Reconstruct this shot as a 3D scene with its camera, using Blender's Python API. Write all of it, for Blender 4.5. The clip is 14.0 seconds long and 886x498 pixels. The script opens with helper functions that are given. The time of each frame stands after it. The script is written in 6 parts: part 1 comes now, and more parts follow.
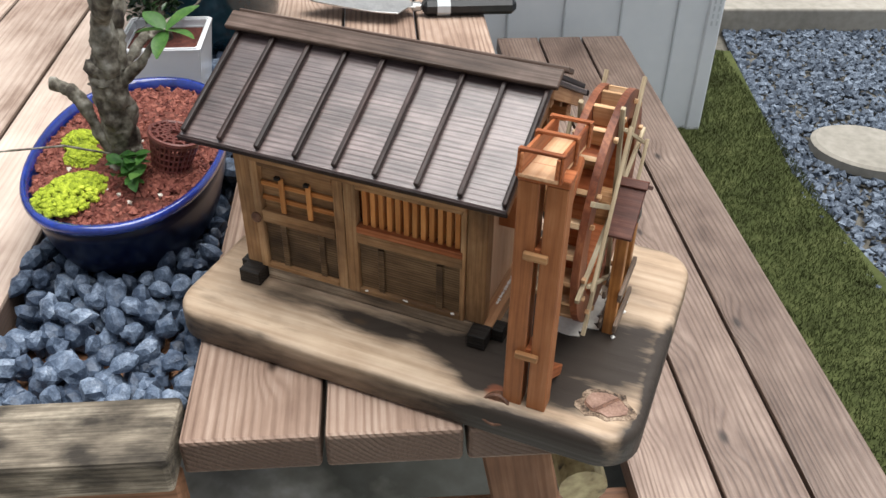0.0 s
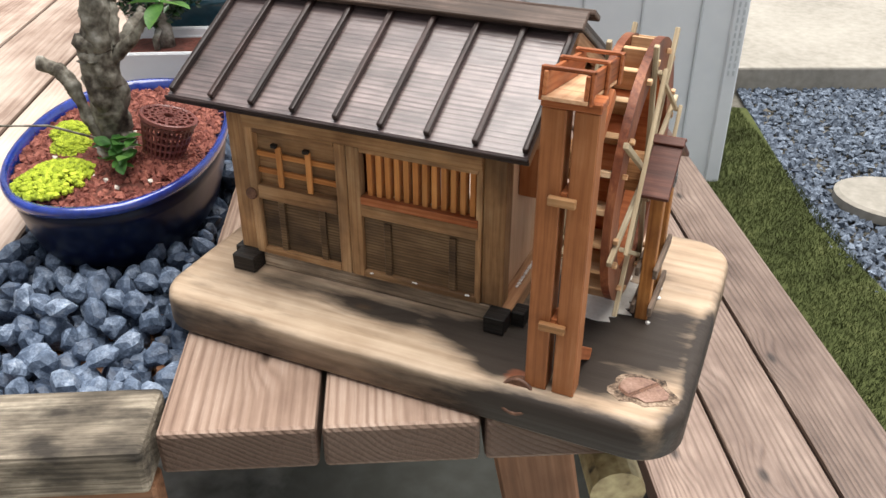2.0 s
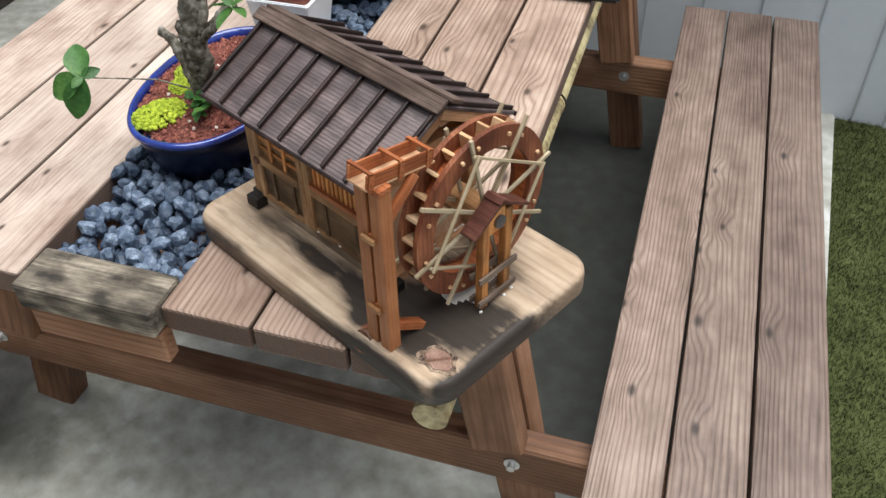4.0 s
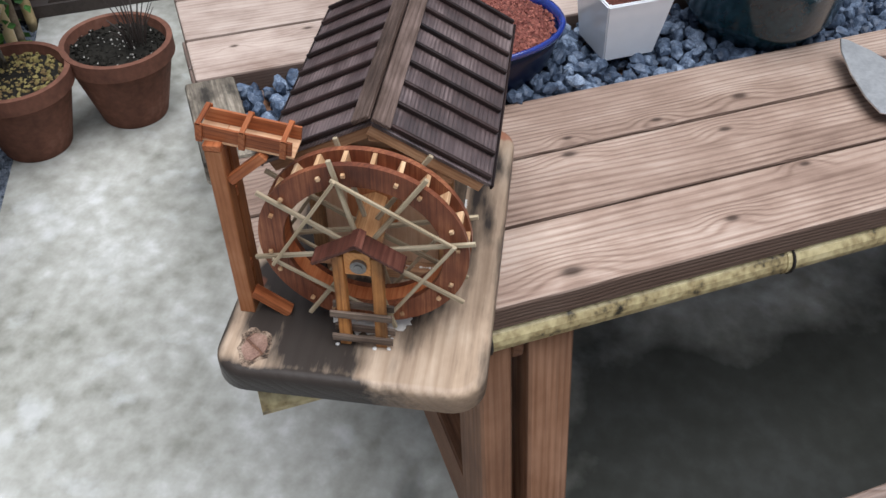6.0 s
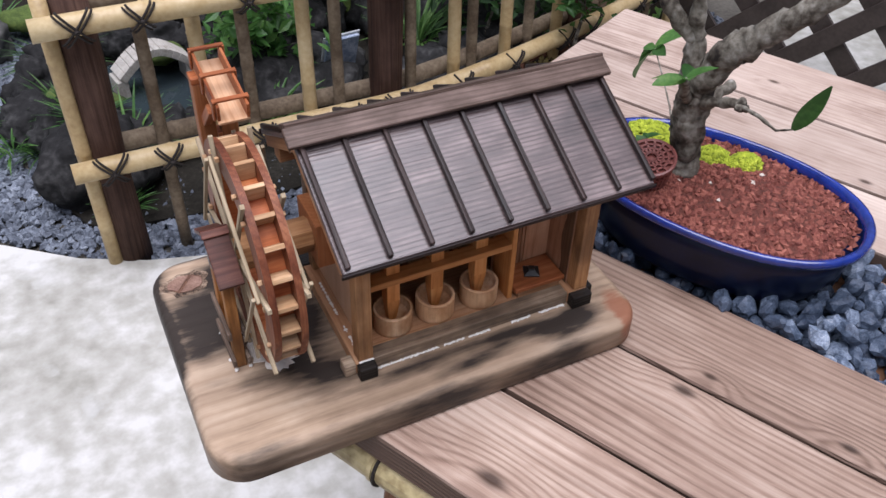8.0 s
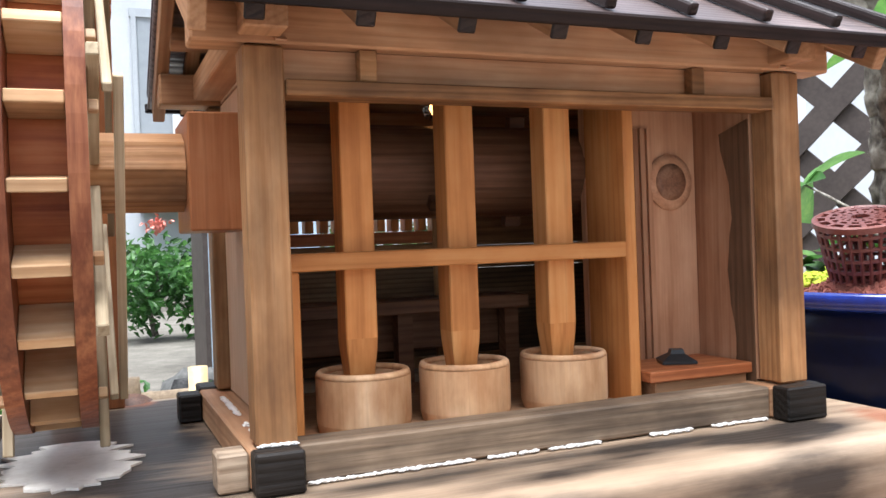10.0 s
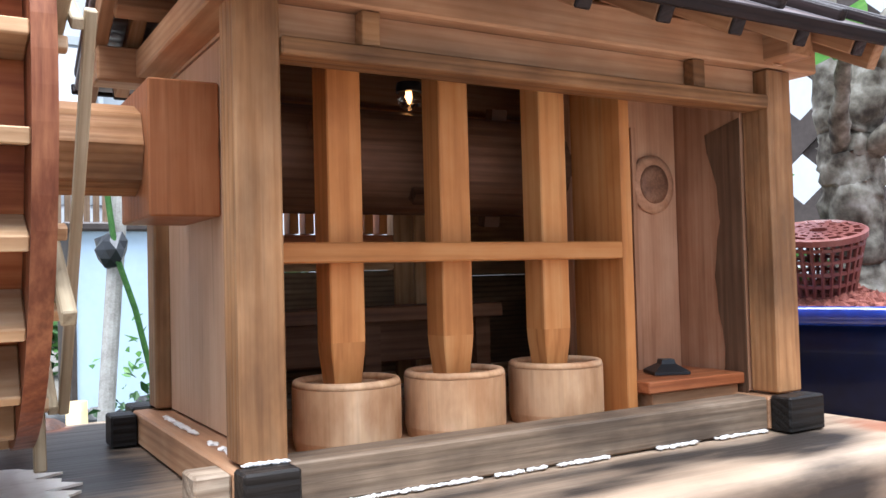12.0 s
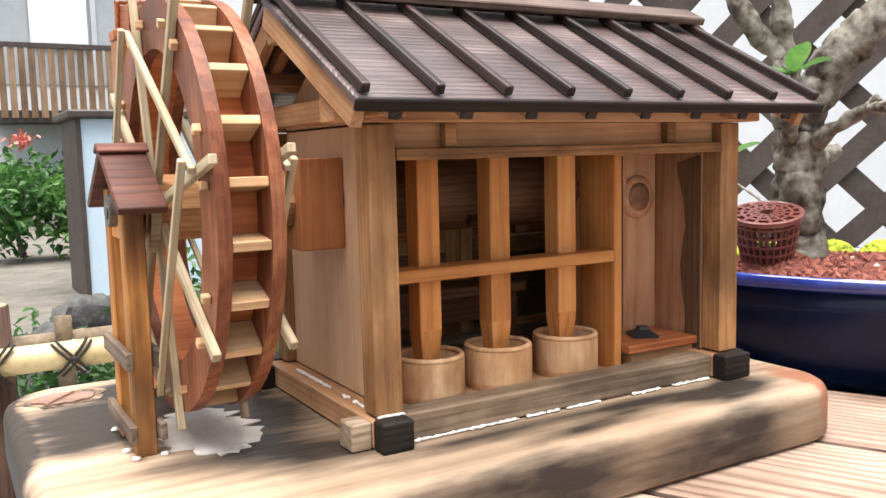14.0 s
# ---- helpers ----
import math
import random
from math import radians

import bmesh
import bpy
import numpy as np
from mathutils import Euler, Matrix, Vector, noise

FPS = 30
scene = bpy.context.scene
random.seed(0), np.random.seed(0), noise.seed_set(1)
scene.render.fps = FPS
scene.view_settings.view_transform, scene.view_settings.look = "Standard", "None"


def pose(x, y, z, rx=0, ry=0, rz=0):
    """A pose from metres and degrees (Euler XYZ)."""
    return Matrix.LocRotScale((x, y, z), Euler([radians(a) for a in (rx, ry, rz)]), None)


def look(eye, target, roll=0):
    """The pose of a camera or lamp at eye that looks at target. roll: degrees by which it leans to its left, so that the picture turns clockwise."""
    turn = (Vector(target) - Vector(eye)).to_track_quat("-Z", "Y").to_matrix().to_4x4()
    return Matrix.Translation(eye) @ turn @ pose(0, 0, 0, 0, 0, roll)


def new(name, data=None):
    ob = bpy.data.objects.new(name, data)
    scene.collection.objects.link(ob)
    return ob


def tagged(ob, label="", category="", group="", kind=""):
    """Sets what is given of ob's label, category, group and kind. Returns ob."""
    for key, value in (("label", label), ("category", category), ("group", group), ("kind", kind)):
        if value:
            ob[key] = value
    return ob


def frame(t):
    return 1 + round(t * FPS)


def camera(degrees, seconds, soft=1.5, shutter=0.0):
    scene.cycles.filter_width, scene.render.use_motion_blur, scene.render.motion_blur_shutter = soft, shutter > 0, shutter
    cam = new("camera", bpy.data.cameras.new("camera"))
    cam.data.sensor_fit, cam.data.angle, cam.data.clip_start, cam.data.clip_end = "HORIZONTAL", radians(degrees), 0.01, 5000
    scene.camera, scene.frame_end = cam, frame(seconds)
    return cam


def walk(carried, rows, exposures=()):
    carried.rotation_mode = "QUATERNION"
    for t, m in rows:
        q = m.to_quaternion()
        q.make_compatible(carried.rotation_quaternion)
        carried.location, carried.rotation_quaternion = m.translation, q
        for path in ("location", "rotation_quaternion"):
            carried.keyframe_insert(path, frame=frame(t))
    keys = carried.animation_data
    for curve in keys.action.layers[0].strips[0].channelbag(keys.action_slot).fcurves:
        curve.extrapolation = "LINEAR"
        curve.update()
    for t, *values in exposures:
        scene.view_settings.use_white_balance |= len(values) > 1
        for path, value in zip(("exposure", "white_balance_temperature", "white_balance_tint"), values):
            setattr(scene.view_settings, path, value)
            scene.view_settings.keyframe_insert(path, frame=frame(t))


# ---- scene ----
cam = camera(54.4, 14.0)
PATH = [
    (0, (0.232, -0.473, 1.164), (-0.378, 1.013, -0.027), 0.7),
    (0.5, (0.223, -0.438, 1.031), (-0.47, 1.169, 0.062), 1.0),
    (1, (0.209, -0.424, 1.0), (-0.519, 1.222, 0.127), 0.6),
    (1.5, (0.21, -0.421, 1.005), (-0.503, 1.221, 0.113), 0.7),
    (2, (0.229, -0.463, 1.075), (-0.453, 1.108, 0.041), 0.0),
    (2.2, (0.239, -0.485, 1.125), (-0.433, 1.05, 0.032), 0.3),
    (4.3, (0.523, -0.364, 1.311), (-0.592, 0.554, -0.072), -1.8),
    (4.5, (0.515, -0.316, 1.316), (-0.652, 0.499, -0.088), -2.4),
    (5, (0.56, -0.189, 1.33), (-0.747, 0.293, -0.104), -3.3),
    (5.5, (0.63, -0.015, 1.323), (-0.778, 0.098, -0.093), -1.5),
    (6, (0.585, 0.108, 1.29), (-0.828, -0.064, -0.115), 0.8),
    (6.5, (0.546, 0.289, 1.288), (-0.81, -0.316, -0.052), 1.6),
    (7, (0.497, 0.398, 1.297), (-0.672, -0.566, -0.008), 2.5),
    (7.5, (0.339, 0.428, 1.296), (-0.564, -0.741, -0.051), 2.8),
    (8, (0.233, 0.44, 1.231), (-0.468, -0.907, -0.071), 2.1),
    (8.5, (0.157, 0.397, 1.037), (-0.43, -1.227, 0.028), 0.3),
    (9, (0.128, 0.324, 0.902), (-0.499, -1.524, 0.464), -2.0),
    (9.2, (0.126, 0.315, 0.875), (-0.505, -1.565, 0.617), -2.5),
    (11.3, (0.152, 0.249, 0.815), (-0.844, -1.484, 0.894), -0.5),
    (11.5, (0.152, 0.249, 0.815), (-0.856, -1.476, 0.896), -0.7),
    (12, (0.153, 0.244, 0.818), (-0.856, -1.481, 0.881), -1.5),
    (12.5, (0.16, 0.255, 0.825), (-0.845, -1.474, 0.833), -2.5),
    (13, (0.209, 0.289, 0.858), (-0.788, -1.442, 0.749), -2.3),
    (13.5, (0.223, 0.323, 0.869), (-0.777, -1.402, 0.716), -2.3),
    (14, (0.228, 0.332, 0.872), (-0.776, -1.384, 0.654), -1.4),
]
EXPOSURES = [(0.0, 0.97, 6300, 9), (1.5, 1.16, 6500, 10), (2.2, 1.24, 6500, 10), (4.5, 0.74, 6000, 7), (6.5, 0.53, 5800, 13), (8.0, 0.56, 5900, 20), (8.5, 0.72, 6250, 23), (9.0, 1.9, 6200, 15), (11.3, 2.12, 5600, 10), (12.5, 2.2, 5350, 11), (13.0, 2.1, 4950, 7), (14.0, 1.92, 6500, 12)]
walk(cam, [(t, look(eye, target, roll)) for t, eye, target, roll in PATH], EXPOSURES)

T_ANG = radians(26.9)

# ---- world and light ----
world = bpy.data.worlds.new("world")
scene.world = world
world.use_nodes = True
_nt = world.node_tree
_sky = _nt.nodes.new("ShaderNodeTexSky")
_sky.sky_type = "NISHITA"
_sky.sun_disc = False
_sky.sun_elevation, _sky.sun_rotation = radians(82), radians(32)
_sky.air_density, _sky.dust_density, _sky.ozone_density = 1.0, 3.0, 1.0
_nt.nodes["Background"].inputs["Strength"].default_value = 0.078
_pale = _nt.nodes.new("ShaderNodeHueSaturation")
_pale.inputs["Saturation"].default_value = 0.3
_nt.links.new(_sky.outputs[0], _pale.inputs["Color"])
_nt.links.new(_pale.outputs[0], _nt.nodes["Background"].inputs["Color"])
_sun = bpy.data.lights.new("sun", "SUN")
_sun.energy, _sun.angle, _sun.color = 2.8, radians(60), (1.0, 0.97, 0.92)
sun = new("sun", _sun)
sun.matrix_world = look((0.25, 0.40, 3.9), (0, 0, 0.7))


# ---- small builders ----
def part(name, bm, material, parent=None, label="", smooth=False):
    me = bpy.data.meshes.new(name)
    bm.to_mesh(me)
    bm.free()
    if smooth:
        for p in me.polygons:
            p.use_smooth = True
    me.materials.append(material)
    ob = new(name, me)
    if parent is not None:
        ob.parent = parent
    if label:
        ob["label"] = label
    return ob


def thing(name, label, category, group="", kind="", m=None):
    ob = tagged(new(name), label, category, group, kind)
    ob.empty_display_size = 0.02
    if m is not None:
        ob.matrix_basis = m
    return ob


def add_box(bm, x0, x1, y0, y1, z0, z1, bev=0.0, m=None, seg=1):
    vs = [bm.verts.new((x, y, z)) for z in (z0, z1) for y in (y0, y1) for x in (x0, x1)]
    fs = [bm.faces.new([vs[i] for i in f]) for f in
          ((0, 2, 3, 1), (4, 5, 7, 6), (0, 1, 5, 4), (2, 6, 7, 3), (0, 4, 6, 2), (1, 3, 7, 5))]
    if bev > 0:
        es = list({e for f in fs for e in f.edges})
        r = bmesh.ops.bevel(bm, geom=es, offset=bev, segments=seg, affect="EDGES", profile=0.5)
        vs = list({v for v in r["verts"]} | {v for v in vs if v.is_valid})
    if m is not None:
        bmesh.ops.transform(bm, matrix=m, verts=[v for v in vs if v.is_valid])
    return bm


def box(x0, x1, y0, y1, z0, z1, bev=0.0, m=None, seg=1):
    return add_box(bmesh.new(), min(x0, x1), max(x0, x1), min(y0, y1), max(y0, y1), min(z0, z1), max(z0, z1), bev, m, seg)


def along(a, b, up=(0, 0, 1)):
    """Matrix with local x from a towards b, at a."""
    a, b = Vector(a), Vector(b)
    x = (b - a).normalized()
    u = Vector(up)
    if abs(x.dot(u)) > 0.98:
        u = Vector((0, 1, 0))
    y = u.cross(x).normalized()
    z = x.cross(y)
    return Matrix(((x.x, y.x, z.x, a.x), (x.y, y.y, z.y, a.y), (x.z, y.z, z.z, a.z), (0, 0, 0, 1)))


def stick(a, b, w, h, bev=0.0, up=(0, 0, 1), bm=None):
    bm = bmesh.new() if bm is None else bm
    n = (Vector(b) - Vector(a)).length
    return add_box(bm, 0, n, -w / 2, w / 2, -h / 2, h / 2, bev, along(a, b, up))


def rod(name, a, b, w, h, bev, material, parent, up=(0, 0, 1), label=""):
    """A square stick from a to b, a part with its grain along it."""
    n = (Vector(b) - Vector(a)).length
    ob = part(name, box(0, n, -w / 2, w / 2, -h / 2, h / 2, bev), material, parent, label)
    ob.matrix_local = along(a, b, up)
    return ob


def add_tube(bm, pts, radii, sides=10, cap=True, jitter=0.0, rnd=None):
    """A tube through pts with a radius at each."""
    pts = [Vector(p) for p in pts]
    rings, ref = [], None
    for i, p in enumerate(pts):
        d = (pts[min(i + 1, len(pts) - 1)] - pts[max(i - 1, 0)]).normalized()
        if ref is None:
            ref = Vector((1, 0, 0)) if abs(d.x) < 0.9 else Vector((0, 1, 0))
        y = d.cross(ref).normalized()
        ref = y.cross(d).normalized()
        ring = []
        for k in range(sides):
            a = 2 * math.pi * k / sides
            r = radii[i] * (1 + (rnd.uniform(-jitter, jitter) if rnd else 0))
            ring.append(bm.verts.new(p + ref * math.cos(a) * r + y * math.sin(a) * r))
        rings.append(ring)
    for a, b in zip(rings, rings[1:]):
        for k in range(sides):
            bm.faces.new((a[k], a[(k + 1) % sides], b[(k + 1) % sides], b[k]))
    if cap:
        bm.faces.new(rings[0][::-1])
        bm.faces.new(rings[-1])
    return bm


def tube(pts, radii, sides=10, cap=True, jitter=0.0, rnd=None):
    if not hasattr(radii, "__len__"):
        radii = [radii] * len(pts)
    return add_tube(bmesh.new(), pts, radii, sides, cap, jitter, rnd)


def lathe(profile, sides=48, sx=1.0, sy=1.0, bm=None, c=(0, 0), power=2.0):
    """Surface of revolution from (radius, z) pairs; sx, sy stretch it to an oval, power squares it."""
    bm = bmesh.new() if bm is None else bm
    rings = []
    for r, z in profile:
        ring = []
        for k in range(sides):
            a = 2 * math.pi * k / sides
            ca, sa = math.cos(a), math.sin(a)
            q = (abs(ca) ** power + abs(sa) ** power) ** (-1 / power)
            ring.append(bm.verts.new((c[0] + ca * q * r * sx, c[1] + sa * q * r * sy, z)))
        rings.append(ring)
    for a, b in zip(rings, rings[1:]):
        for k in range(sides):
            bm.faces.new((a[k], a[(k + 1) % sides], b[(k + 1) % sides], b[k]))
    bm.faces.new(rings[0][::-1])
    bm.faces.new(rings[-1])
    return bm


def prism(outline, z0, z1, bev=0.0, seg=3):
    """Outline (x, y) pushed up from z0 to z1."""
    bm = bmesh.new()
    lo = [bm.verts.new((x, y, z0)) for x, y in outline]
    hi = [bm.verts.new((x, y, z1)) for x, y in outline]
    n = len(outline)
    bm.faces.new(lo[::-1])
    top = bm.faces.new(hi)
    for i in range(n):
        bm.faces.new((lo[i], lo[(i + 1) % n], hi[(i + 1) % n], hi[i]))
    if bev:
        bmesh.ops.bevel(bm, geom=list(top.edges), offset=bev, segments=seg, affect="EDGES", profile=0.5)
    return bm


def stone(rnd, r, flat=0.75, sub=1):
    """An uneven broken stone."""
    bm = bmesh.new()
    bmesh.ops.create_icosphere(bm, subdivisions=sub, radius=r)
    o = Vector((rnd.uniform(0, 99), rnd.uniform(0, 99), rnd.uniform(0, 99)))
    sx, sy = rnd.uniform(0.8, 1.25), rnd.uniform(0.7, 1.1)
    for v in bm.verts:
        d = v.co.normalized()
        k = 1 + 0.42 * noise.noise(d * 1.3 + o) + 0.16 * noise.noise(d * 3.1 + o)
        v.co = Vector((d.x * sx, d.y * sy, d.z * flat)) * r * k
    return bm


# ---- materials ----
def nodes_of(name):
    mat = bpy.data.materials.new(name)
    mat.use_nodes = True
    nt = mat.node_tree
    return mat, nt, nt.nodes["Principled BSDF"], nt.nodes.new, nt.links.new


def ramp(nt, stops):
    r = nt.nodes.new("ShaderNodeValToRGB")
    while len(r.color_ramp.elements) < len(stops):
        r.color_ramp.elements.new(0.5)
    for e, (p, c) in zip(r.color_ramp.elements, stops):
        e.position, e.color = p, (*c, 1)
    return r


def knots_field(nt, vec, knots, stretch):
    """Height added to the growth lines round each knot, and a mask of the knots' dark cores."""
    nn, ln = nt.nodes.new, nt.links.new
    sc = nn("ShaderNodeVectorMath")
    sc.operation = "MULTIPLY"
    sc.inputs[1].default_value = stretch
    ln(vec, sc.inputs[0])
    total = core = None
    for x, y, r in knots:
        d = nn("ShaderNodeVectorMath")
        d.operation = "DISTANCE"
        d.inputs[1].default_value = (x * stretch[0], y * stretch[1], 0)
        ln(sc.outputs[0], d.inputs[0])
        outs = []
        for far, high in ((r * 3.0, 1.5), (r * 0.8, 1.0)):
            m = nn("ShaderNodeMapRange")
            m.interpolation_type = "SMOOTHERSTEP"
            m.inputs["From Min"].default_value, m.inputs["From Max"].default_value = 0.0, far
            m.inputs["To Min"].default_value, m.inputs["To Max"].default_value = high, 0.0
            ln(d.outputs["Value"], m.inputs["Value"])
            outs.append(m.outputs[0])
        if total is None:
            total, core = outs
        else:
            a, b = nn("ShaderNodeMath"), nn("ShaderNodeMath")
            ln(total, a.inputs[0])
            ln(outs[0], a.inputs[1])
            ln(core, b.inputs[0])
            ln(outs[1], b.inputs[1])
            total, core = a.outputs[0], b.outputs[0]
    return total, core


def wood(name, dark, mid, light, axis="x", line=0.0022, wander=5.0, size=1.0, rough=0.6, bump=0.25, lines=0.13, stain=None, stain_amt=0.0, stain_scale=14.0, shine=0.2, knots=(), patches=(), patch_color=None, red=(), vary=0.16, end=None, side_amt=0.85, streak=0.3, grain=0.5):
    """Wood: growth lines that follow an axis and bow round knots, fibres, blotches; optional scorched patches (x, y, rx, ry, strength)."""
    mat, nt, bs, nn, ln = nodes_of(name)
    tc, info = nn("ShaderNodeTexCoord"), nn("ShaderNodeObjectInfo")
    add = nn("ShaderNodeVectorMath")
    add.operation = "MULTIPLY_ADD"
    ln(info.outputs["Random"], add.inputs[0])
    add.inputs[1].default_value = (3.1, 5.7, 4.3)
    ln(tc.outputs["Object"], add.inputs[2])

    def stretched(k, scale, detail, src=add):
        mp = nn("ShaderNodeMapping")
        mp.inputs["Scale"].default_value = {"x": (k, 1, 1), "y": (1, k, 1), "z": (1, 1, k)}[axis]
        ln(src.outputs[0], mp.inputs["Vector"])
        n = nn("ShaderNodeTexNoise")
        n.inputs["Scale"].default_value, n.inputs["Detail"].default_value, n.inputs["Roughness"].default_value = scale, detail, 0.55
        ln(mp.outputs[0], n.inputs["Vector"])
        return n.outputs["Fac"]

    def math(op, a, b=None, c=None):
        m = nn("ShaderNodeMath")
        m.operation = op
        for i, v in enumerate((a, b, c)):
            if v is None:
                continue
            if isinstance(v, (int, float)):
                m.inputs[i].default_value = v
            else:
                ln(v, m.inputs[i])
        return m.outputs[0]

    sep = nn("ShaderNodeSeparateXYZ")
    ln(tc.outputs["Object"], sep.inputs[0])
    across = {"x": ("Y", "Z"), "y": ("X", "Z"), "z": ("X", "Y")}[axis]
    base = math("ADD", math("MULTIPLY", sep.outputs[across[0]], 0.5 / line), math("MULTIPLY", sep.outputs[across[1]], 0.8 / line))
    field = math("MULTIPLY_ADD", stretched(0.10, 22 / size, 2.0), wander, base)
    field = math("MULTIPLY_ADD", stretched(0.30, 38 / size, 1.0), wander * 0.07, field)
    core = None
    if knots:
        st = {"x": (0.5, 1, 0), "y": (1, 0.5, 0), "z": (1, 1, 0)}[axis]
        hump, core = knots_field(nt, tc.outputs["Object"], knots, st)
        field = math("ADD", field, hump)
    wave = math("MULTIPLY_ADD", math("SINE", math("MULTIPLY", field, 6.2832)), 0.5, 0.5)
    wave = math("POWER", wave, 2.4)
    fibre = stretched(0.035, 900 / size, 4.0)
    broad = stretched(0.3, 20 / size, 4.0)
    tone = math("MULTIPLY_ADD", math("SUBTRACT", fibre, 0.5), grain, 0.5)
    tone = math("MULTIPLY_ADD", math("SUBTRACT", broad, 0.5), 1.0, tone)
    cloud = stretched(0.6, 60 / size, 6.0)
    tone = math("MULTIPLY_ADD", math("SUBTRACT", cloud, 0.5), 0.75, tone)
    deep = math("MULTIPLY", math("MULTIPLY_ADD", math("SUBTRACT", cloud, 0.5), 2.2, 1.0), lines)
    tone = math("SUBTRACT", tone, math("MULTIPLY", math("SUBTRACT", wave, 0.3), deep))
    r = ramp(nt, [(0.15, dark), (0.5, mid), (0.85, light)])
    ln(tone, r.inputs[0])
    col = r.outputs[0]

    def blend(fac, color):
        mx = nn("ShaderNodeMix")
        mx.data_type = "RGBA"
        mx.inputs["B"].default_value = (*color, 1)
        ln(fac, mx.inputs["Factor"])
        ln(col, mx.inputs["A"])
        return mx.outputs["Result"]

    def step(v, lo, hi, top=1.0):
        m = nn("ShaderNodeMapRange")
        m.inputs["From Min"].default_value, m.inputs["From Max"].default_value = lo, hi
        m.inputs["To Max"].default_value = top
        ln(v, m.inputs["Value"])
        return m.outputs[0]

    col = blend(step(stretched(0.03, 480 / size, 3.0), 0.58, 0.72, streak), tuple(v * 0.6 for v in dark))
    if stain is not None:
        col = blend(step(stretched(0.4, stain_scale, 5.0), 0.44, 0.66, stain_amt), stain)

    def spots(items):
        tot = None
        for x, y, rx, ry, amt in items:
            mp = nn("ShaderNodeMapping")
            mp.vector_type = "POINT"
            mp.inputs["Location"].default_value = (-x / rx, -y / ry, 0)
            mp.inputs["Scale"].default_value = (1 / rx, 1 / ry, 0)
            ln(tc.outputs["Object"], mp.inputs["Vector"])
            le = nn("ShaderNodeVectorMath")
            le.operation = "LENGTH"
            ln(mp.outputs[0], le.inputs[0])
            m = nn("ShaderNodeMapRange")
            m.interpolation_type = "SMOOTHERSTEP"
            m.inputs["From Max"].default_value = 2.0
            m.inputs["To Min"].default_value, m.inputs["To Max"].default_value = amt, 0.0
            ln(le.outputs["Value"], m.inputs["Value"])
            tot = m.outputs[0] if tot is None else math("ADD", tot, m.outputs[0])
        streak, fine = stretched(0.45, 30, 6.0), stretched(0.2, 190, 6.0)
        rag = math("MULTIPLY_ADD", math("SUBTRACT", fine, 0.5), 1.1, math("MULTIPLY", math("SUBTRACT", streak, 0.5), 1.5))
        return math("ADD", rag, tot)

    # Upright faces, sides as well as ends, go darker by their normal.
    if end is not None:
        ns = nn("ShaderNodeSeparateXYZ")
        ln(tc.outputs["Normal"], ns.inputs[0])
        col = blend(step(math("ABSOLUTE", ns.outputs["Z"]), 0.7, 0.2, side_amt), end)
    if patches:
        col = blend(step(spots(patches), 0.05, 1.0, 0.96), patch_color)
    if red:
        col = blend(step(spots(red), 0.35, 0.8, 0.75), (0.25, 0.085, 0.042))
    if core is not None:
        col = blend(math("MINIMUM", core, 0.92), tuple(v * 0.35 for v in dark))
    hs = nn("ShaderNodeHueSaturation")
    vr = nn("ShaderNodeMapRange")
    vr.inputs["To Min"].default_value, vr.inputs["To Max"].default_value = 1 - vary, 1 + vary
    ln(info.outputs["Random"], vr.inputs["Value"])
    ln(vr.outputs[0], hs.inputs["Value"])
    ln(col, hs.inputs["Color"])
    ln(hs.outputs[0], bs.inputs["Base Color"])
    rv = nn("ShaderNodeMapRange")
    rv.inputs["To Min"].default_value, rv.inputs["To Max"].default_value = rough - 0.12, rough + 0.12
    ln(broad, rv.inputs["Value"])
    ln(rv.outputs[0], bs.inputs["Roughness"])
    bs.inputs["Specular IOR Level"].default_value = shine
    bp = nn("ShaderNodeBump")
    bp.inputs["Strength"].default_value, bp.inputs["Distance"].default_value = bump, 0.0012 * size
    ln(math("SUBTRACT", fibre, math("MULTIPLY", wave, 0.45)), bp.inputs["Height"])
    ln(bp.outputs[0], bs.inputs["Normal"])
    return mat


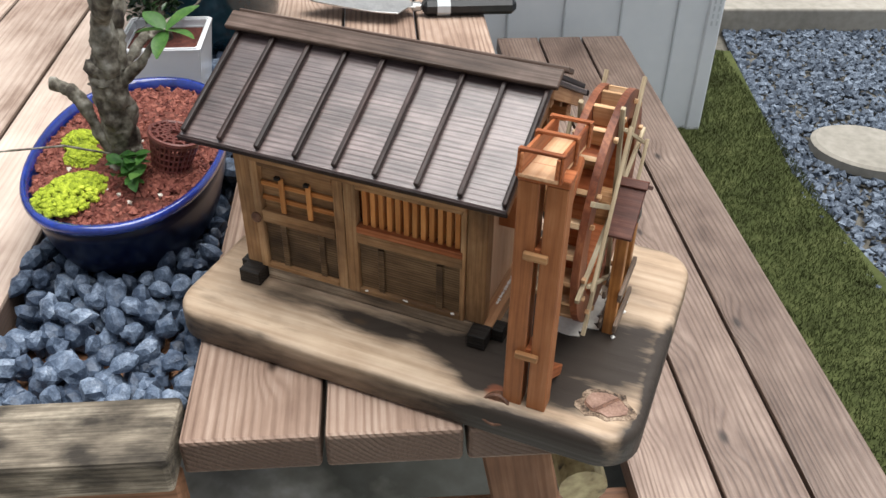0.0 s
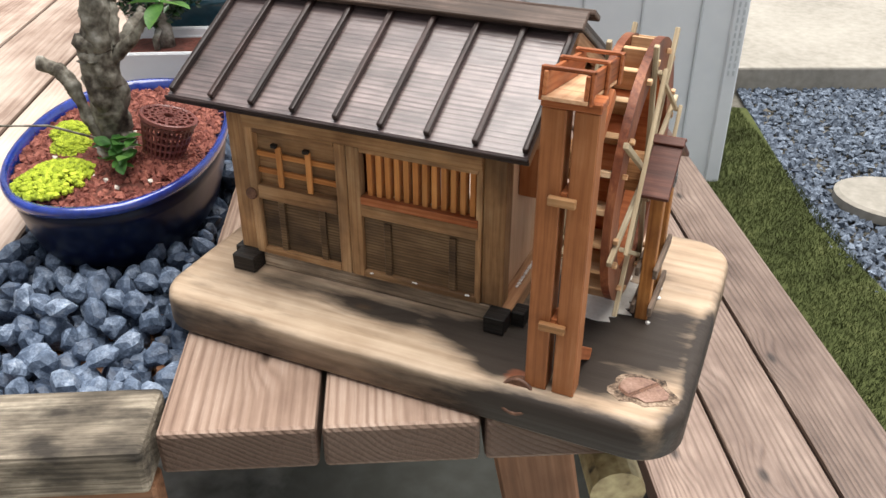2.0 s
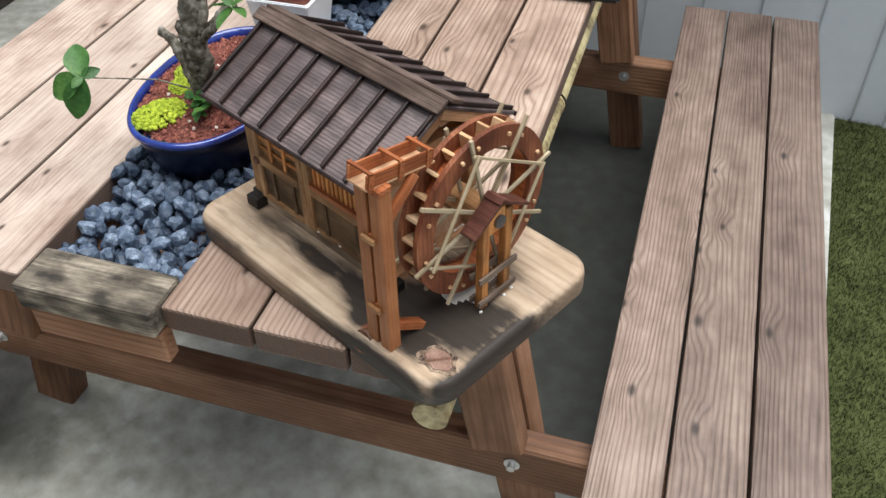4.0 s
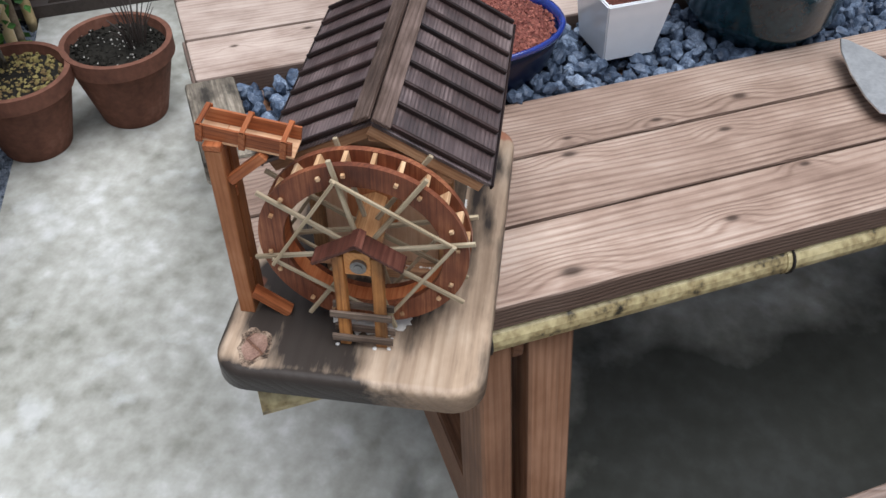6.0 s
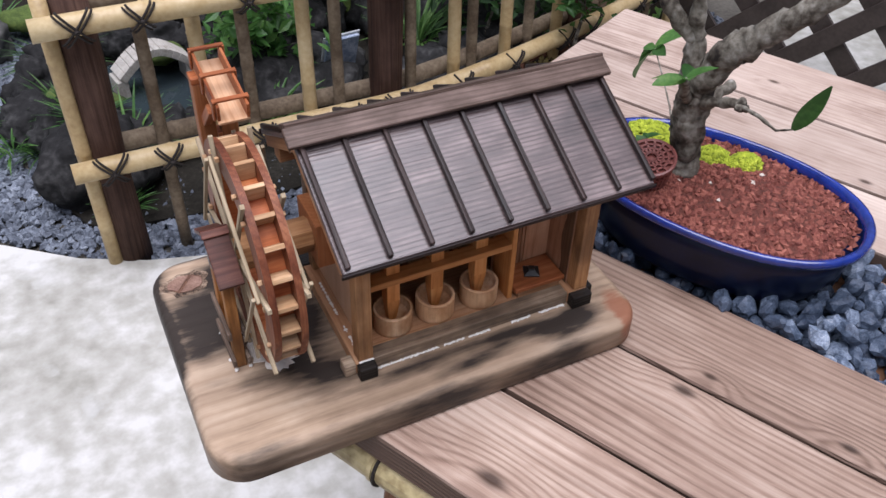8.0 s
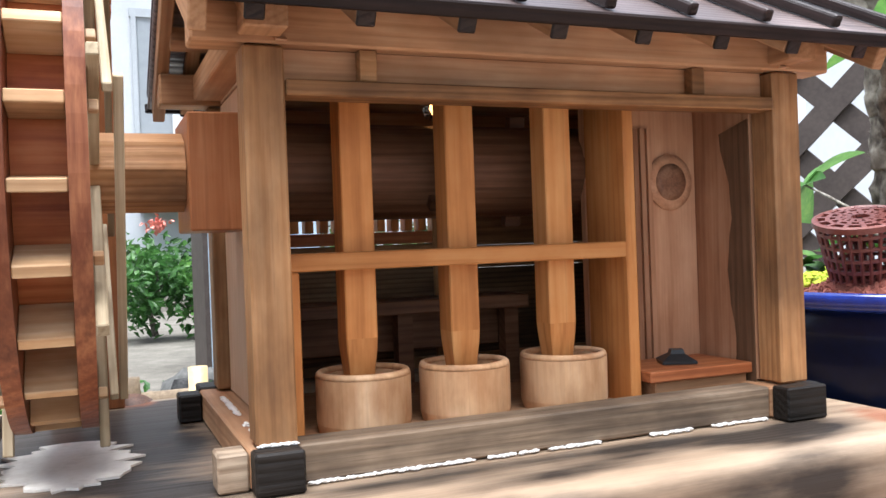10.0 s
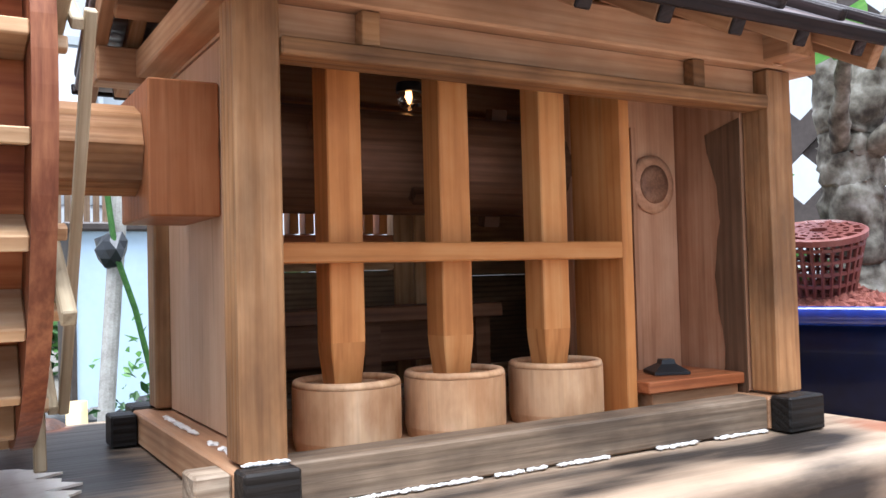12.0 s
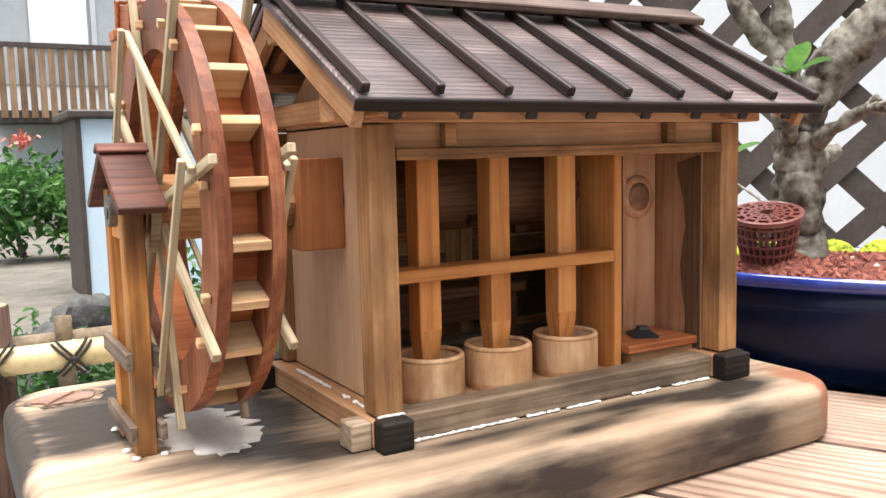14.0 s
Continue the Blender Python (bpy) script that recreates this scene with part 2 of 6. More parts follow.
def mottled(name, stops, scale=20, detail=6, rough=0.7, bump=0.3, dist=0.002, scale2=None, metal=0.0, shine=0.4, rand=0.0, coat=0.0, rough_var=0.0, coords="Object"):
    """Noise-coloured surface at two scales, with an optional change from piece to piece."""
    mat, nt, bs, nn, ln = nodes_of(name)
    tc, info = nn("ShaderNodeTexCoord"), nn("ShaderNodeObjectInfo")
    n1, n2 = nn("ShaderNodeTexNoise"), nn("ShaderNodeTexNoise")
    n1.inputs["Scale"].default_value, n1.inputs["Detail"].default_value, n1.inputs["Roughness"].default_value = scale, detail, 0.6
    n2.inputs["Scale"].default_value, n2.inputs["Detail"].default_value = scale2 or scale * 7, 3
    for n in (n1, n2):
        ln(tc.outputs[coords], n.inputs["Vector"])
    mx = nn("ShaderNodeMix")
    mx.inputs[0].default_value = 0.35
    ln(n1.outputs["Fac"], mx.inputs[2])
    ln(n2.outputs["Fac"], mx.inputs[3])
    fac = mx.outputs[0]
    if rand:
        geo = nn("ShaderNodeNewGeometry")
        s = nn("ShaderNodeMath")
        s.operation = "ADD"
        ln(geo.outputs["Random Per Island"], s.inputs[0])
        ln(info.outputs["Random"], s.inputs[1])
        mr = nn("ShaderNodeMapRange")
        mr.inputs["From Max"].default_value = 2.0
        mr.inputs["To Min"].default_value, mr.inputs["To Max"].default_value = -rand, rand
        ln(s.outputs[0], mr.inputs["Value"])
        a = nn("ShaderNodeMath")
        a.operation = "ADD"
        ln(fac, a.inputs[0])
        ln(mr.outputs[0], a.inputs[1])
        fac = a.outputs[0]
    r = ramp(nt, stops)
    ln(fac, r.inputs[0])
    ln(r.outputs[0], bs.inputs["Base Color"])
    bs.inputs["Roughness"].default_value, bs.inputs["Metallic"].default_value = rough, metal
    bs.inputs["Specular IOR Level"].default_value, bs.inputs["Coat Weight"].default_value = shine, coat
    bs.inputs["Coat Roughness"].default_value = 0.08
    if rough_var:
        rr = nn("ShaderNodeMapRange")
        rr.inputs["To Min"].default_value, rr.inputs["To Max"].default_value = rough - rough_var, rough + rough_var
        ln(n1.outputs["Fac"], rr.inputs["Value"])
        ln(rr.outputs[0], bs.inputs["Roughness"])
    bp = nn("ShaderNodeBump")
    bp.inputs["Strength"].default_value, bp.inputs["Distance"].default_value = bump, dist
    ln(fac if not rand else mx.outputs[0], bp.inputs["Height"])
    ln(bp.outputs[0], bs.inputs["Normal"])
    return mat


def glow(name, color, strength):
    mat, nt, bs, nn, ln = nodes_of(name)
    bs.inputs["Base Color"].default_value = (*color, 1)
    bs.inputs["Emission Color"].default_value, bs.inputs["Emission Strength"].default_value = (*color, 1), strength
    return mat


TABLE_KNOTS = ((0.11, 0.121, 0.010), (0.096, 0.295, 0.007), (-0.042, 0.19, 0.008), (-0.028, 0.366, 0.007), (-0.076, 0.415, 0.009), (-0.066, 0.305, 0.006), (0.049, 0.411, 0.006), (-0.067, 0.2, 0.005),
               (-0.448, 0.026, 0.007), (-0.37, -0.007, 0.007), (-0.536, 0.073, 0.007), (-0.357, -0.099, 0.006), (-0.09, -0.085, 0.006), (-0.401, 0.217, 0.007), (-0.09, 0.62, 0.008), (-0.5, 0.3, 0.008))
SEAT_KNOTS = ((0.347, 0.602, 0.007), (0.344, 0.552, 0.006), (0.38, 0.526, 0.006), (0.348, 0.461, 0.007), (0.36, 0.307, 0.009), (0.247, 0.458, 0.006), (0.252, 0.409, 0.006), (0.254, 0.313, 0.006), (0.372, 0.118, 0.008),
              (0.287, 0.157, 0.008), (0.457, 0.312, 0.008), (0.358, 0.673, 0.006), (-0.935, -0.089, 0.006), (0.47, 0.75, 0.008), (0.27, 0.9, 0.007))
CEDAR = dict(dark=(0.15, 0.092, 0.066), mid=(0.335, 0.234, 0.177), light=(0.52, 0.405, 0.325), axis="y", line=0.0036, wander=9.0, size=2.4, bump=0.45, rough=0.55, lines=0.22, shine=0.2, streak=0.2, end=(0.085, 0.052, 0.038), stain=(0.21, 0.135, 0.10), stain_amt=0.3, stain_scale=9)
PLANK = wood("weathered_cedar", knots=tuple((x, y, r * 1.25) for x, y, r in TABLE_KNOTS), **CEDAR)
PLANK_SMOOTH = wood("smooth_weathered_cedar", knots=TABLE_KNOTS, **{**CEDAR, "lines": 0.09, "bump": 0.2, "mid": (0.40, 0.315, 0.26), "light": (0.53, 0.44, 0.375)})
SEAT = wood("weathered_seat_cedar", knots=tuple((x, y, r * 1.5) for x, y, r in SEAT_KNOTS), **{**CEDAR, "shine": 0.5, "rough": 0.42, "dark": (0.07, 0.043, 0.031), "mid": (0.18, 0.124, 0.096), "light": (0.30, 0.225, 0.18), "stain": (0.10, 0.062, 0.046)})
BEAM = wood("brown_stained_timber", (0.09, 0.042, 0.022), (0.23, 0.115, 0.062), (0.36, 0.20, 0.12), axis="x", line=0.007, size=3, stain=(0.06, 0.035, 0.025), stain_amt=0.5, stain_scale=7)
SCORCH = ((0.055, -0.072, 0.055, 0.012, 1.0), (0.012, -0.079, 0.026, 0.009, 0.8), (0.095, -0.082, 0.026, 0.017, 1.2), (0.105, -0.1, 0.012, 0.008, 1.0), (-0.05, -0.072, 0.035, 0.008, 0.7), (0.13, -0.05, 0.036, 0.038, 1.2), (0.122, 0.008, 0.024, 0.036, 0.95),
          (0.182, -0.055, 0.030, 0.022, 1.05), (0.18, -0.018, 0.030, 0.022, 1.0), (0.16, -0.090, 0.018, 0.012, 1.1), (0.211, -0.045, 0.006, 0.06, 1.5), (0.155, -0.120, 0.055, 0.007, 1.6), (0.210, -0.105, 0.010, 0.022, 1.2), (0.06, -0.120, 0.06, 0.004, 1.0), (-0.09, -0.118, 0.05, 0.005, 0.9),
          (-0.062, 0.080, 0.022, 0.010, 1.1), (-0.080, 0.070, 0.014, 0.008, 0.9), (-0.05, 0.096, 0.03, 0.004, 0.9), (-0.03, 0.070, 0.035, 0.007, 0.85), (0.015, 0.079, 0.025, 0.006, 0.9), (0.06, 0.068, 0.03, 0.006, 0.6), (-0.01, 0.064, 0.07, 0.004, 0.6), (0.055, 0.097, 0.06, 0.005, 0.9), (0.11, 0.048, 0.018, 0.012, 0.75), (0.15, 0.03, 0.025, 0.012, 0.65), (0.19, 0.094, 0.03, 0.006, 0.7))
BASE = wood("scorched_base", end=(0.17, 0.115, 0.075), side_amt=0.5, dark=(0.19, 0.13, 0.085), mid=(0.41, 0.30, 0.205), light=(0.63, 0.50, 0.37), axis="x", line=0.007, wander=6, size=2.0, bump=0.14, rough=0.42, lines=0.12, streak=0.08, grain=0.3, stain=(0.19, 0.135, 0.095), stain_amt=0.4, stain_scale=13, shine=0.17,
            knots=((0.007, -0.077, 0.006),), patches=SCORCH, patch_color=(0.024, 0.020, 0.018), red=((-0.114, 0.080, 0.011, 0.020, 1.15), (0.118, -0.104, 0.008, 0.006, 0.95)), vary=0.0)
ROOF = wood("charred_roof_board", (0.014, 0.009, 0.008), (0.072, 0.048, 0.044), (0.21, 0.155, 0.145), axis="x", line=0.0018, wander=3.5, bump=0.25, rough=0.34, lines=0.17, shine=1.0, streak=0.1, stain=(0.050, 0.030, 0.030), stain_amt=0.5, stain_scale=22)
BATTEN = wood("charred_batten", (0.007, 0.004, 0.004), (0.020, 0.011, 0.009), (0.055, 0.030, 0.026), axis="y", rough=0.4, shine=0.3)
EAVE = wood("charred_eave", (0.005, 0.003, 0.003), (0.014, 0.008, 0.007), (0.035, 0.02, 0.018), axis="x", rough=0.5, shine=0.2)
RIDGE = wood("charred_ridge", (0.03, 0.019, 0.014), (0.075, 0.05, 0.038), (0.17, 0.12, 0.10), axis="x", rough=0.4, line=0.002)
PALE = dict(dark=(0.29, 0.135, 0.062), mid=(0.47, 0.255, 0.13), light=(0.61, 0.39, 0.235), bump=0.1, rough=0.55, stain=(0.15, 0.085, 0.052), stain_amt=0.5, stain_scale=28)
PALE_X = wood("pale_cedar_x", axis="x", **PALE)
PALE_Y = wood("pale_cedar_y", axis="y", **PALE)
AGED = dict(dark=(0.14, 0.058, 0.022), mid=(0.38, 0.19, 0.078), light=(0.54, 0.31, 0.15), bump=0.2, rough=0.5, stain=(0.075, 0.040, 0.022), stain_amt=0.7, stain_scale=38)
POST = wood("aged_post", axis="z", **AGED)
RAIL = wood("aged_rail", axis="x", **AGED)
GREYAGED = dict(dark=(0.14, 0.065, 0.028), mid=(0.40, 0.22, 0.10), light=(0.58, 0.37, 0.195), bump=0.22, rough=0.55, lines=0.08, stain=(0.075, 0.042, 0.024), stain_amt=0.7, stain_scale=34)
STILE = wood("greyed_stile", axis="z", **GREYAGED)
GREY_RAIL = wood("greyed_rail", axis="x", **GREYAGED)
PANEL = wood("scorched_panel", (0.045, 0.026, 0.014), (0.15, 0.092, 0.048), (0.28, 0.185, 0.10), axis="x", line=0.0016, wander=2, bump=0.35, rough=0.5, lines=0.2, stain=(0.03, 0.02, 0.015), stain_amt=0.75, stain_scale=30)
INNER = wood("inner_wall_cedar", (0.25, 0.105, 0.05), (0.45, 0.235, 0.13), (0.58, 0.345, 0.21), axis="z", line=0.004, bump=0.12, rough=0.5)
SMOOTH = wood("smooth_side_board", (0.50, 0.29, 0.165), (0.62, 0.405, 0.255), (0.70, 0.49, 0.335), axis="z", line=0.006, lines=0.08, bump=0.05, rough=0.5)
RED = dict(dark=(0.13, 0.034, 0.012), mid=(0.33, 0.105, 0.038), light=(0.50, 0.20, 0.085), bump=0.12, rough=0.42, line=0.003)
RED_X = wood("red_cedar_x", axis="x", **RED)
RED_Y = wood("red_cedar_y", axis="y", **RED)
RED_Z = wood("red_cedar_z", (0.19, 0.068, 0.025), (0.315, 0.12, 0.046), (0.42, 0.185, 0.082), axis="z", line=0.003, bump=0.1, rough=0.4)
TONGUE = dict(dark=(0.34, 0.115, 0.030), mid=(0.57, 0.235, 0.070), light=(0.70, 0.36, 0.135), line=0.0035, lines=0.12, bump=0.06, rough=0.45, grain=0.35)
HONEY = wood("honey_cypress", axis="z", **TONGUE)
HONEY_X = wood("honey_cypress_x", axis="x", **TONGUE)
MORTAR = wood("turned_mortar_wood", (0.50, 0.25, 0.11), (0.71, 0.44, 0.24), (0.80, 0.58, 0.38), axis="z", line=0.004, lines=0.06, grain=0.3, bump=0.06, rough=0.5, stain=(0.32, 0.14, 0.055), stain_amt=0.75, stain_scale=75)
SPOKE = wood("grey_weathered_stick", (0.20, 0.145, 0.085), (0.37, 0.295, 0.19), (0.51, 0.43, 0.30), axis="x", bump=0.2, rough=0.65)
PADDLE = wood("light_paddle_wood", (0.36, 0.18, 0.08), (0.58, 0.365, 0.195), (0.74, 0.55, 0.36), axis="x", bump=0.12, rough=0.5, line=0.003, grain=0.4, stain=(0.24, 0.12, 0.055), stain_amt=0.6, stain_scale=50)
BLACK_WOOD = wood("blackened_wood", (0.006, 0.005, 0.004), (0.017, 0.014, 0.012), (0.045, 0.038, 0.033), axis="x", rough=0.5, bump=0.3)
GLUE = mottled("white_glue", [(0.3, (0.75, 0.72, 0.66)), (0.7, (0.85, 0.83, 0.8))], 200, rough=0.3, bump=0.2)
BURNT = wood("scorched_honey_post", (0.22, 0.075, 0.02), (0.50, 0.22, 0.065), (0.64, 0.34, 0.125), axis="z", line=0.003, bump=0.15, rough=0.5, stain=(0.05, 0.028, 0.018), stain_amt=0.8, stain_scale=34)
GREYED = wood("greyed_crossbar", (0.05, 0.035, 0.026), (0.16, 0.115, 0.085), (0.30, 0.235, 0.18), axis="y", line=0.003, bump=0.2, rough=0.6, stain=(0.02, 0.016, 0.014), stain_amt=0.7, stain_scale=40)
CREAM = mottled("cream_paint", [(0.3, (0.52, 0.46, 0.39)), (0.55, (0.72, 0.66, 0.57)), (0.75, (0.80, 0.75, 0.68))], 60, rough=0.6, bump=0.05)
DRUM = wood("orange_drum_boards", (0.22, 0.045, 0.016), (0.52, 0.165, 0.058), (0.70, 0.31, 0.125), axis="x", line=0.004, lines=0.10, grain=0.4, bump=0.1, rough=0.45)
STAINED = wood("dark_stained_strip", (0.06, 0.03, 0.016), (0.135, 0.075, 0.042), (0.21, 0.125, 0.075), axis="z", line=0.003, bump=0.1, rough=0.55)
SILL = wood("grey_stained_sill", (0.06, 0.042, 0.029), (0.29, 0.205, 0.135), (0.58, 0.46, 0.33), axis="x", line=0.003, bump=0.25, rough=0.6, lines=0.08, stain=(0.045, 0.034, 0.027), stain_amt=0.8, stain_scale=30)
RIM_DARK = wood("dark_red_board", (0.035, 0.013, 0.009), (0.095, 0.034, 0.023), (0.20, 0.085, 0.058), axis="x", line=0.003, bump=0.15, rough=0.45)
KNOT_PALE = mottled("brown_knot", [(0.32, (0.12, 0.055, 0.03)), (0.52, (0.27, 0.135, 0.075)), (0.72, (0.40, 0.23, 0.14))], 150, rough=0.5, bump=0.4)
KNOT_PINK = mottled("pinkish_knot", [(0.30, (0.10, 0.05, 0.035)), (0.5, (0.24, 0.14, 0.10)), (0.72, (0.38, 0.25, 0.19))], 90, rough=0.6, bump=0.4)
KNOT_RING = mottled("crackled_knot_bark", [(0.38, (0.025, 0.017, 0.012)), (0.47, (0.13, 0.088, 0.06)), (0.56, (0.28, 0.205, 0.145)), (0.70, (0.46, 0.36, 0.265))], 110, 8, rough=0.6, bump=0.8, shine=0.2)
FOAM = mottled("pale_water_paint", [(0.3, (0.62, 0.57, 0.50)), (0.5, (0.78, 0.74, 0.67)), (0.7, (0.84, 0.81, 0.76))], 60, rough=0.5, bump=0.05)
KNOT = mottled("dark_knot", [(0.32, (0.03, 0.014, 0.009)), (0.52, (0.13, 0.06, 0.034)), (0.72, (0.28, 0.15, 0.085))], 190, rough=0.5, bump=0.4)
WEATHERED = wood("lichened_board", (0.03, 0.025, 0.019), (0.165, 0.138, 0.105), (0.45, 0.39, 0.30), axis="x", line=0.004, size=1.0, lines=0.06, bump=0.4, rough=0.85, stain=(0.022, 0.019, 0.016), stain_amt=0.9, stain_scale=60)
BAMBOO = mottled("dry_bamboo", [(0.25, (0.27, 0.175, 0.075)), (0.5, (0.45, 0.33, 0.16)), (0.75, (0.58, 0.47, 0.27))], 16, rough=0.4, bump=0.05, rand=0.14)
OLD_POLE = mottled("greyed_bamboo", [(0.25, (0.05, 0.036, 0.024)), (0.5, (0.14, 0.105, 0.07)), (0.75, (0.28, 0.225, 0.155))], 20, rough=0.7, bump=0.1, rand=0.12, shine=0.15)
BAMBOO_OLD = mottled("stained_bamboo", [(0.36, (0.02, 0.017, 0.01)), (0.43, (0.28, 0.215, 0.10)), (0.55, (0.50, 0.42, 0.22)), (0.8, (0.64, 0.56, 0.35))], 17, rough=0.45, bump=0.1)
LOG_END = mottled("cut_log_end", [(0.3, (0.16, 0.10, 0.06)), (0.55, (0.34, 0.25, 0.16)), (0.75, (0.48, 0.38, 0.27))], 60, rough=0.85, bump=0.4)
POSTWOOD = wood("charred_fence_post", (0.018, 0.010, 0.008), (0.06, 0.032, 0.023), (0.13, 0.075, 0.055), axis="z", line=0.008, size=3, rough=0.75, bump=0.5)
def concrete():
    """Pale concrete with soft white bloom, and dark damp stains mixed with painted table shade (x, y, rx, ry,
    strength).
    """
    mat = mottled("stained_shaded_concrete", [(0.33, (0.20, 0.197, 0.165)), (0.43, (0.31, 0.305, 0.265)), (0.52, (0.40, 0.395, 0.355)), (0.61, (0.54, 0.54, 0.51))], 2.4, 10, rough=0.5, bump=0.15, dist=0.003, scale2=30, rough_var=0.2, shine=0.1)
    nt = mat.node_tree
    nn, ln = nt.nodes.new, nt.links.new
    bs = nt.nodes["Principled BSDF"]
    old = bs.inputs["Base Color"].links[0].from_socket
    tc = nn("ShaderNodeTexCoord")
    total = None
    # Damp stains; those by table and bench also have their shade painted in.
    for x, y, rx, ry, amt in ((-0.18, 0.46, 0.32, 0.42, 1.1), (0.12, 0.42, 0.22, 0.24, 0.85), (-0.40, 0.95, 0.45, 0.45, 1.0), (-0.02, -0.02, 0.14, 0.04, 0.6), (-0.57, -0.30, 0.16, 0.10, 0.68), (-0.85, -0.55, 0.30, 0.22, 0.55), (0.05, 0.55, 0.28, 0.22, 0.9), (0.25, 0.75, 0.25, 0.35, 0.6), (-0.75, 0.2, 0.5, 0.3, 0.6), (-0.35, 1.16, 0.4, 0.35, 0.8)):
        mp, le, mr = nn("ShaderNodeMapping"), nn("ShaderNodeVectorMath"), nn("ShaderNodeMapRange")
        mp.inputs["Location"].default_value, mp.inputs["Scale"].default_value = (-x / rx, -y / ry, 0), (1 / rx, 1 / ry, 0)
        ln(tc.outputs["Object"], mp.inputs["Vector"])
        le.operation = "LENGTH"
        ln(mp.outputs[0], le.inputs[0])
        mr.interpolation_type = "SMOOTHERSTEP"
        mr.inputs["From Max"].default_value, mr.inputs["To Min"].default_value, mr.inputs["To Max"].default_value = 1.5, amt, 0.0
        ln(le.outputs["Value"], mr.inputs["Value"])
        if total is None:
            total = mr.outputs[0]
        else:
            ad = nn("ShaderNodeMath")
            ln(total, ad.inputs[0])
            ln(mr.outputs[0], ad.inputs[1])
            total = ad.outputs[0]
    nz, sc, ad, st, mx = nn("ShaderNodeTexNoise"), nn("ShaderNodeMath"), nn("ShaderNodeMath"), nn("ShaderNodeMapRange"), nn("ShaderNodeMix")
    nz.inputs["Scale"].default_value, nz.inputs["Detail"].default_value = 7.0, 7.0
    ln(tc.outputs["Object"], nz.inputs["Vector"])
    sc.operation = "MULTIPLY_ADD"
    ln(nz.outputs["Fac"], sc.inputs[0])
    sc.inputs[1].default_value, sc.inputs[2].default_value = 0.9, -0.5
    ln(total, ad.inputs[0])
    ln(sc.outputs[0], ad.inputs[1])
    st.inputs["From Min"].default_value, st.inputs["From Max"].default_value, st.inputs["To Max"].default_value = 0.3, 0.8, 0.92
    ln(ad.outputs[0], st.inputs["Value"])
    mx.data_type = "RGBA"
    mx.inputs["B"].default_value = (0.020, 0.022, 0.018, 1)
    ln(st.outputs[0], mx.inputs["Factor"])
    bz, bt, bx = nn("ShaderNodeTexNoise"), nn("ShaderNodeMapRange"), nn("ShaderNodeMix")
    bz.inputs["Scale"].default_value, bz.inputs["Detail"].default_value = 13.0, 4.0
    ln(tc.outputs["Object"], bz.inputs["Vector"])
    bt.inputs["From Min"].default_value, bt.inputs["From Max"].default_value, bt.inputs["To Max"].default_value = 0.60, 0.74, 0.4
    ln(bz.outputs["Fac"], bt.inputs["Value"])
    bx.data_type = "RGBA"
    bx.inputs["B"].default_value = (0.62, 0.63, 0.62, 1)
    ln(bt.outputs[0], bx.inputs["Factor"])
    ln(old, bx.inputs["A"])
    ln(bx.outputs["Result"], mx.inputs["A"])
    ln(mx.outputs["Result"], bs.inputs["Base Color"])
    return mat


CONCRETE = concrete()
SLAB = mottled("pale_concrete", [(0.3, (0.18, 0.167, 0.138)), (0.5, (0.285, 0.263, 0.225)), (0.7, (0.365, 0.342, 0.295))], 2.0, 6, rough=0.8, bump=0.15, scale2=40, shine=0.2)
SOIL = mottled("garden_soil", [(0.3, (0.06, 0.055, 0.045)), (0.55, (0.13, 0.12, 0.10)), (0.75, (0.2, 0.19, 0.17))], 6, 8, rough=0.95, bump=0.6, dist=0.01, scale2=90)
BLUESTONE = mottled("blue_crushed_stone", [(0.28, (0.010, 0.015, 0.026)), (0.44, (0.036, 0.052, 0.084)), (0.60, (0.092, 0.124, 0.18)), (0.72, (0.20, 0.25, 0.33)), (0.87, (0.46, 0.51, 0.58))], 90, 7, rough=0.5, bump=0.6, dist=0.002, rand=0.2)
PATH_STONE = mottled("dark_path_gravel", [(0.3, (0.016, 0.021, 0.031)), (0.5, (0.052, 0.068, 0.095)), (0.75, (0.20, 0.24, 0.30))], 40, 4, rough=0.75, bump=0.4, rand=0.2)
GREYSTONE = mottled("grey_gravel", [(0.3, (0.06, 0.07, 0.09)), (0.5, (0.16, 0.185, 0.225)), (0.75, (0.38, 0.415, 0.46))], 40, 4, rough=0.75, bump=0.4, rand=0.2)
ROCK = mottled("dark_garden_rock", [(0.34, (0.005, 0.005, 0.005)), (0.52, (0.018, 0.018, 0.018)), (0.72, (0.075, 0.075, 0.073))], 9, 8, rough=0.85, bump=0.8, dist=0.01, shine=0.2)
GLAZE = mottled("cobalt_glaze", [(0.35, (0.002, 0.004, 0.016)), (0.6, (0.003, 0.007, 0.032)), (0.8, (0.006, 0.013, 0.062))], 25, rough=0.30, bump=0.06, shine=0.2, coat=0.12)
RIMGLAZE = mottled("bright_cobalt_rim", [(0.35, (0.008, 0.018, 0.12)), (0.65, (0.015, 0.04, 0.28))], 30, rough=0.15, bump=0.03, shine=0.6, coat=0.6)
TEAL = mottled("teal_glaze", [(0.35, (0.005, 0.018, 0.026)), (0.6, (0.012, 0.045, 0.062)), (0.8, (0.03, 0.09, 0.115))], 18, rough=0.2, bump=0.05, coat=0.4)
PORCELAIN = mottled("white_porcelain", [(0.3, (0.74, 0.75, 0.77)), (0.7, (0.82, 0.83, 0.84))], 9, rough=0.15, bump=0.01, coat=0.5)
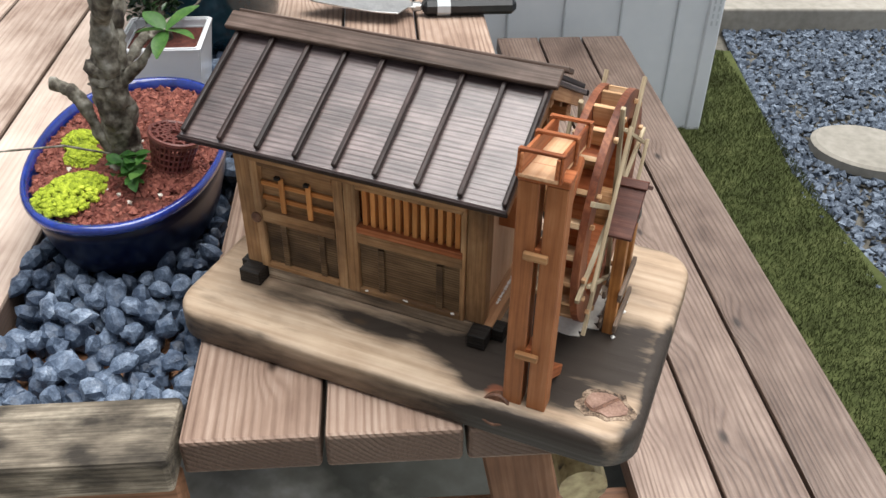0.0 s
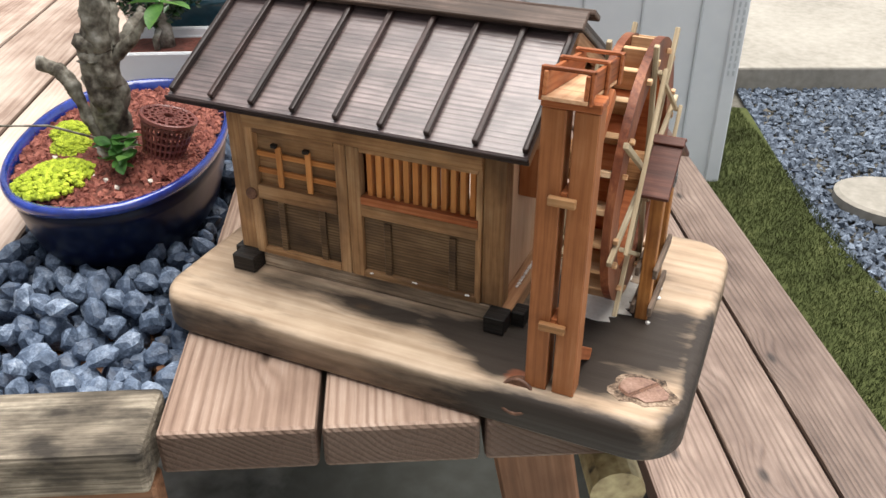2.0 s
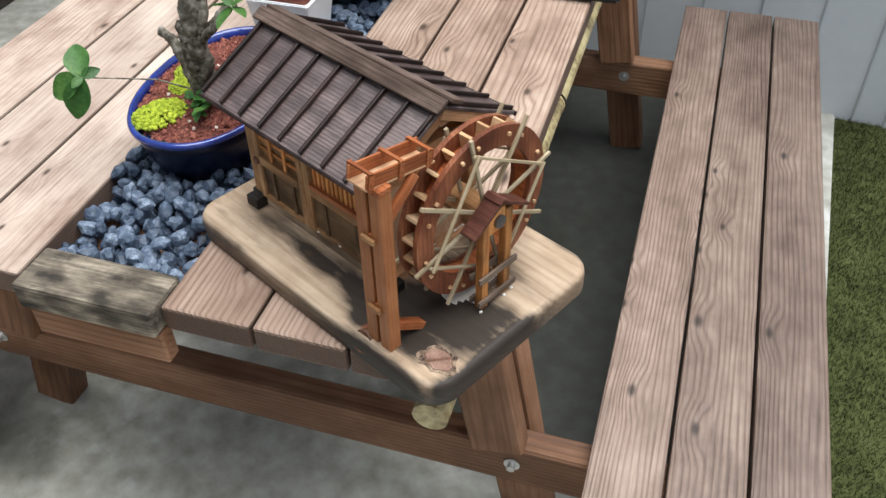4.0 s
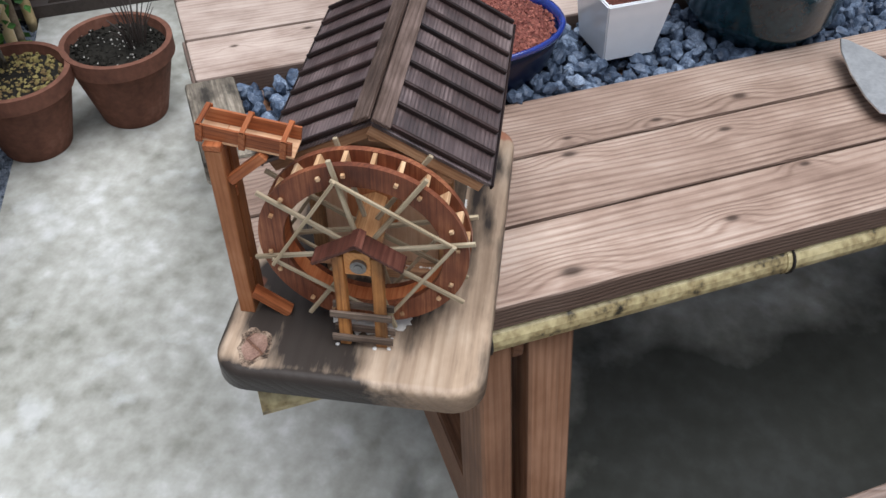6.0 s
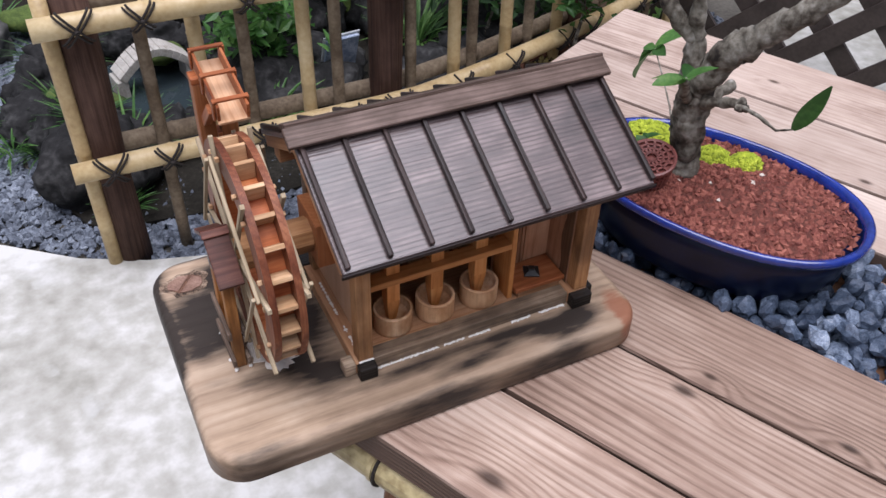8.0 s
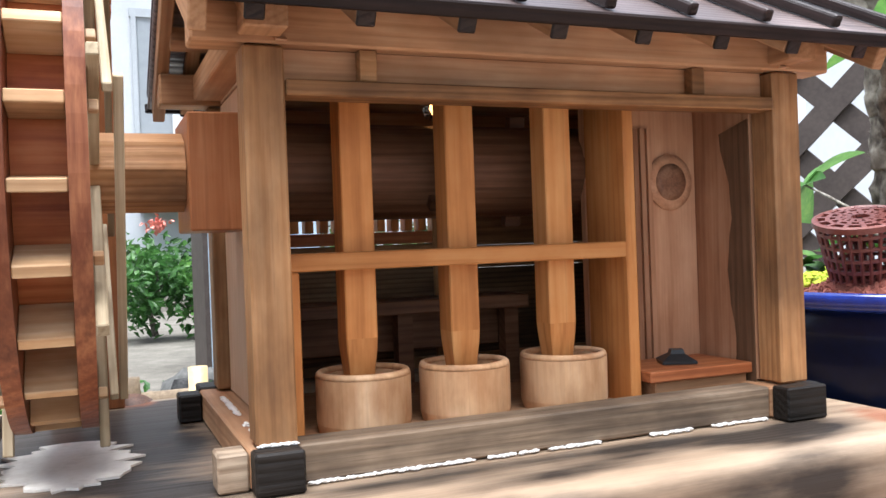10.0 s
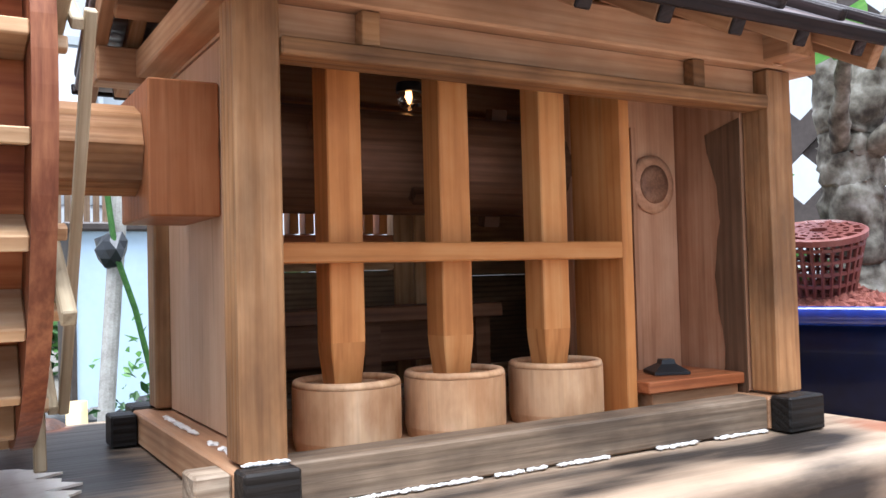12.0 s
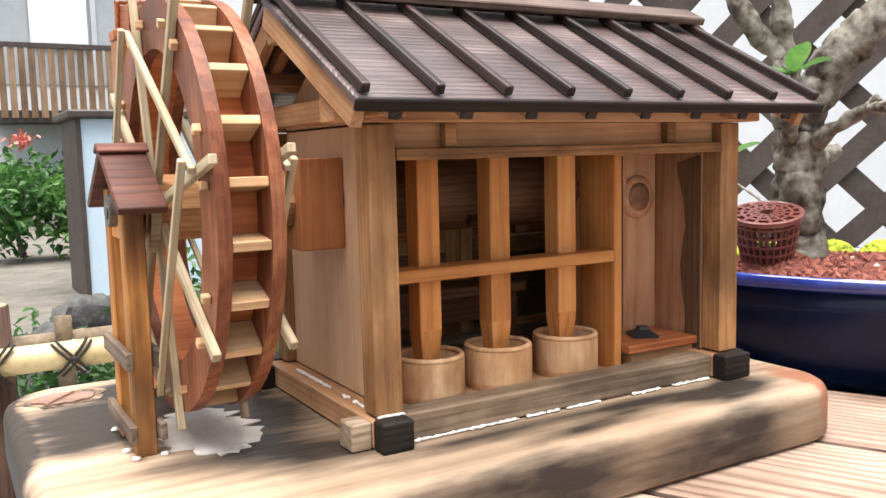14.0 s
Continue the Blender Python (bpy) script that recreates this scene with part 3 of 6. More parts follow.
TERRACOTTA = mottled("terracotta", [(0.3, (0.075, 0.034, 0.023)), (0.55, (0.155, 0.068, 0.044)), (0.75, (0.25, 0.13, 0.09))], 9, rough=0.8, bump=0.15, shine=0.2)
LAVA = mottled("red_lava_grit", [(0.28, (0.045, 0.012, 0.009)), (0.5, (0.165, 0.046, 0.033)), (0.78, (0.32, 0.115, 0.08))], 150, rough=0.85, bump=0.5, rand=0.3)
LAVA_BED = mottled("lava_bed", [(0.3, (0.05, 0.018, 0.013)), (0.6, (0.16, 0.05, 0.035)), (0.8, (0.27, 0.10, 0.07))], 190, rough=0.95, bump=0.9, dist=0.004)
MOSS = mottled("bright_moss", [(0.28, (0.07, 0.10, 0.01)), (0.5, (0.34, 0.42, 0.025)), (0.75, (0.62, 0.68, 0.07))], 220, rough=0.9, bump=0.8, rand=0.2)
BARK = mottled("grey_bark", [(0.36, (0.016, 0.012, 0.009)), (0.44, (0.07, 0.058, 0.043)), (0.54, (0.19, 0.175, 0.14)), (0.66, (0.37, 0.355, 0.315))], 48, 9, rough=0.8, bump=0.5, dist=0.003, scale2=190)
# Cedar colour darkened to stand in for the shade inside the mill.
SHADED = dict(dark=(0.05, 0.02, 0.010), mid=(0.14, 0.066, 0.034), light=(0.24, 0.125, 0.07), bump=0.12, rough=0.5, line=0.003)
SHADED_X = wood("shaded_inner_cedar", axis="x", **SHADED)
LEAF = mottled("fresh_leaf", [(0.3, (0.035, 0.105, 0.024)), (0.55, (0.085, 0.21, 0.048)), (0.8, (0.20, 0.36, 0.085))], 40, rough=0.4, bump=0.2, rand=0.25)
FOLIAGE = mottled("shrub_leaf", [(0.3, (0.015, 0.045, 0.012)), (0.55, (0.04, 0.10, 0.025)), (0.8, (0.11, 0.21, 0.05))], 20, rough=0.55, bump=0.2, rand=0.3)
BOXLEAF = mottled("dark_boxwood_leaf", [(0.3, (0.010, 0.030, 0.010)), (0.55, (0.026, 0.066, 0.020)), (0.8, (0.07, 0.14, 0.045))], 60, rough=0.35, bump=0.1, rand=0.3)
GRASS = mottled("lawn_grass", [(0.3, (0.030, 0.034, 0.014)), (0.5, (0.055, 0.066, 0.024)), (0.8, (0.11, 0.118, 0.048))], 9, 7, rough=0.9, bump=0.4, rand=0.10, shine=0.05)
PLASTIC = mottled("brown_plastic_net", [(0.3, (0.12, 0.034, 0.028)), (0.7, (0.20, 0.066, 0.053))], 60, rough=0.35, bump=0.05)
SIDING = mottled("white_steel_siding", [(0.3, (0.60, 0.63, 0.66)), (0.7, (0.70, 0.72, 0.74))], 3, rough=0.45, bump=0.05)
SIDING_TRIM = mottled("grey_trim", [(0.3, (0.45, 0.48, 0.5)), (0.7, (0.55, 0.58, 0.6))], 5, rough=0.4, bump=0.02)
LATTICE = mottled("dark_brown_lattice", [(0.3, (0.03, 0.022, 0.018)), (0.7, (0.075, 0.058, 0.05))], 14, rough=0.6, bump=0.15)
ROPE = mottled("black_hemp_cord", [(0.3, (0.01, 0.008, 0.007)), (0.7, (0.035, 0.028, 0.024))], 300, rough=0.9, bump=0.5)
STEEL = mottled("dirty_knife_steel", [(0.3, (0.42, 0.42, 0.42)), (0.6, (0.62, 0.62, 0.61)), (0.8, (0.75, 0.75, 0.74))], 40, rough=0.35, metal=0.85, bump=0.1)
IRON = mottled("dull_bearing_steel", [(0.3, (0.10, 0.095, 0.09)), (0.7, (0.26, 0.25, 0.24))], 90, rough=0.4, metal=0.8)
RUBBER = mottled("black_handle", [(0.3, (0.008, 0.009, 0.01)), (0.7, (0.022, 0.023, 0.025))], 50, rough=0.35, bump=0.05)
WARM_SLAT = wood("balcony_slat", (0.10, 0.06, 0.035), (0.20, 0.13, 0.08), (0.30, 0.20, 0.13), axis="z", line=0.02, size=8)
GLASS_DARK = mottled("window_glass", [(0.3, (0.30, 0.33, 0.35)), (0.7, (0.42, 0.45, 0.47))], 1.0, rough=0.1, bump=0.0)
BLUE_PANEL = mottled("pale_blue_metal", [(0.3, (0.42, 0.54, 0.64)), (0.7, (0.50, 0.61, 0.70))], 4, rough=0.45, bump=0.02)
PALE_GRAVEL = mottled("pale_gravel", [(0.38, (0.02, 0.02, 0.02)), (0.5, (0.11, 0.11, 0.108)), (0.62, (0.36, 0.36, 0.35))], 38, 5, rough=0.9, bump=0.8, dist=0.01, scale2=150)
DARK_SOIL = mottled("dark_soil", [(0.3, (0.007, 0.0065, 0.0055)), (0.55, (0.022, 0.020, 0.016)), (0.75, (0.06, 0.056, 0.046))], 8, 8, rough=0.95, bump=0.7, dist=0.01, scale2=110, shine=0.1)
BOULDER = mottled("grey_boulder", [(0.3, (0.028, 0.028, 0.026)), (0.5, (0.075, 0.075, 0.07)), (0.72, (0.18, 0.178, 0.165))], 7, 8, rough=0.9, bump=0.7, dist=0.01)
DRY_MOSS = mottled("dry_moss", [(0.3, (0.06, 0.035, 0.02)), (0.5, (0.15, 0.10, 0.04)), (0.75, (0.28, 0.23, 0.08))], 60, rough=0.95, bump=0.6, rand=0.3)
YELLOW = mottled("yellow_plastic", [(0.3, (0.62, 0.36, 0.03)), (0.7, (0.75, 0.47, 0.05))], 4, rough=0.4, bump=0.02)
PETAL = mottled("faded_red_petal", [(0.3, (0.42, 0.08, 0.06)), (0.7, (0.62, 0.22, 0.17))], 30, rough=0.6, bump=0.05, rand=0.2)
PALE_STONE = mottled("pale_cast_stone", [(0.3, (0.22, 0.20, 0.17)), (0.6, (0.42, 0.40, 0.36))], 30, rough=0.85, bump=0.3)
PANEL_WHITE = mottled("weathered_white_panel", [(0.34, (0.10, 0.14, 0.22)), (0.52, (0.30, 0.36, 0.46)), (0.68, (0.58, 0.62, 0.68))], 28, rough=0.5, bump=0.05)
GARDEN_MOSS = mottled("garden_moss", [(0.3, (0.03, 0.05, 0.012)), (0.55, (0.08, 0.12, 0.025)), (0.8, (0.16, 0.21, 0.05))], 60, rough=0.95, bump=0.9, dist=0.006)
WATER, _w, _bs, _n, _l = nodes_of("pond_water")
_bs.inputs["Base Color"].default_value = (0.025, 0.035, 0.04, 1)
_bs.inputs["Roughness"].default_value = 0.04

CLEAR, _w, _bs, _n, _l = nodes_of("clear_glass")
_bs.inputs["Base Color"].default_value = (1, 0.97, 0.92, 1)
_bs.inputs["Roughness"].default_value = 0.02
_bs.inputs["Transmission Weight"].default_value = 1.0


def translucent(mat, weight):
    """Lets a leaf pass light through it."""
    nt = mat.node_tree
    bs, out = nt.nodes["Principled BSDF"], nt.nodes["Material Output"]
    tr, mx = nt.nodes.new("ShaderNodeBsdfTranslucent"), nt.nodes.new("ShaderNodeMixShader")
    nt.links.new(bs.inputs["Base Color"].links[0].from_socket, tr.inputs["Color"])
    mx.inputs[0].default_value = weight
    nt.links.new(bs.outputs[0], mx.inputs[1])
    nt.links.new(tr.outputs[0], mx.inputs[2])
    nt.links.new(mx.outputs[0], out.inputs["Surface"])


translucent(LEAF, 0.45)
translucent(FOLIAGE, 0.35)

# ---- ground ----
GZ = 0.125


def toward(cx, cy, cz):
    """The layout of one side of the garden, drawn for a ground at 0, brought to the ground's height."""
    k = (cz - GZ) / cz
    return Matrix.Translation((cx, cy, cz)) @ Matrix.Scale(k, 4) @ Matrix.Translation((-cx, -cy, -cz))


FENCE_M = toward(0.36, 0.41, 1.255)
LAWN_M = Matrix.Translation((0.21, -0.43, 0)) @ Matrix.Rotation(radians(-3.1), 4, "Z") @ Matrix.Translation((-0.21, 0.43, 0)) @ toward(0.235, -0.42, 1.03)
_before = set()


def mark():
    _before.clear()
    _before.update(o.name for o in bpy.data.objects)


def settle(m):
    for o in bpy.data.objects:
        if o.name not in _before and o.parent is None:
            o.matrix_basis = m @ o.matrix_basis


def patio_outline():
    edge = [(-3.2, -1.75), (-1.6, -1.42), (-0.95, -1.165), (-0.56, -1.035), (-0.35, -1.0), (-0.18, -0.995), (0.0, -1.01), (0.15, -1.045),
            (0.28, -1.11), (0.52, -1.31), (0.8, -1.6), (1.5, -2.4)]
    c, s = math.cos(T_ANG), math.sin(T_ANG)
    uv = [(3.5, -3.0), (4.5, -1.0), (0.62, 0.1), (0.62, 1.75), (-3.4, 1.75)]
    far = [(c * u - s * v, s * u + c * v) for u, v in uv]
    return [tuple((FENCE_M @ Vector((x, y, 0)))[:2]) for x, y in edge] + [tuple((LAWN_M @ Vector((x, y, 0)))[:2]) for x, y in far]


bm = bmesh.new()
vs = [bm.verts.new(p) for p in ((-60, -60, GZ - 0.035), (60, -60, GZ - 0.035), (60, 60, GZ - 0.035), (-60, 60, GZ - 0.035))]
bm.faces.new(vs)
tagged(part("ground", bm, SOIL), "dark grey-brown garden soil with fine gravel", "ground", kind="structure")
tagged(part("patio", prism(patio_outline(), GZ - 0.12, GZ, 0.008, 2), CONCRETE), "pale grey concrete patio with stains, painted shade and a curved edge", "pavement", kind="structure")

# ---- picnic table ----
TABLE_M = Matrix.Rotation(T_ANG, 4, "Z")
TOP, TH = 0.74, 0.030
V0, V1 = -0.1545, 1.26
table = thing("picnic_table", "weathered reddish-brown cedar picnic table with stone tray", "table", m=TABLE_M)
for u0, u1 in ((-0.1440, -0.0547), (-0.0517, 0.0380), (0.0410, 0.130), (-0.385, -0.2985), (-0.487, -0.3885), (-0.600, -0.4905)):
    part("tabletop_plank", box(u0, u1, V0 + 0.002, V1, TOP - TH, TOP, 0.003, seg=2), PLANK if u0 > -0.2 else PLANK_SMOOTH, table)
part("tray_floor", box(-0.2975, -0.146, -0.106, V1, TOP - 0.045, TOP - 0.035), BEAM, table)
tray_end = part("tray_end_board", box(-0.2965, -0.1475, -0.166, -0.110, TOP - 0.032, TOP - 0.000, 0.004, seg=2), WEATHERED, table, "grey lichen-stained weathered end board")
part("tray_front_board", box(-0.296, -0.148, -0.158, -0.140, TOP - 0.075, TOP - 0.034, 0.002), BEAM, table)
for v in (0.045, 1.05):
    part("crossbeam", box(-0.90, 0.49, v, v + 0.038, 0.292, 0.3668, 0.003), BEAM, table)
    part("top_bearer", box(-0.57, 0.115, v + 0.021, v + 0.0365, TOP - TH - 0.068, TOP - TH - 0.001, 0.003), BEAM, table)
    for a, b in ((0.075, 0.18), (-0.52, -0.65)):
        m = a + (b - a) * (TOP - TH - 0.367) / (TOP - TH - GZ)
        rod("leg", (a, v + 0.004, TOP - TH - 0.001), (m, v + 0.004, 0.3675), 0.07, 0.033, 0.003, BEAM, table, up=(0, 1, 0))
        rod("leg", (a, v + 0.0615, TOP - TH - 0.001), (b, v + 0.0615, GZ), 0.07, 0.046, 0.003, BEAM, table, up=(0, 1, 0))
    for u, v0, v1, z in ((0.150, v + 0.085, v + 0.108, 0.335), (-0.640, v - 0.010, v - 0.0005, 0.335), (0.155, v - 0.010, v - 0.0005, 0.335)):
        bolt = part("bolt", tube([(u, v0, z), (u, v1, z)], 0.0055, 12), STEEL, table, "steel bolt")
        part("washer", tube([(u, (v0 if v1 > v + 0.05 else v1) - 0.0002, z), (u, (v0 if v1 > v + 0.05 else v1) + 0.0018, z)] if v1 > v + 0.05 else [(u, v1 - 0.0018, z), (u, v1, z)], 0.011, 16), STEEL, bolt)
for us in ((0.250, 0.345, 0.441, 0.537), (-0.668, -0.772, -0.876, -0.980)):
    for a, b in zip(us, us[1:]):
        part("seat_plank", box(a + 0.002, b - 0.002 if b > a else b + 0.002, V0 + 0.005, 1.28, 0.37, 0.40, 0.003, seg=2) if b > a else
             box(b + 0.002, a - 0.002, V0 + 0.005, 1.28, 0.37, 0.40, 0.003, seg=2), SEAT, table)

bamboo_rail = thing("bamboo_rail", "half-round yellowed bamboo pole tied under the table edge", "bamboo pole", m=TABLE_M)
part("pole", tube([(0.118, V0 - 0.012 + 0.1 * i, 0.693) for i in range(15)], 0.0165, 16), BAMBOO_OLD, bamboo_rail)
for v in (0.03, 0.345, 0.70, 1.0):
    part("node", tube([(0.118, v, 0.693), (0.118, v + 0.004, 0.693)], 0.0178, 16), BAMBOO_OLD, bamboo_rail)
    part("wire", tube([(0.1185, v + 0.006, 0.693), (0.1185, v + 0.008, 0.693)], 0.0186, 16), ROPE, bamboo_rail)

# ---- water mill ----
BZ = 0.7655


def rounded_rect(x0, x1, y0, y1, r, n=8):
    pts = []
    for cx, cy, a0 in ((x1 - r, y1 - r, 0), (x0 + r, y1 - r, 90), (x0 + r, y0 + r, 180), (x1 - r, y0 + r, 270)):
        for i in range(n + 1):
            a = radians(a0 + 90 * i / n)
            pts.append((cx + r * math.cos(a), cy + r * math.sin(a)))
    return pts


board = thing("base_board", "thick scorched and varnished rounded wooden base board", "board")
bm = bmesh.new()
rings = []
for o, z in ((0.002, TOP + 0.0005), (0.0, TOP + 0.003), (0.0, BZ - 0.0070), (0.0005, BZ - 0.0042), (0.0019, BZ - 0.0019), (0.0042, BZ - 0.0005), (0.007, BZ)):
    rings.append([bm.verts.new((x, y, z)) for x, y in rounded_rect(-0.1265 + o, 0.2100 - o, -0.1170 + o, 0.0945 - o, 0.027 - o)])
for p, q in zip(rings, rings[1:]):
    for k in range(len(p)):
        j = (k + 1) % len(p)
        bm.faces.new((p[k], p[j], q[j], q[k]))
bm.faces.new(rings[0][::-1])
bm.faces.new(rings[-1])
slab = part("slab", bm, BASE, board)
for f in slab.data.polygons:
    f.use_smooth = len(f.vertices) == 4

rnd = random.Random(12)
outline = [(0.1845 + 0.0145 * math.cos(6.283 * i / 18) * rnd.uniform(0.88, 1.08), -0.0865 + 0.0095 * math.sin(6.283 * i / 18) * rnd.uniform(0.85, 1.1)) for i in range(18)]
ringed = [(0.1845 + (x - 0.1845) * k, -0.0865 + (y + 0.0865) * k) for (x, y), k in zip(outline, [rnd.uniform(1.18, 1.55) for _ in outline])]
part("knot_ring", prism(ringed, BZ - 0.002, BZ + 0.0003), KNOT_RING, board, "pale crackled bark round the knot")
part("knot_crack", prism(outline, BZ - 0.002, BZ + 0.0005), KNOT, board, "dark crack across the knot")
for a0, off in ((3, (0.0, 0.0007)), (12, (0.0006, -0.0007))):
    half = [outline[(a0 + i) % 18] for i in range(10)]
    cx, cy = sum(p[0] for p in half) / 10, sum(p[1] for p in half) / 10
    part("knot_half", prism([(cx + (x - cx) * 0.93 + off[0], cy + (y - cy) * 0.90 + off[1]) for x, y in half], BZ - 0.002, BZ + 0.0011, 0.0003, 1), KNOT_PINK, board, "rough pinkish-brown half of the split knot")
ek = part("edge_knot", lathe([(0.0102, -0.0135), (0.0108, -0.004), (0.0104, 0.0006), (0.0088, 0.0008), (0.0084, 0.0002), (0.002, 0.0002)], 32, 1.0, 1.0), KNOT, board, "round dark knot on the board's edge", smooth=True)
ek.matrix_local = pose(0.1205, -0.1128, BZ - 0.0055, 62, 0, 0)
rnd = random.Random(3)
splash = []
for i in range(44):
    a = 2 * math.pi * i / 44
    k = rnd.uniform(0.65, 1.15) if i % 2 else rnd.uniform(0.9, 1.3)
    splash.append((0.143 + 0.0185 * math.cos(a) * k, -0.002 + 0.031 * math.sin(a) * (0.8 + 0.2 * k)))
part("water_patch", prism(splash, BZ + 0.0001, BZ + 0.0008), FOAM, board, "jagged pale painted water patch")

WY, WZ, WR = -0.002, 0.8545, 0.0768
WX0, WX1 = 0.1340, 0.1558
mill = thing("mill_house", "miniature Japanese mill house of cedar with charred board roof", "model house")
HY, HB = 0.0535, 0.0502      # depth of the post centres
PW = 0.0112
FZ = 0.777
for px, yc, pw in ((-0.0878, HB, 0.0114), (0.0904, HB, 0.0110), (-0.0865, -HY, 0.0130), (0.0853, -HY, 0.0136)):
    part("corner_post", box(px - pw / 2, px + pw / 2, yc - PW / 2, yc + PW / 2, FZ, 0.8833, 0.0006), POST if yc > 0 else STILE, mill)
for sy in (-1, 1):
    y = HB if sy > 0 else -HY
    part("sill", box(-0.0765, 0.0846, y - 0.006, y + 0.0055, BZ + 0.0005, FZ - 0.0005, 0.0006), SILL, mill)
    part("sill_end", box(0.0980, 0.1062, y - 0.0055, y + 0.0055, BZ + 0.0003, FZ - 0.001, 0.0006), SILL if sy > 0 else BLACK_WOOD, mill)
    part("sill_end", box(-0.0992, -0.0938, y - 0.006, y + 0.0055, BZ + 0.0003, FZ - 0.001, 0.0006), BLACK_WOOD, mill)
    part("wall_plate", box(-0.107, 0.109, y - 0.006, y + 0.006, 0.8838, 0.8952, 0.0006), PALE_X, mill)
for x0, x1 in ((0.0848, 0.0978), (-0.0936, -0.0767)):
    part("cross_sill", box(x0, x1, -0.0575, 0.0560, BZ + 0.0005, FZ - 0.0008, 0.0006), PALE_Y, mill)
    for y0, y1 in ((0.0562, 0.0640), (-0.0715, -0.0577)):
        part("sill_end", box(x0, x1, y0, y1, BZ + 0.0003, FZ, 0.0006), BLACK_WOOD, mill, "blackened sill end")
FL = 0.7725
part("floor_board", box(-0.0760, 0.0845, -0.047, 0.0440, BZ + 0.0008, FL), PALE_X, mill)
# glue beads
rnd = random.Random(17)


def bead(x0, y0, x1, y1, z, n, fill):
    bm = bmesh.new()
    for i in range(n):
        t = i / n
        if noise.noise(Vector((t * 9, 3.3, x0 * 40))) > fill:
            continue
        b = stone(rnd, rnd.uniform(0.0006, 0.0014), 0.45)
        me = bpy.data.meshes.new("tmp")
        b.to_mesh(me)
        b.free()
        n0 = len(bm.verts)
        bm.from_mesh(me)
        bpy.data.meshes.remove(me)
        bm.verts.ensure_lookup_table()
        bmesh.ops.translate(bm, vec=(x0 + (x1 - x0) * t, y0 + (y1 - y0) * t + rnd.uniform(-0.0006, 0.0006), z), verts=bm.verts[n0:])
    return bm


tagged(part("glue_bead", bead(0.082, 0.0568, -0.074, 0.0568, BZ + 0.0008, 190, 0.16), GLUE, mill, "white glue along the sill"), kind="stuff")
tagged(part("glue_bead", bead(0.0925, -0.045, 0.0925, 0.042, FZ - 0.0004, 60, 0.0), GLUE, mill), kind="stuff")
tagged(part("glue_bead", bead(0.0855, 0.0562, 0.096, 0.0562, FZ + 0.0004, 20, 0.5), GLUE, mill), kind="stuff")

tagged(part("glue_bead", bead(0.006, -HY - 0.0082, 0.072, -HY - 0.0082, 0.7816, 70, -0.12), GLUE, mill), kind="stuff")

# roof
RA = math.atan2(0.0455, 0.085)
RIDGE_Z = 0.9357
SL = 0.085 / math.cos(RA)
RXH = 0.1120
for s in (1, -1):
    ca, sa = math.cos(RA), math.sin(RA)
    RM = Matrix.Rotation(0 if s > 0 else math.pi, 4, "Z") @ Matrix(((1, 0, 0, 0), (0, ca, sa, 0), (0, -sa, ca, RIDGE_Z), (0, 0, 0, 1)))
    sheet = part("roof_board", box(-RXH + 0.001, RXH + 0.001, 0.0005, SL, -0.0035, 0.0, 0.0006), ROOF, mill, "dark charred ribbed roof boards")
    sheet.matrix_local = RM
    for i in range(9):
        x = -0.1095 + 0.219 * i / 8
        bt = part("roof_batten", box(x - 0.0017, x + 0.0017, 0.004, SL - 0.002, 0.0003, 0.0042, 0.0009, seg=2), BATTEN, mill)
        bt.matrix_local = RM
    part("eave_strip", box(-RXH, RXH + 0.002, SL + 0.0002, SL + 0.0020, -0.0040, 0.0003, 0.0005), EAVE, mill, "black charred eave edge").matrix_local = RM
    cap = part("ridge_board", box(-0.1160, 0.1185, -0.002, 0.0122, 0.0044, 0.0080, 0.0006), RIDGE, mill)
    cap.matrix_local = RM
    for i in range(8):
        x = -0.0965 + 0.193 * i / 7
        rf = part("rafter", box(x - 0.0024, x + 0.0024, 0.004, SL - 0.0042, -0.0088, -0.0038, 0.0004), PALE_Y, mill)
        rf.matrix_local = RM
        part("rafter_end", box(x - 0.0025, x + 0.0025, SL - 0.0041, SL - 0.0028, -0.0089, -0.0037, 0.0004), BATTEN, rf, "darkened rafter end").matrix_local = Matrix.Identity(4)
    for x in (-0.1075, 0.1095):
        bg = part("barge_board", box(x - 0.0022, x + 0.0022, 0.001, SL - 0.004, -0.0125, -0.0037, 0.0004), PALE_Y, mill)
        bg.matrix_local = RM
    pl = part("purlin", box(-0.106, 0.108, SL * 0.42, SL * 0.42 + 0.006, -0.0155, -0.009, 0.0004), PALE_X, mill)
    pl.matrix_local = RM
part("ridge_beam", box(-0.108, 0.110, -0.004, 0.004, RIDGE_Z - 0.019, RIDGE_Z - 0.0095, 0.0004), PALE_X, mill)


def gable(x0, x1):
    bm = bmesh.new()
    pts = [(-0.058, 0.8845), (0.058, 0.8845), (0.0, 0.8845 + 0.0350)]
    a = [bm.verts.new((x0, y, z)) for y, z in pts]
    b = [bm.verts.new((x1, y, z)) for y, z in pts]
    bm.faces.new(a[::-1])
    bm.faces.new(b)
    for i in range(3):
        bm.faces.new((a[i], a[(i + 1) % 3], b[(i + 1) % 3], b[i]))
    bmesh.ops.recalc_face_normals(bm, faces=bm.faces)
    return bm


part("gable_panel", gable(0.0842, 0.0872), SMOOTH, mill)
part("gable_panel", gable(-0.0875, -0.0845), SMOOTH, mill)
for x in (0.0905, -0.0865):
    part("tie_beam", box(x - 0.005, x + 0.0065, -0.066, 0.066, 0.8855, 0.8945, 0.0005), PALE_Y, mill)
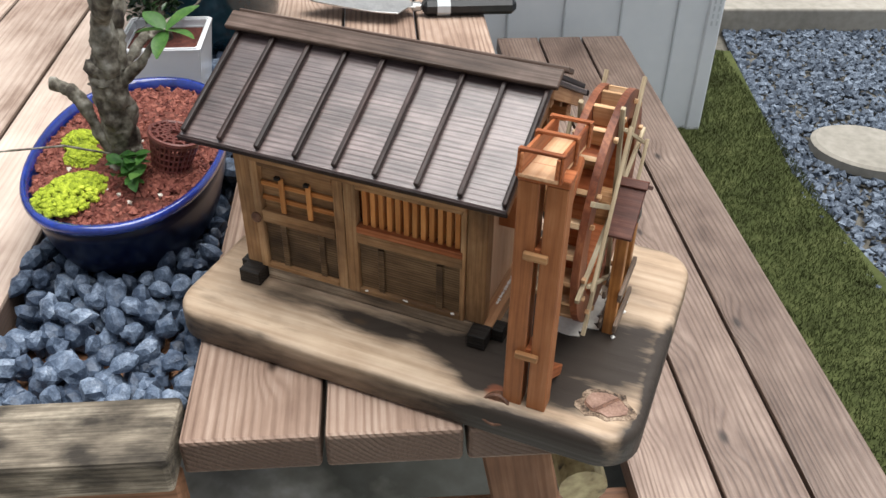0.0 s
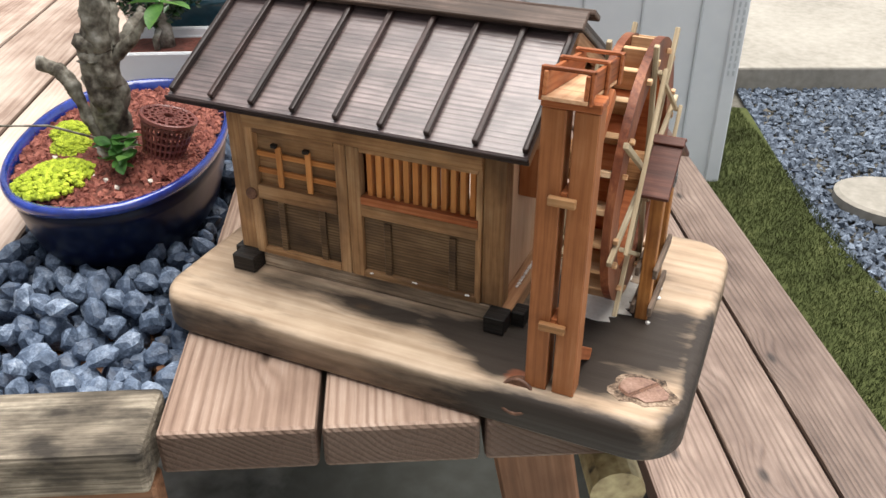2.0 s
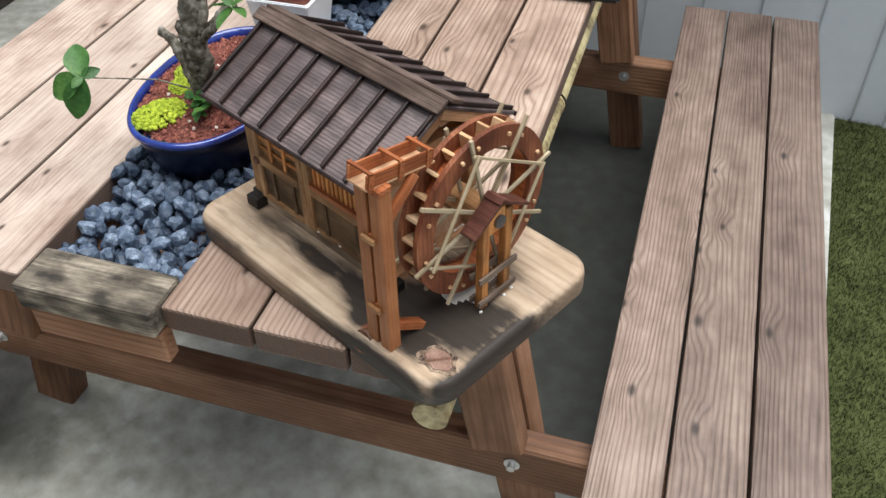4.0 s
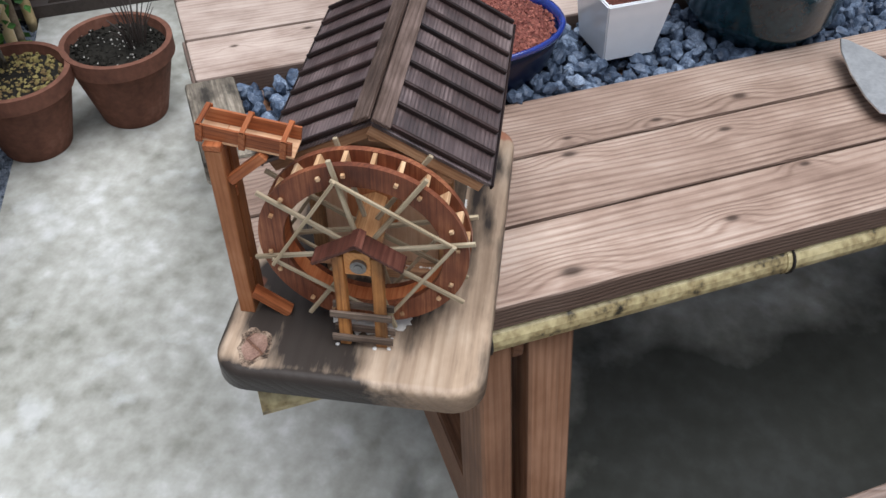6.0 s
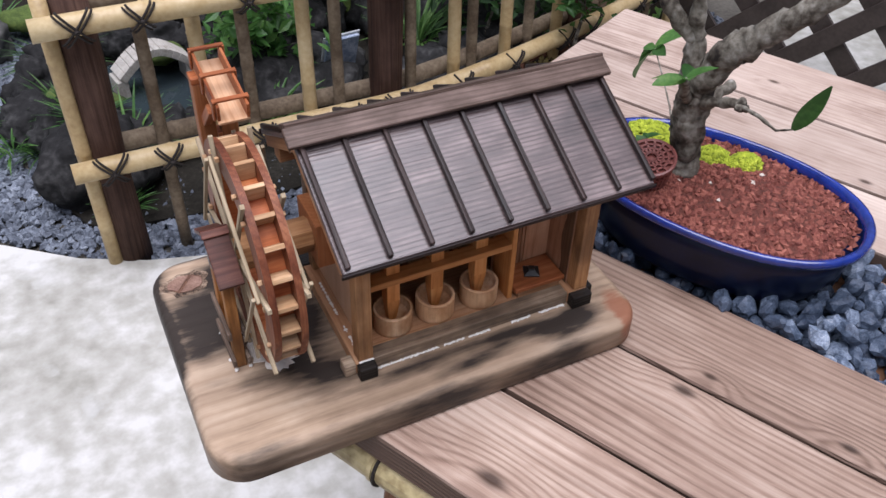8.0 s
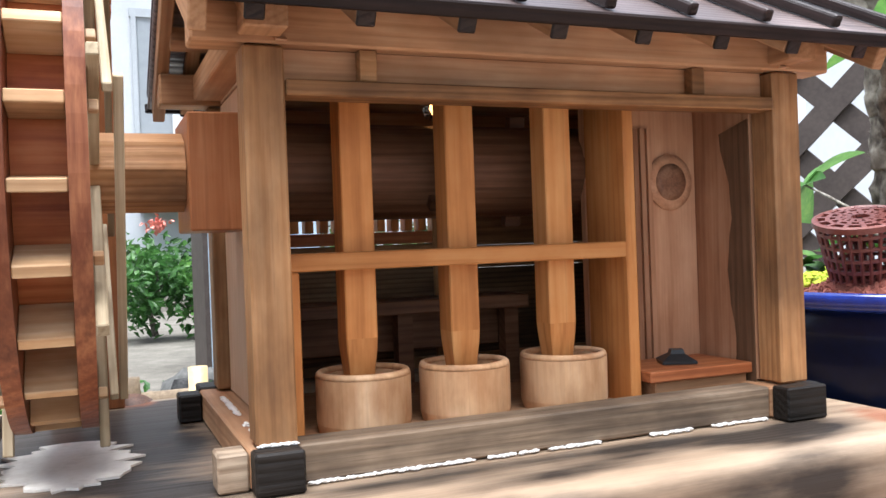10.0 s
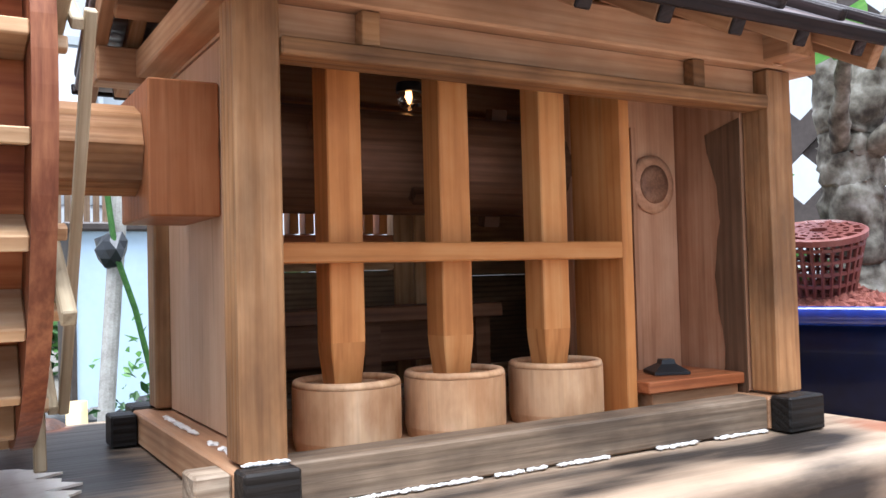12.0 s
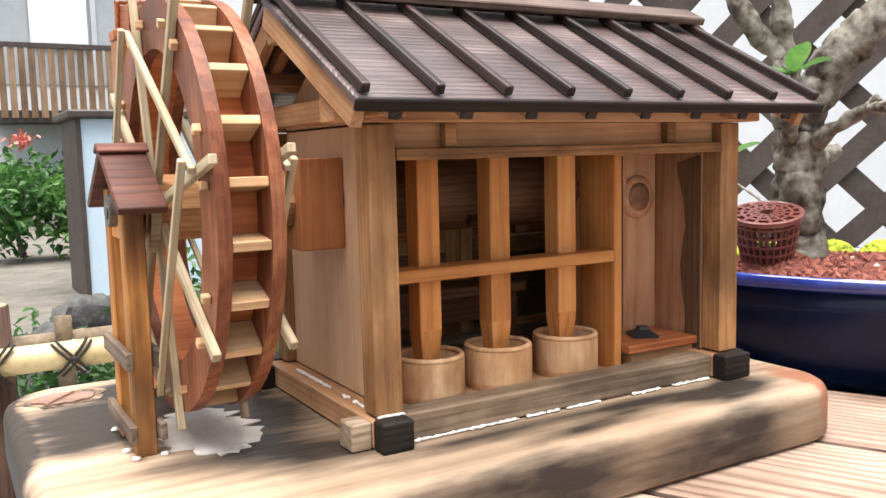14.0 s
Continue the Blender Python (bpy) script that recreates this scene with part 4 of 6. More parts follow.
# end walls
part("side_wall", box(0.0832, 0.0873, -0.0475, 0.0442, FZ, 0.8835), SMOOTH, mill, "smooth pale side board")
part("side_wall", box(-0.0880, -0.0815, -0.0475, 0.0442, FZ, 0.8835), INNER, mill)
part("bearing_box", box(0.0875, 0.1062, -0.024, 0.0145, 0.8355, 0.8718, 0.0005), RED_Z, mill, "reddish cedar axle housing on the end wall")
# open front
y = HB
part("lintel", box(-0.0818, 0.0846, y - 0.004, y + 0.006, 0.8702, 0.8746, 0.0004), RAIL, mill)
part("lintel_panel", box(-0.0818, 0.0846, y - 0.0035, y + 0.0, 0.8748, 0.8836), PALE_X, mill)
for x in (0.0610, -0.0520):
    part("lintel_strut", box(x - 0.0025, x + 0.0025, y + 0.0002, y + 0.0045, 0.8748, 0.8836, 0.0003), RAIL, mill)
# mortar bay
part("shelf", box(-0.0330, 0.0828, 0.0265, 0.0385, 0.8222, 0.8275, 0.0004), HONEY_X, mill, "honey-coloured guide rail")
part("divider", box(-0.0368, -0.0326, 0.0142, 0.0390, FL, 0.8830, 0.0004), HONEY, mill)
part("side_strip", box(0.0790, 0.0829, 0.0265, 0.0385, FL, 0.8220, 0.0004), HONEY, mill)
part("back_panel", box(-0.0814, -0.0326, 0.0108, 0.0140, FL, 0.8830), INNER, mill, "ribbed cedar panel with a dark knot")
for i in range(8):
    x = -0.0390 - i * 0.0030
    part("rib", box(x - 0.0010, x + 0.0010, 0.0141, 0.0156, FL, 0.869), INNER, mill)
for r0, r1, h, mt, lb in ((0.0100, 0.0072, 0.0012, INNER, "raised round knot"), (0.0066, 0.0040, 0.0020, KNOT_PALE, "brown heart of the knot")):
    part("knot", lathe([(r0, 0.0), (r0, h - 0.0003), (r1, h), (r1 * 0.3, h)], 28, 1.0, 1.05), mt, mill, lb, smooth=True).matrix_local = pose(-0.0690, 0.0146, 0.8490, -90, 0, 0)
rr = random.Random(6)
edge = [(0.0442, FL)] + [(0.0330 + 0.0018 * math.sin(i * 0.8) - 0.006 * (i / 14) ** 2 + 0.004 * (i / 14) + rr.uniform(-0.0007, 0.0007), FL + 0.006 + 0.0062 * i) for i in range(15)] + [(0.0442, 0.869)]
bm = bmesh.new()
lo = [bm.verts.new((-0.0814, y, z)) for y, z in edge]
hi = [bm.verts.new((-0.0808, y, z)) for y, z in edge]
bm.faces.new(lo)
bm.faces.new(hi[::-1])
for i in range(len(edge)):
    j = (i + 1) % len(edge)
    bm.faces.new((lo[i], hi[i], hi[j], lo[j]))
bmesh.ops.recalc_face_normals(bm, faces=bm.faces)
part("stained_strip", bm, STAINED, mill, "dark brown wavy-edged strip on the end wall")
part("platform", box(-0.0805, -0.0372, 0.0148, 0.0435, 0.7795, 0.7832, 0.0004), RED_X, mill, "red-brown platform")
part("platform_front", box(-0.0795, -0.0405, 0.0155, 0.0415, FL, 0.7793, 0.0004), PALE_X, mill)
part("inner_bench", box(-0.025, 0.075, -0.04, -0.018, 0.803, 0.808, 0.0004), SHADED_X, mill)
part("inner_bench_apron", box(-0.018, 0.068, -0.036, -0.032, 0.788, 0.8028, 0.0004), SHADED_X, mill)
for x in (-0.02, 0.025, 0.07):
    part("inner_bench_leg", box(x - 0.003, x + 0.003, -0.03, -0.024, FL, 0.8028), SHADED_X, mill)
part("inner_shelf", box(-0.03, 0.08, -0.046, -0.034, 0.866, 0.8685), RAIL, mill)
part("cam_shaft", tube([(-0.04, WY, WZ), (0.0886, WY, WZ)], 0.0165, 24), SHADED_X, mill, smooth=False)
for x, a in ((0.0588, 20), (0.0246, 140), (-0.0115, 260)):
    part("cam", box(x - 0.003, x + 0.003, -0.02, 0.02, -0.002, 0.002), SHADED_X, mill).matrix_local = pose(0, WY, WZ, a, 0, 0)
for x, px in ((0.0578, 0.0590), (0.0236, 0.0246), (-0.0132, -0.0110)):
    mt = thing("mortar", "turned pale wooden mortar with a hollow bowl", "mortar", "mortars of the mill")
    part("bowl", lathe([(0.0140, FL), (0.0147, FL + 0.003), (0.0148, 0.7893), (0.0122, 0.7893), (0.0112, 0.785), (0.0060, 0.780)], 40, c=(x, 0.0275)), MORTAR, mt)
    bm = bmesh.new()
    rim = [[bm.verts.new((x + r * math.cos(6.28318 * k / 40), 0.0275 + r * math.sin(6.28318 * k / 40), z)) for k in range(40)] for r, z in ((0.0148, 0.7894), (0.0145, 0.7906), (0.0140, 0.7911), (0.0128, 0.7911), (0.0124, 0.7906), (0.0122, 0.7894))]
    for p, q in zip(rim, rim[1:] + rim[:1]):
        for k in range(40):
            bm.faces.new((p[k], p[(k + 1) % 40], q[(k + 1) % 40], q[k]))
    part("rim", bm, MORTAR, mt, "rounded worn rim", smooth=True)
    ps = thing("pestle", "square honey-coloured wooden pestle standing in a mortar", "pestle", "pestles of the mill")
    bm = bmesh.new()
    prof = [(0.0030, 0.7815), (0.0037, 0.788), (0.0048, 0.7975), (0.0050, 0.801), (0.0050, 0.8830)]
    for name, pr in (("tip", prof[:4]), ("shaft", prof[3:])):
        bm = bmesh.new()
        rings = [[bm.verts.new((px + a * r, 0.0275 + b * r, z)) for a, b in ((-1, -1), (1, -1), (1, 1), (-1, 1))] for r, z in pr]
        for p, q in zip(rings, rings[1:]):
            for k in range(4):
                bm.faces.new((p[k], p[(k + 1) % 4], q[(k + 1) % 4], q[k]))
        bm.faces.new(rings[0][::-1])
        bm.faces.new(rings[-1])
        bmesh.ops.bevel(bm, geom=[e for e in bm.edges if abs(e.verts[0].co.z - e.verts[1].co.z) > 0.0005], offset=0.0004, segments=1, affect="EDGES")
        part(name, bm, HONEY, ps)
magnet = thing("black_weight", "small black pyramid-shaped rubber foot on the platform", "ornament")
bm = lathe([(0.0085, 0.7832), (0.0085, 0.7842), (0.0035, 0.7865), (0.003, 0.788)], 4)
part("foot", bm, RUBBER, magnet).matrix_local = pose(-0.0585, 0.0295, 0.0002, 0, 0, 20)
bulb = thing("miniature_bulb", "tiny lit clear bulb with a cap under the ceiling", "lamp")
part("cap", tube([(0.016, -0.01, 0.8832), (0.016, -0.01, 0.8815), (0.016, -0.01, 0.8800)], [0.0042, 0.0046, 0.0046], 20), RUBBER, bulb)
part("globe", lathe([(0.0012, 0.8742), (0.0030, 0.8750), (0.0040, 0.8768), (0.0042, 0.8784), (0.0036, 0.8798)], 24, c=(0.016, -0.01)), CLEAR, bulb, "clear glass globe", smooth=True).visible_shadow = False
part("filament", tube([(0.016, -0.01, 0.8798), (0.0162, -0.01, 0.8784), (0.016, -0.01, 0.8768)], [0.0003, 0.0009, 0.0003], 10), glow("filament_glow", (1.0, 0.42, 0.12), 1.6), bulb, "glowing filament")
# lattice front
y = -HY
yo, yi = y - 0.0075, y - 0.001
part("head_rail", box(-0.0798, 0.0783, y - 0.0085, y, 0.8666, 0.8766, 0.0005), GREY_RAIL, mill)
part("head_panel", box(-0.0798, 0.0783, y - 0.005, y - 0.001, 0.8768, 0.8836), PALE_X, mill)
part("head_strut", box(-0.0075, -0.0015, y - 0.0075, y - 0.0052, 0.8768, 0.8836, 0.0003), GREY_RAIL, mill)
for x0, x1 in ((-0.0798, -0.0737), (-0.0163, -0.0089), (-0.0083, 0.0004), (0.0748, 0.0783)):
    part("stile", box(x0, x1, yo, yi, FZ, 0.8664, 0.0005), STILE, mill)
for x0, x1, m0, m1 in ((-0.0735, -0.0165, 0.8180, 0.8275), (0.0006, 0.0764, 0.8210, 0.8292)):
    part("window_top_rail", box(x0, x1, yo, yi, 0.8632, 0.8664, 0.0004), GREY_RAIL, mill)
    part("mid_rail", box(x0, x1, yo - 0.0005, yi, m0, m1, 0.0004), GREY_RAIL, mill)
    part("bottom_rail", box(x0, x1, yo, yi, FZ, 0.7815, 0.0004), GREY_RAIL, mill)
    part("lower_panel", box(x0, x1, y - 0.0045, y - 0.0015, 0.7817, m0 - 0.0002), PANEL, mill, "scorched ribbed panel")
for x in (-0.0585, -0.0285, 0.0170, 0.0600):
    part("batten", box(x - 0.0022, x + 0.0022, y - 0.0065, y - 0.0046, 0.7817, 0.8178, 0.0003), PANEL, mill)
part("slat_sill", box(0.0006, 0.0764, yo - 0.001, yi, 0.8294, 0.8345, 0.0003), RED_X, mill)
for i in range(12):
    x = 0.0058 + i * 0.0060
    part("window_slat", box(x - 0.0017, x + 0.0017, y - 0.0052, y + 0.0012, 0.8347, 0.8630, 0.0003), HONEY, mill)
for z in (0.8370, 0.8485):
    part("lattice_bar", box(-0.0735, -0.0165, y - 0.005, y - 0.003, z - 0.0017, z + 0.0017, 0.0003), HONEY_X, mill)
for x in (-0.0565, -0.0355):
    part("lattice_bar", box(x - 0.0019, x + 0.0019, y - 0.0068, y - 0.0052, 0.8280, 0.8560, 0.0003), HONEY, mill)
for x in (-0.0585, -0.0360):
    part("lattice_hook", box(x - 0.0020, x + 0.0020, y - 0.0085, y - 0.0055, 0.8552, 0.8578, 0.0004), BLACK_WOOD, mill, "small black hook")
part("window_board", box(-0.0735, -0.0165, y - 0.0024, y - 0.0012, 0.8277, 0.8630), GREY_RAIL, mill, "brown board behind the lattice")
part("door_knob", tube([(-0.0785, yo, 0.8205), (-0.0785, yo - 0.0016, 0.8205), (-0.0785, yo - 0.0022, 0.8205)], [0.004, 0.004, 0.003], 16), KNOT, mill, "small round brown knob")

# wheel
RIM = wood("red_cedar_rim", (0.06, 0.018, 0.010), (0.165, 0.055, 0.027), (0.34, 0.14, 0.064), axis="z", line=0.004, lines=0.10, bump=0.08, rough=0.42)
wheel = thing("water_wheel", "red cedar overshot water wheel with pale paddles and grey spokes", "water wheel", m=Matrix.Translation((0, WY, WZ)))


def ring_x(r0, r1, x0, x1, n=72):
    bm = bmesh.new()
    q = []
    for k in range(n):
        a = 2 * math.pi * k / n
        c, s = math.cos(a), math.sin(a)
        q.append([bm.verts.new((x, r * c, r * s)) for x, r in ((x0, r0), (x1, r0), (x1, r1), (x0, r1))])
    for k in range(n):
        a, b = q[k], q[(k + 1) % n]
        for j in range(4):
            bm.faces.new((a[j], b[j], b[(j + 1) % 4], a[(j + 1) % 4]))
    bmesh.ops.recalc_face_normals(bm, faces=bm.faces)
    return bm


part("rim", ring_x(0.0585, WR, WX0, WX0 + 0.0045), RIM, wheel)
part("rim", ring_x(0.0585, WR, WX1 - 0.0045, WX1), RIM, wheel)
part("drum", ring_x(0.0585, 0.0628, WX0 + 0.0046, WX1 - 0.0046), DRUM, wheel)
part("axle", tube([(0.1064, 0, 0), (0.1632, 0, 0)], 0.0125, 8), RAIL, wheel, "eight-sided brown axle beam")
part("axle_pin", tube([(0.1634, 0, 0), (0.1752, 0, 0)], 0.0030, 16), IRON, wheel)
rnd = random.Random(4)
for k in range(24):
    R = Matrix.Rotation(radians(-7 + 15 * k), 4, "X")
    pd = part("paddle", box(WX0 + 0.0046, WX1 - 0.0046, 0.0630, 0.0763, -0.0016, 0.0016, 0.0003), PADDLE, wheel)
    pd.matrix_local = R @ Matrix.Translation((0, 0, 0))
    for x0, x1 in ((WX0 - 0.0025, WX0 - 0.0001), (WX1 + 0.0001, WX1 + 0.0028)):
        if k % 3 != 0:
            pg = part("peg", box(x0, x1, 0.0678, 0.0708, -0.0014, 0.0014, 0.0003), PADDLE, wheel)
            pg.matrix_local = R
for xs, xc in ((WX1 + 0.0015, WX1 + 0.0045), (WX0 - 0.0015, WX0 - 0.0045)):
    for k in range(8):
        R = Matrix.Rotation(radians(13.5 + 45 * k + rnd.uniform(-2, 2)), 4, "X")
        sp = part("spoke", box(0, 0.0710 + 0.003 * (k % 2), -0.0016, 0.0016, -0.0014, 0.0014, 0.0003), SPOKE, wheel)
        sp.matrix_local = R @ Matrix(((0, 0, 1, xs), (1, 0, 0, 0.0118), (0, 1, 0, 0), (0, 0, 0, 1)))
    rr = 0.0690
    for k in range(4):
        a, b = radians(12 + 90 * k), radians(15 + 90 * k + 90)
        xx = xc + (0.0026 if k % 2 else 0.0) * (1 if xc > 0.145 else -1)
        rod("chord", (xx, rr * math.cos(a), rr * math.sin(a)), (xx, rr * math.cos(b), rr * math.sin(b)), 0.0024, 0.0024, 0.0003, SPOKE, wheel, up=(1, 0, 0))
part("hub", tube([(WX1 + 0.003, 0, 0), (WX1 + 0.0065, 0, 0)], 0.0165, 24), SPOKE, wheel)

# flume
flume = thing("flume_stand", "reddish cedar flume trough on two tall square posts", "flume")
for x0, x1 in ((0.1235, 0.1355), (0.1390, 0.1510)):
    part("post", box(x0, x1, -0.1080, -0.0960, BZ, 0.9285, 0.0006), RED_Z, flume)
part("cap", box(0.1230, 0.1515, -0.1083, -0.0957, 0.9287, 0.9335, 0.0005), RED_X, flume)
for z in (0.883, 0.8095):
    part("wedge", box(0.1300, 0.1440, -0.1115, -0.1082, z - 0.0024, z + 0.0024, 0.0005), RAIL, flume, "dark brown wedge")
    part("tenon", box(0.1357, 0.1388, -0.1080, -0.0960, z - 0.004, z + 0.004), RED_X, flume)
rod("foot_brace", (0.1455, -0.0958, 0.787), (0.1455, -0.068, 0.7665), 0.010, 0.007, 0.0005, RED_X, flume)
rod("arm_brace", (0.1455, -0.0958, 0.900), (0.1455, -0.068, 0.925), 0.006, 0.007, 0.0005, RED_X, flume)
FM = Matrix.Translation((0.1355, -0.1145, 0.9343)) @ Matrix.Rotation(radians(-9), 4, "X")
for name, b in (("trough_floor", (-0.0105, 0.0105, 0, 0.068, 0, 0.002)), ("trough_side", (-0.0105, -0.0085, 0, 0.068, 0.0021, 0.013)), ("trough_side", (0.0085, 0.0105, 0, 0.066, 0.0021, 0.013)),
                ("collar", (-0.0122, -0.0107, 0.001, 0.0055, -0.0005, 0.0148)), ("collar", (0.0107, 0.0122, 0.001, 0.0055, -0.0005, 0.0148)), ("collar", (-0.0122, 0.0122, 0.001, 0.0045, 0.0133, 0.0151)),
                ("collar", (-0.0122, -0.0107, 0.030, 0.0345, -0.0005, 0.0148)), ("collar", (0.0107, 0.0122, 0.030, 0.0345, -0.0005, 0.0148)), ("collar", (-0.0122, 0.0122, 0.0305, 0.034, 0.0133, 0.0151)),
                ("collar", (-0.0122, -0.0107, 0.058, 0.0625, -0.0005, 0.0148)), ("collar", (0.0107, 0.0122, 0.058, 0.0625, -0.0005, 0.0148)), ("collar", (-0.0122, 0.0122, 0.0585, 0.062, 0.0133, 0.0151))):
    ob = part(name, box(*b, 0.0003), PALE_Y if name == "trough_floor" else RED_Y if name == "trough_side" else RED_X, flume)
    ob.matrix_local = FM

# bearing stand with its little roof
stand = thing("bearing_stand", "small cedar bearing stand with a reddish gabled roof", "bearing stand")
for yy in (-0.0172, 0.0108):
    part("post", box(0.1650, 0.1725, yy - 0.0042, yy + 0.0042, BZ, 0.862, 0.0005), BURNT, stand)
for z in (0.8020, 0.7755):
    part("crossbar", box(0.1726, 0.1752, -0.0265, 0.0205, z - 0.0032, z + 0.0032, 0.0004), GREYED, stand)
    part("crossbar", box(0.1624, 0.1649, -0.0265, 0.0205, z - 0.0032, z + 0.0032, 0.0004), GREYED, stand)
part("bearing_block", box(0.1655, 0.1715, -0.0128, 0.0064, 0.8440, 0.8660, 0.0004), HONEY_X, stand)
part("bearing_ring", ring_x(0.0032, 0.0060, 0.1718, 0.1746, 24), IRON, stand, "small steel bearing").matrix_local = Matrix.Translation((0, WY, WZ))
for s in (1, -1):
    ca, sa = math.cos(radians(32)), math.sin(radians(32))
    RM = Matrix.Translation((0.1682, -0.0025, 0.8775)) @ Matrix.Rotation(0 if s > 0 else math.pi, 4, "Z") @ Matrix(((1, 0, 0, 0), (0, ca, sa, 0), (0, -sa, ca, 0), (0, 0, 0, 1)))
    part("roof_board", box(-0.0082, 0.0082, 0.0004, 0.0395, -0.0028, 0, 0.0004), RIM_DARK, stand).matrix_local = RM
    part("roof_cap", box(-0.0090, 0.0090, -0.0005, 0.005, 0.0002, 0.0018, 0.0004), RIM_DARK, stand).matrix_local = RM

for k, (x, y) in enumerate(((0.1735, -0.0235), (0.1742, 0.0060), (0.1630, 0.0170), (0.1732, 0.0168))):
    part("putty_blob", stone(random.Random(40 + k), 0.0016, 0.6, 2), GLUE, stand, "" if k else "white putty blob", smooth=True).matrix_local = Matrix.Translation((x, y, BZ + 0.0006))

# ---- tray stones ----
rnd = random.Random(11)
stones = thing("tray_stones", "blue-grey crushed stones filling the table tray", "stones", kind="stuff", m=TABLE_M)
kinds = []
for i in range(20):
    b = stone(rnd, 0.0100, 0.72, 2)
    me = bpy.data.meshes.new("stone")
    b.to_mesh(me)
    b.free()
    me.materials.append(BLUESTONE)
    kinds.append(me)
near, rest = [], bmesh.new()
v = -0.104
while v < 0.80:
    u = -0.291 + rnd.uniform(0, 0.008)
    while u < -0.151:
        for layer in (0, 1):
            if layer and rnd.random() < 0.45:
                continue
            p = (u + rnd.uniform(-0.006, 0.006), v + rnd.uniform(-0.006, 0.006), TOP - 0.026 + layer * 0.012 + rnd.uniform(-0.003, 0.003))
            m = Matrix.Translation(p) @ Euler([rnd.uniform(0, 6.28) for _ in range(3)]).to_matrix().to_4x4() @ Matrix.Scale(rnd.uniform(0.72, 1.18), 4)
            near.append((layer, m))
        q = math.hypot((u + 0.220) / 0.080, (v - 0.128) / 0.128)
        if 0.86 < q < 1.25:
            p = (u + rnd.uniform(-0.005, 0.005), v + rnd.uniform(-0.005, 0.005), TOP + 0.001 + rnd.uniform(-0.003, 0.003))
            near.append((2, Matrix.Translation(p) @ Euler([rnd.uniform(0, 6.28) for _ in range(3)]).to_matrix().to_4x4() @ Matrix.Scale(rnd.uniform(0.72, 1.1), 4)))
        u += 0.0148
    v += 0.0148
solo = 0
for layer, m in near:
    me = rnd.choice(kinds)
    vv = m.translation.y
    if layer and solo < 290 and (vv < 0.03 or 0.24 < vv < 0.45):
        ob = new("stone", me)
        ob.parent, ob.matrix_local = stones, m
        solo += 1
    else:
        n0 = len(rest.verts)
        rest.from_mesh(me)
        rest.verts.ensure_lookup_table()
        bmesh.ops.transform(rest, matrix=m, verts=rest.verts[n0:])
tagged(part("stone_fill", rest, BLUESTONE, stones), kind="stuff")


# ---- pots ----
def grit(name, n, inside, zf, r, material, parent, seed, label=""):
    """Loose grit on a surface: n small broken pieces joined."""
    rr = random.Random(seed)
    verts, faces = [], []
    base = [(1, 0, 0), (-1, 0, 0), (0, 1, 0), (0, -1, 0), (0, 0, 1), (0, 0, -1)]
    tri = [(0, 2, 4), (2, 1, 4), (1, 3, 4), (3, 0, 4), (2, 0, 5), (1, 2, 5), (3, 1, 5), (0, 3, 5)]
    while n:
        x, y = inside(rr)
        k = r * rr.uniform(0.6, 1.3)
        e = Euler([rr.uniform(0, 6.28) for _ in range(3)]).to_matrix()
        o = len(verts)
        for b in base:
            d = e @ (Vector(b) * k * rr.uniform(0.6, 1.2))
            verts.append((x + d.x, y + d.y, zf(x, y) + d.z + k * 0.3))
        faces += [tuple(o + i for i in t) for t in tri]
        n -= 1
    me = bpy.data.meshes.new(name)
    me.from_pydata(verts, [], faces)
    me.materials.append(material)
    ob = new(name, me)
    ob.parent = parent
    return tagged(ob, label, kind="stuff")


PU, PV = -0.220, 0.128
pot = thing("oval_bonsai_pot", "glossy cobalt blue oval bonsai pot on the stones", "plant pot", m=TABLE_M @ Matrix.Translation((PU, PV, 0)))
OX, OY = 0.080, 0.128
part("bowl", lathe([(0.66, 0.736), (0.76, 0.7365), (0.825, 0.743), (0.89, 0.761), (0.938, 0.781), (0.960, 0.793)], 72, OX, OY, power=2.25), GLAZE, pot, smooth=True)
part("rim", lathe([(0.955, 0.7925), (0.995, 0.7945), (1.0, 0.7985), (0.985, 0.8012), (0.950, 0.8008), (0.932, 0.794), (0.925, 0.785)], 72, OX, OY, power=2.25), RIMGLAZE, pot, "bright blue rim", smooth=True)
part("soil", lathe([(0.90, 0.782), (0.925, 0.792), (0.6, 0.798), (0.3, 0.802), (0.02, 0.804)], 48, OX, OY, power=2.25), LAVA_BED, pot, "red lava grit soil")


def in_oval(rr):
    while True:
        a, b = rr.uniform(-1, 1), rr.uniform(-1, 1)
        if (abs(a) ** 2.25 + abs(b) ** 2.25) < 0.8:
            return a * OX, b * OY


MOUND = ((TABLE_M @ Matrix.Translation((PU, PV, 0))).inverted() @ Vector((-0.196, -0.010, 0)))[:2]


def soil_z(x, y):
    q = min(1, math.hypot(x / OX, y / OY))
    w = MOUND
    return 0.804 - 0.013 * q + 0.013 * math.exp(-((x - w[0]) ** 2 + (y - w[1]) ** 2) / 0.00045)


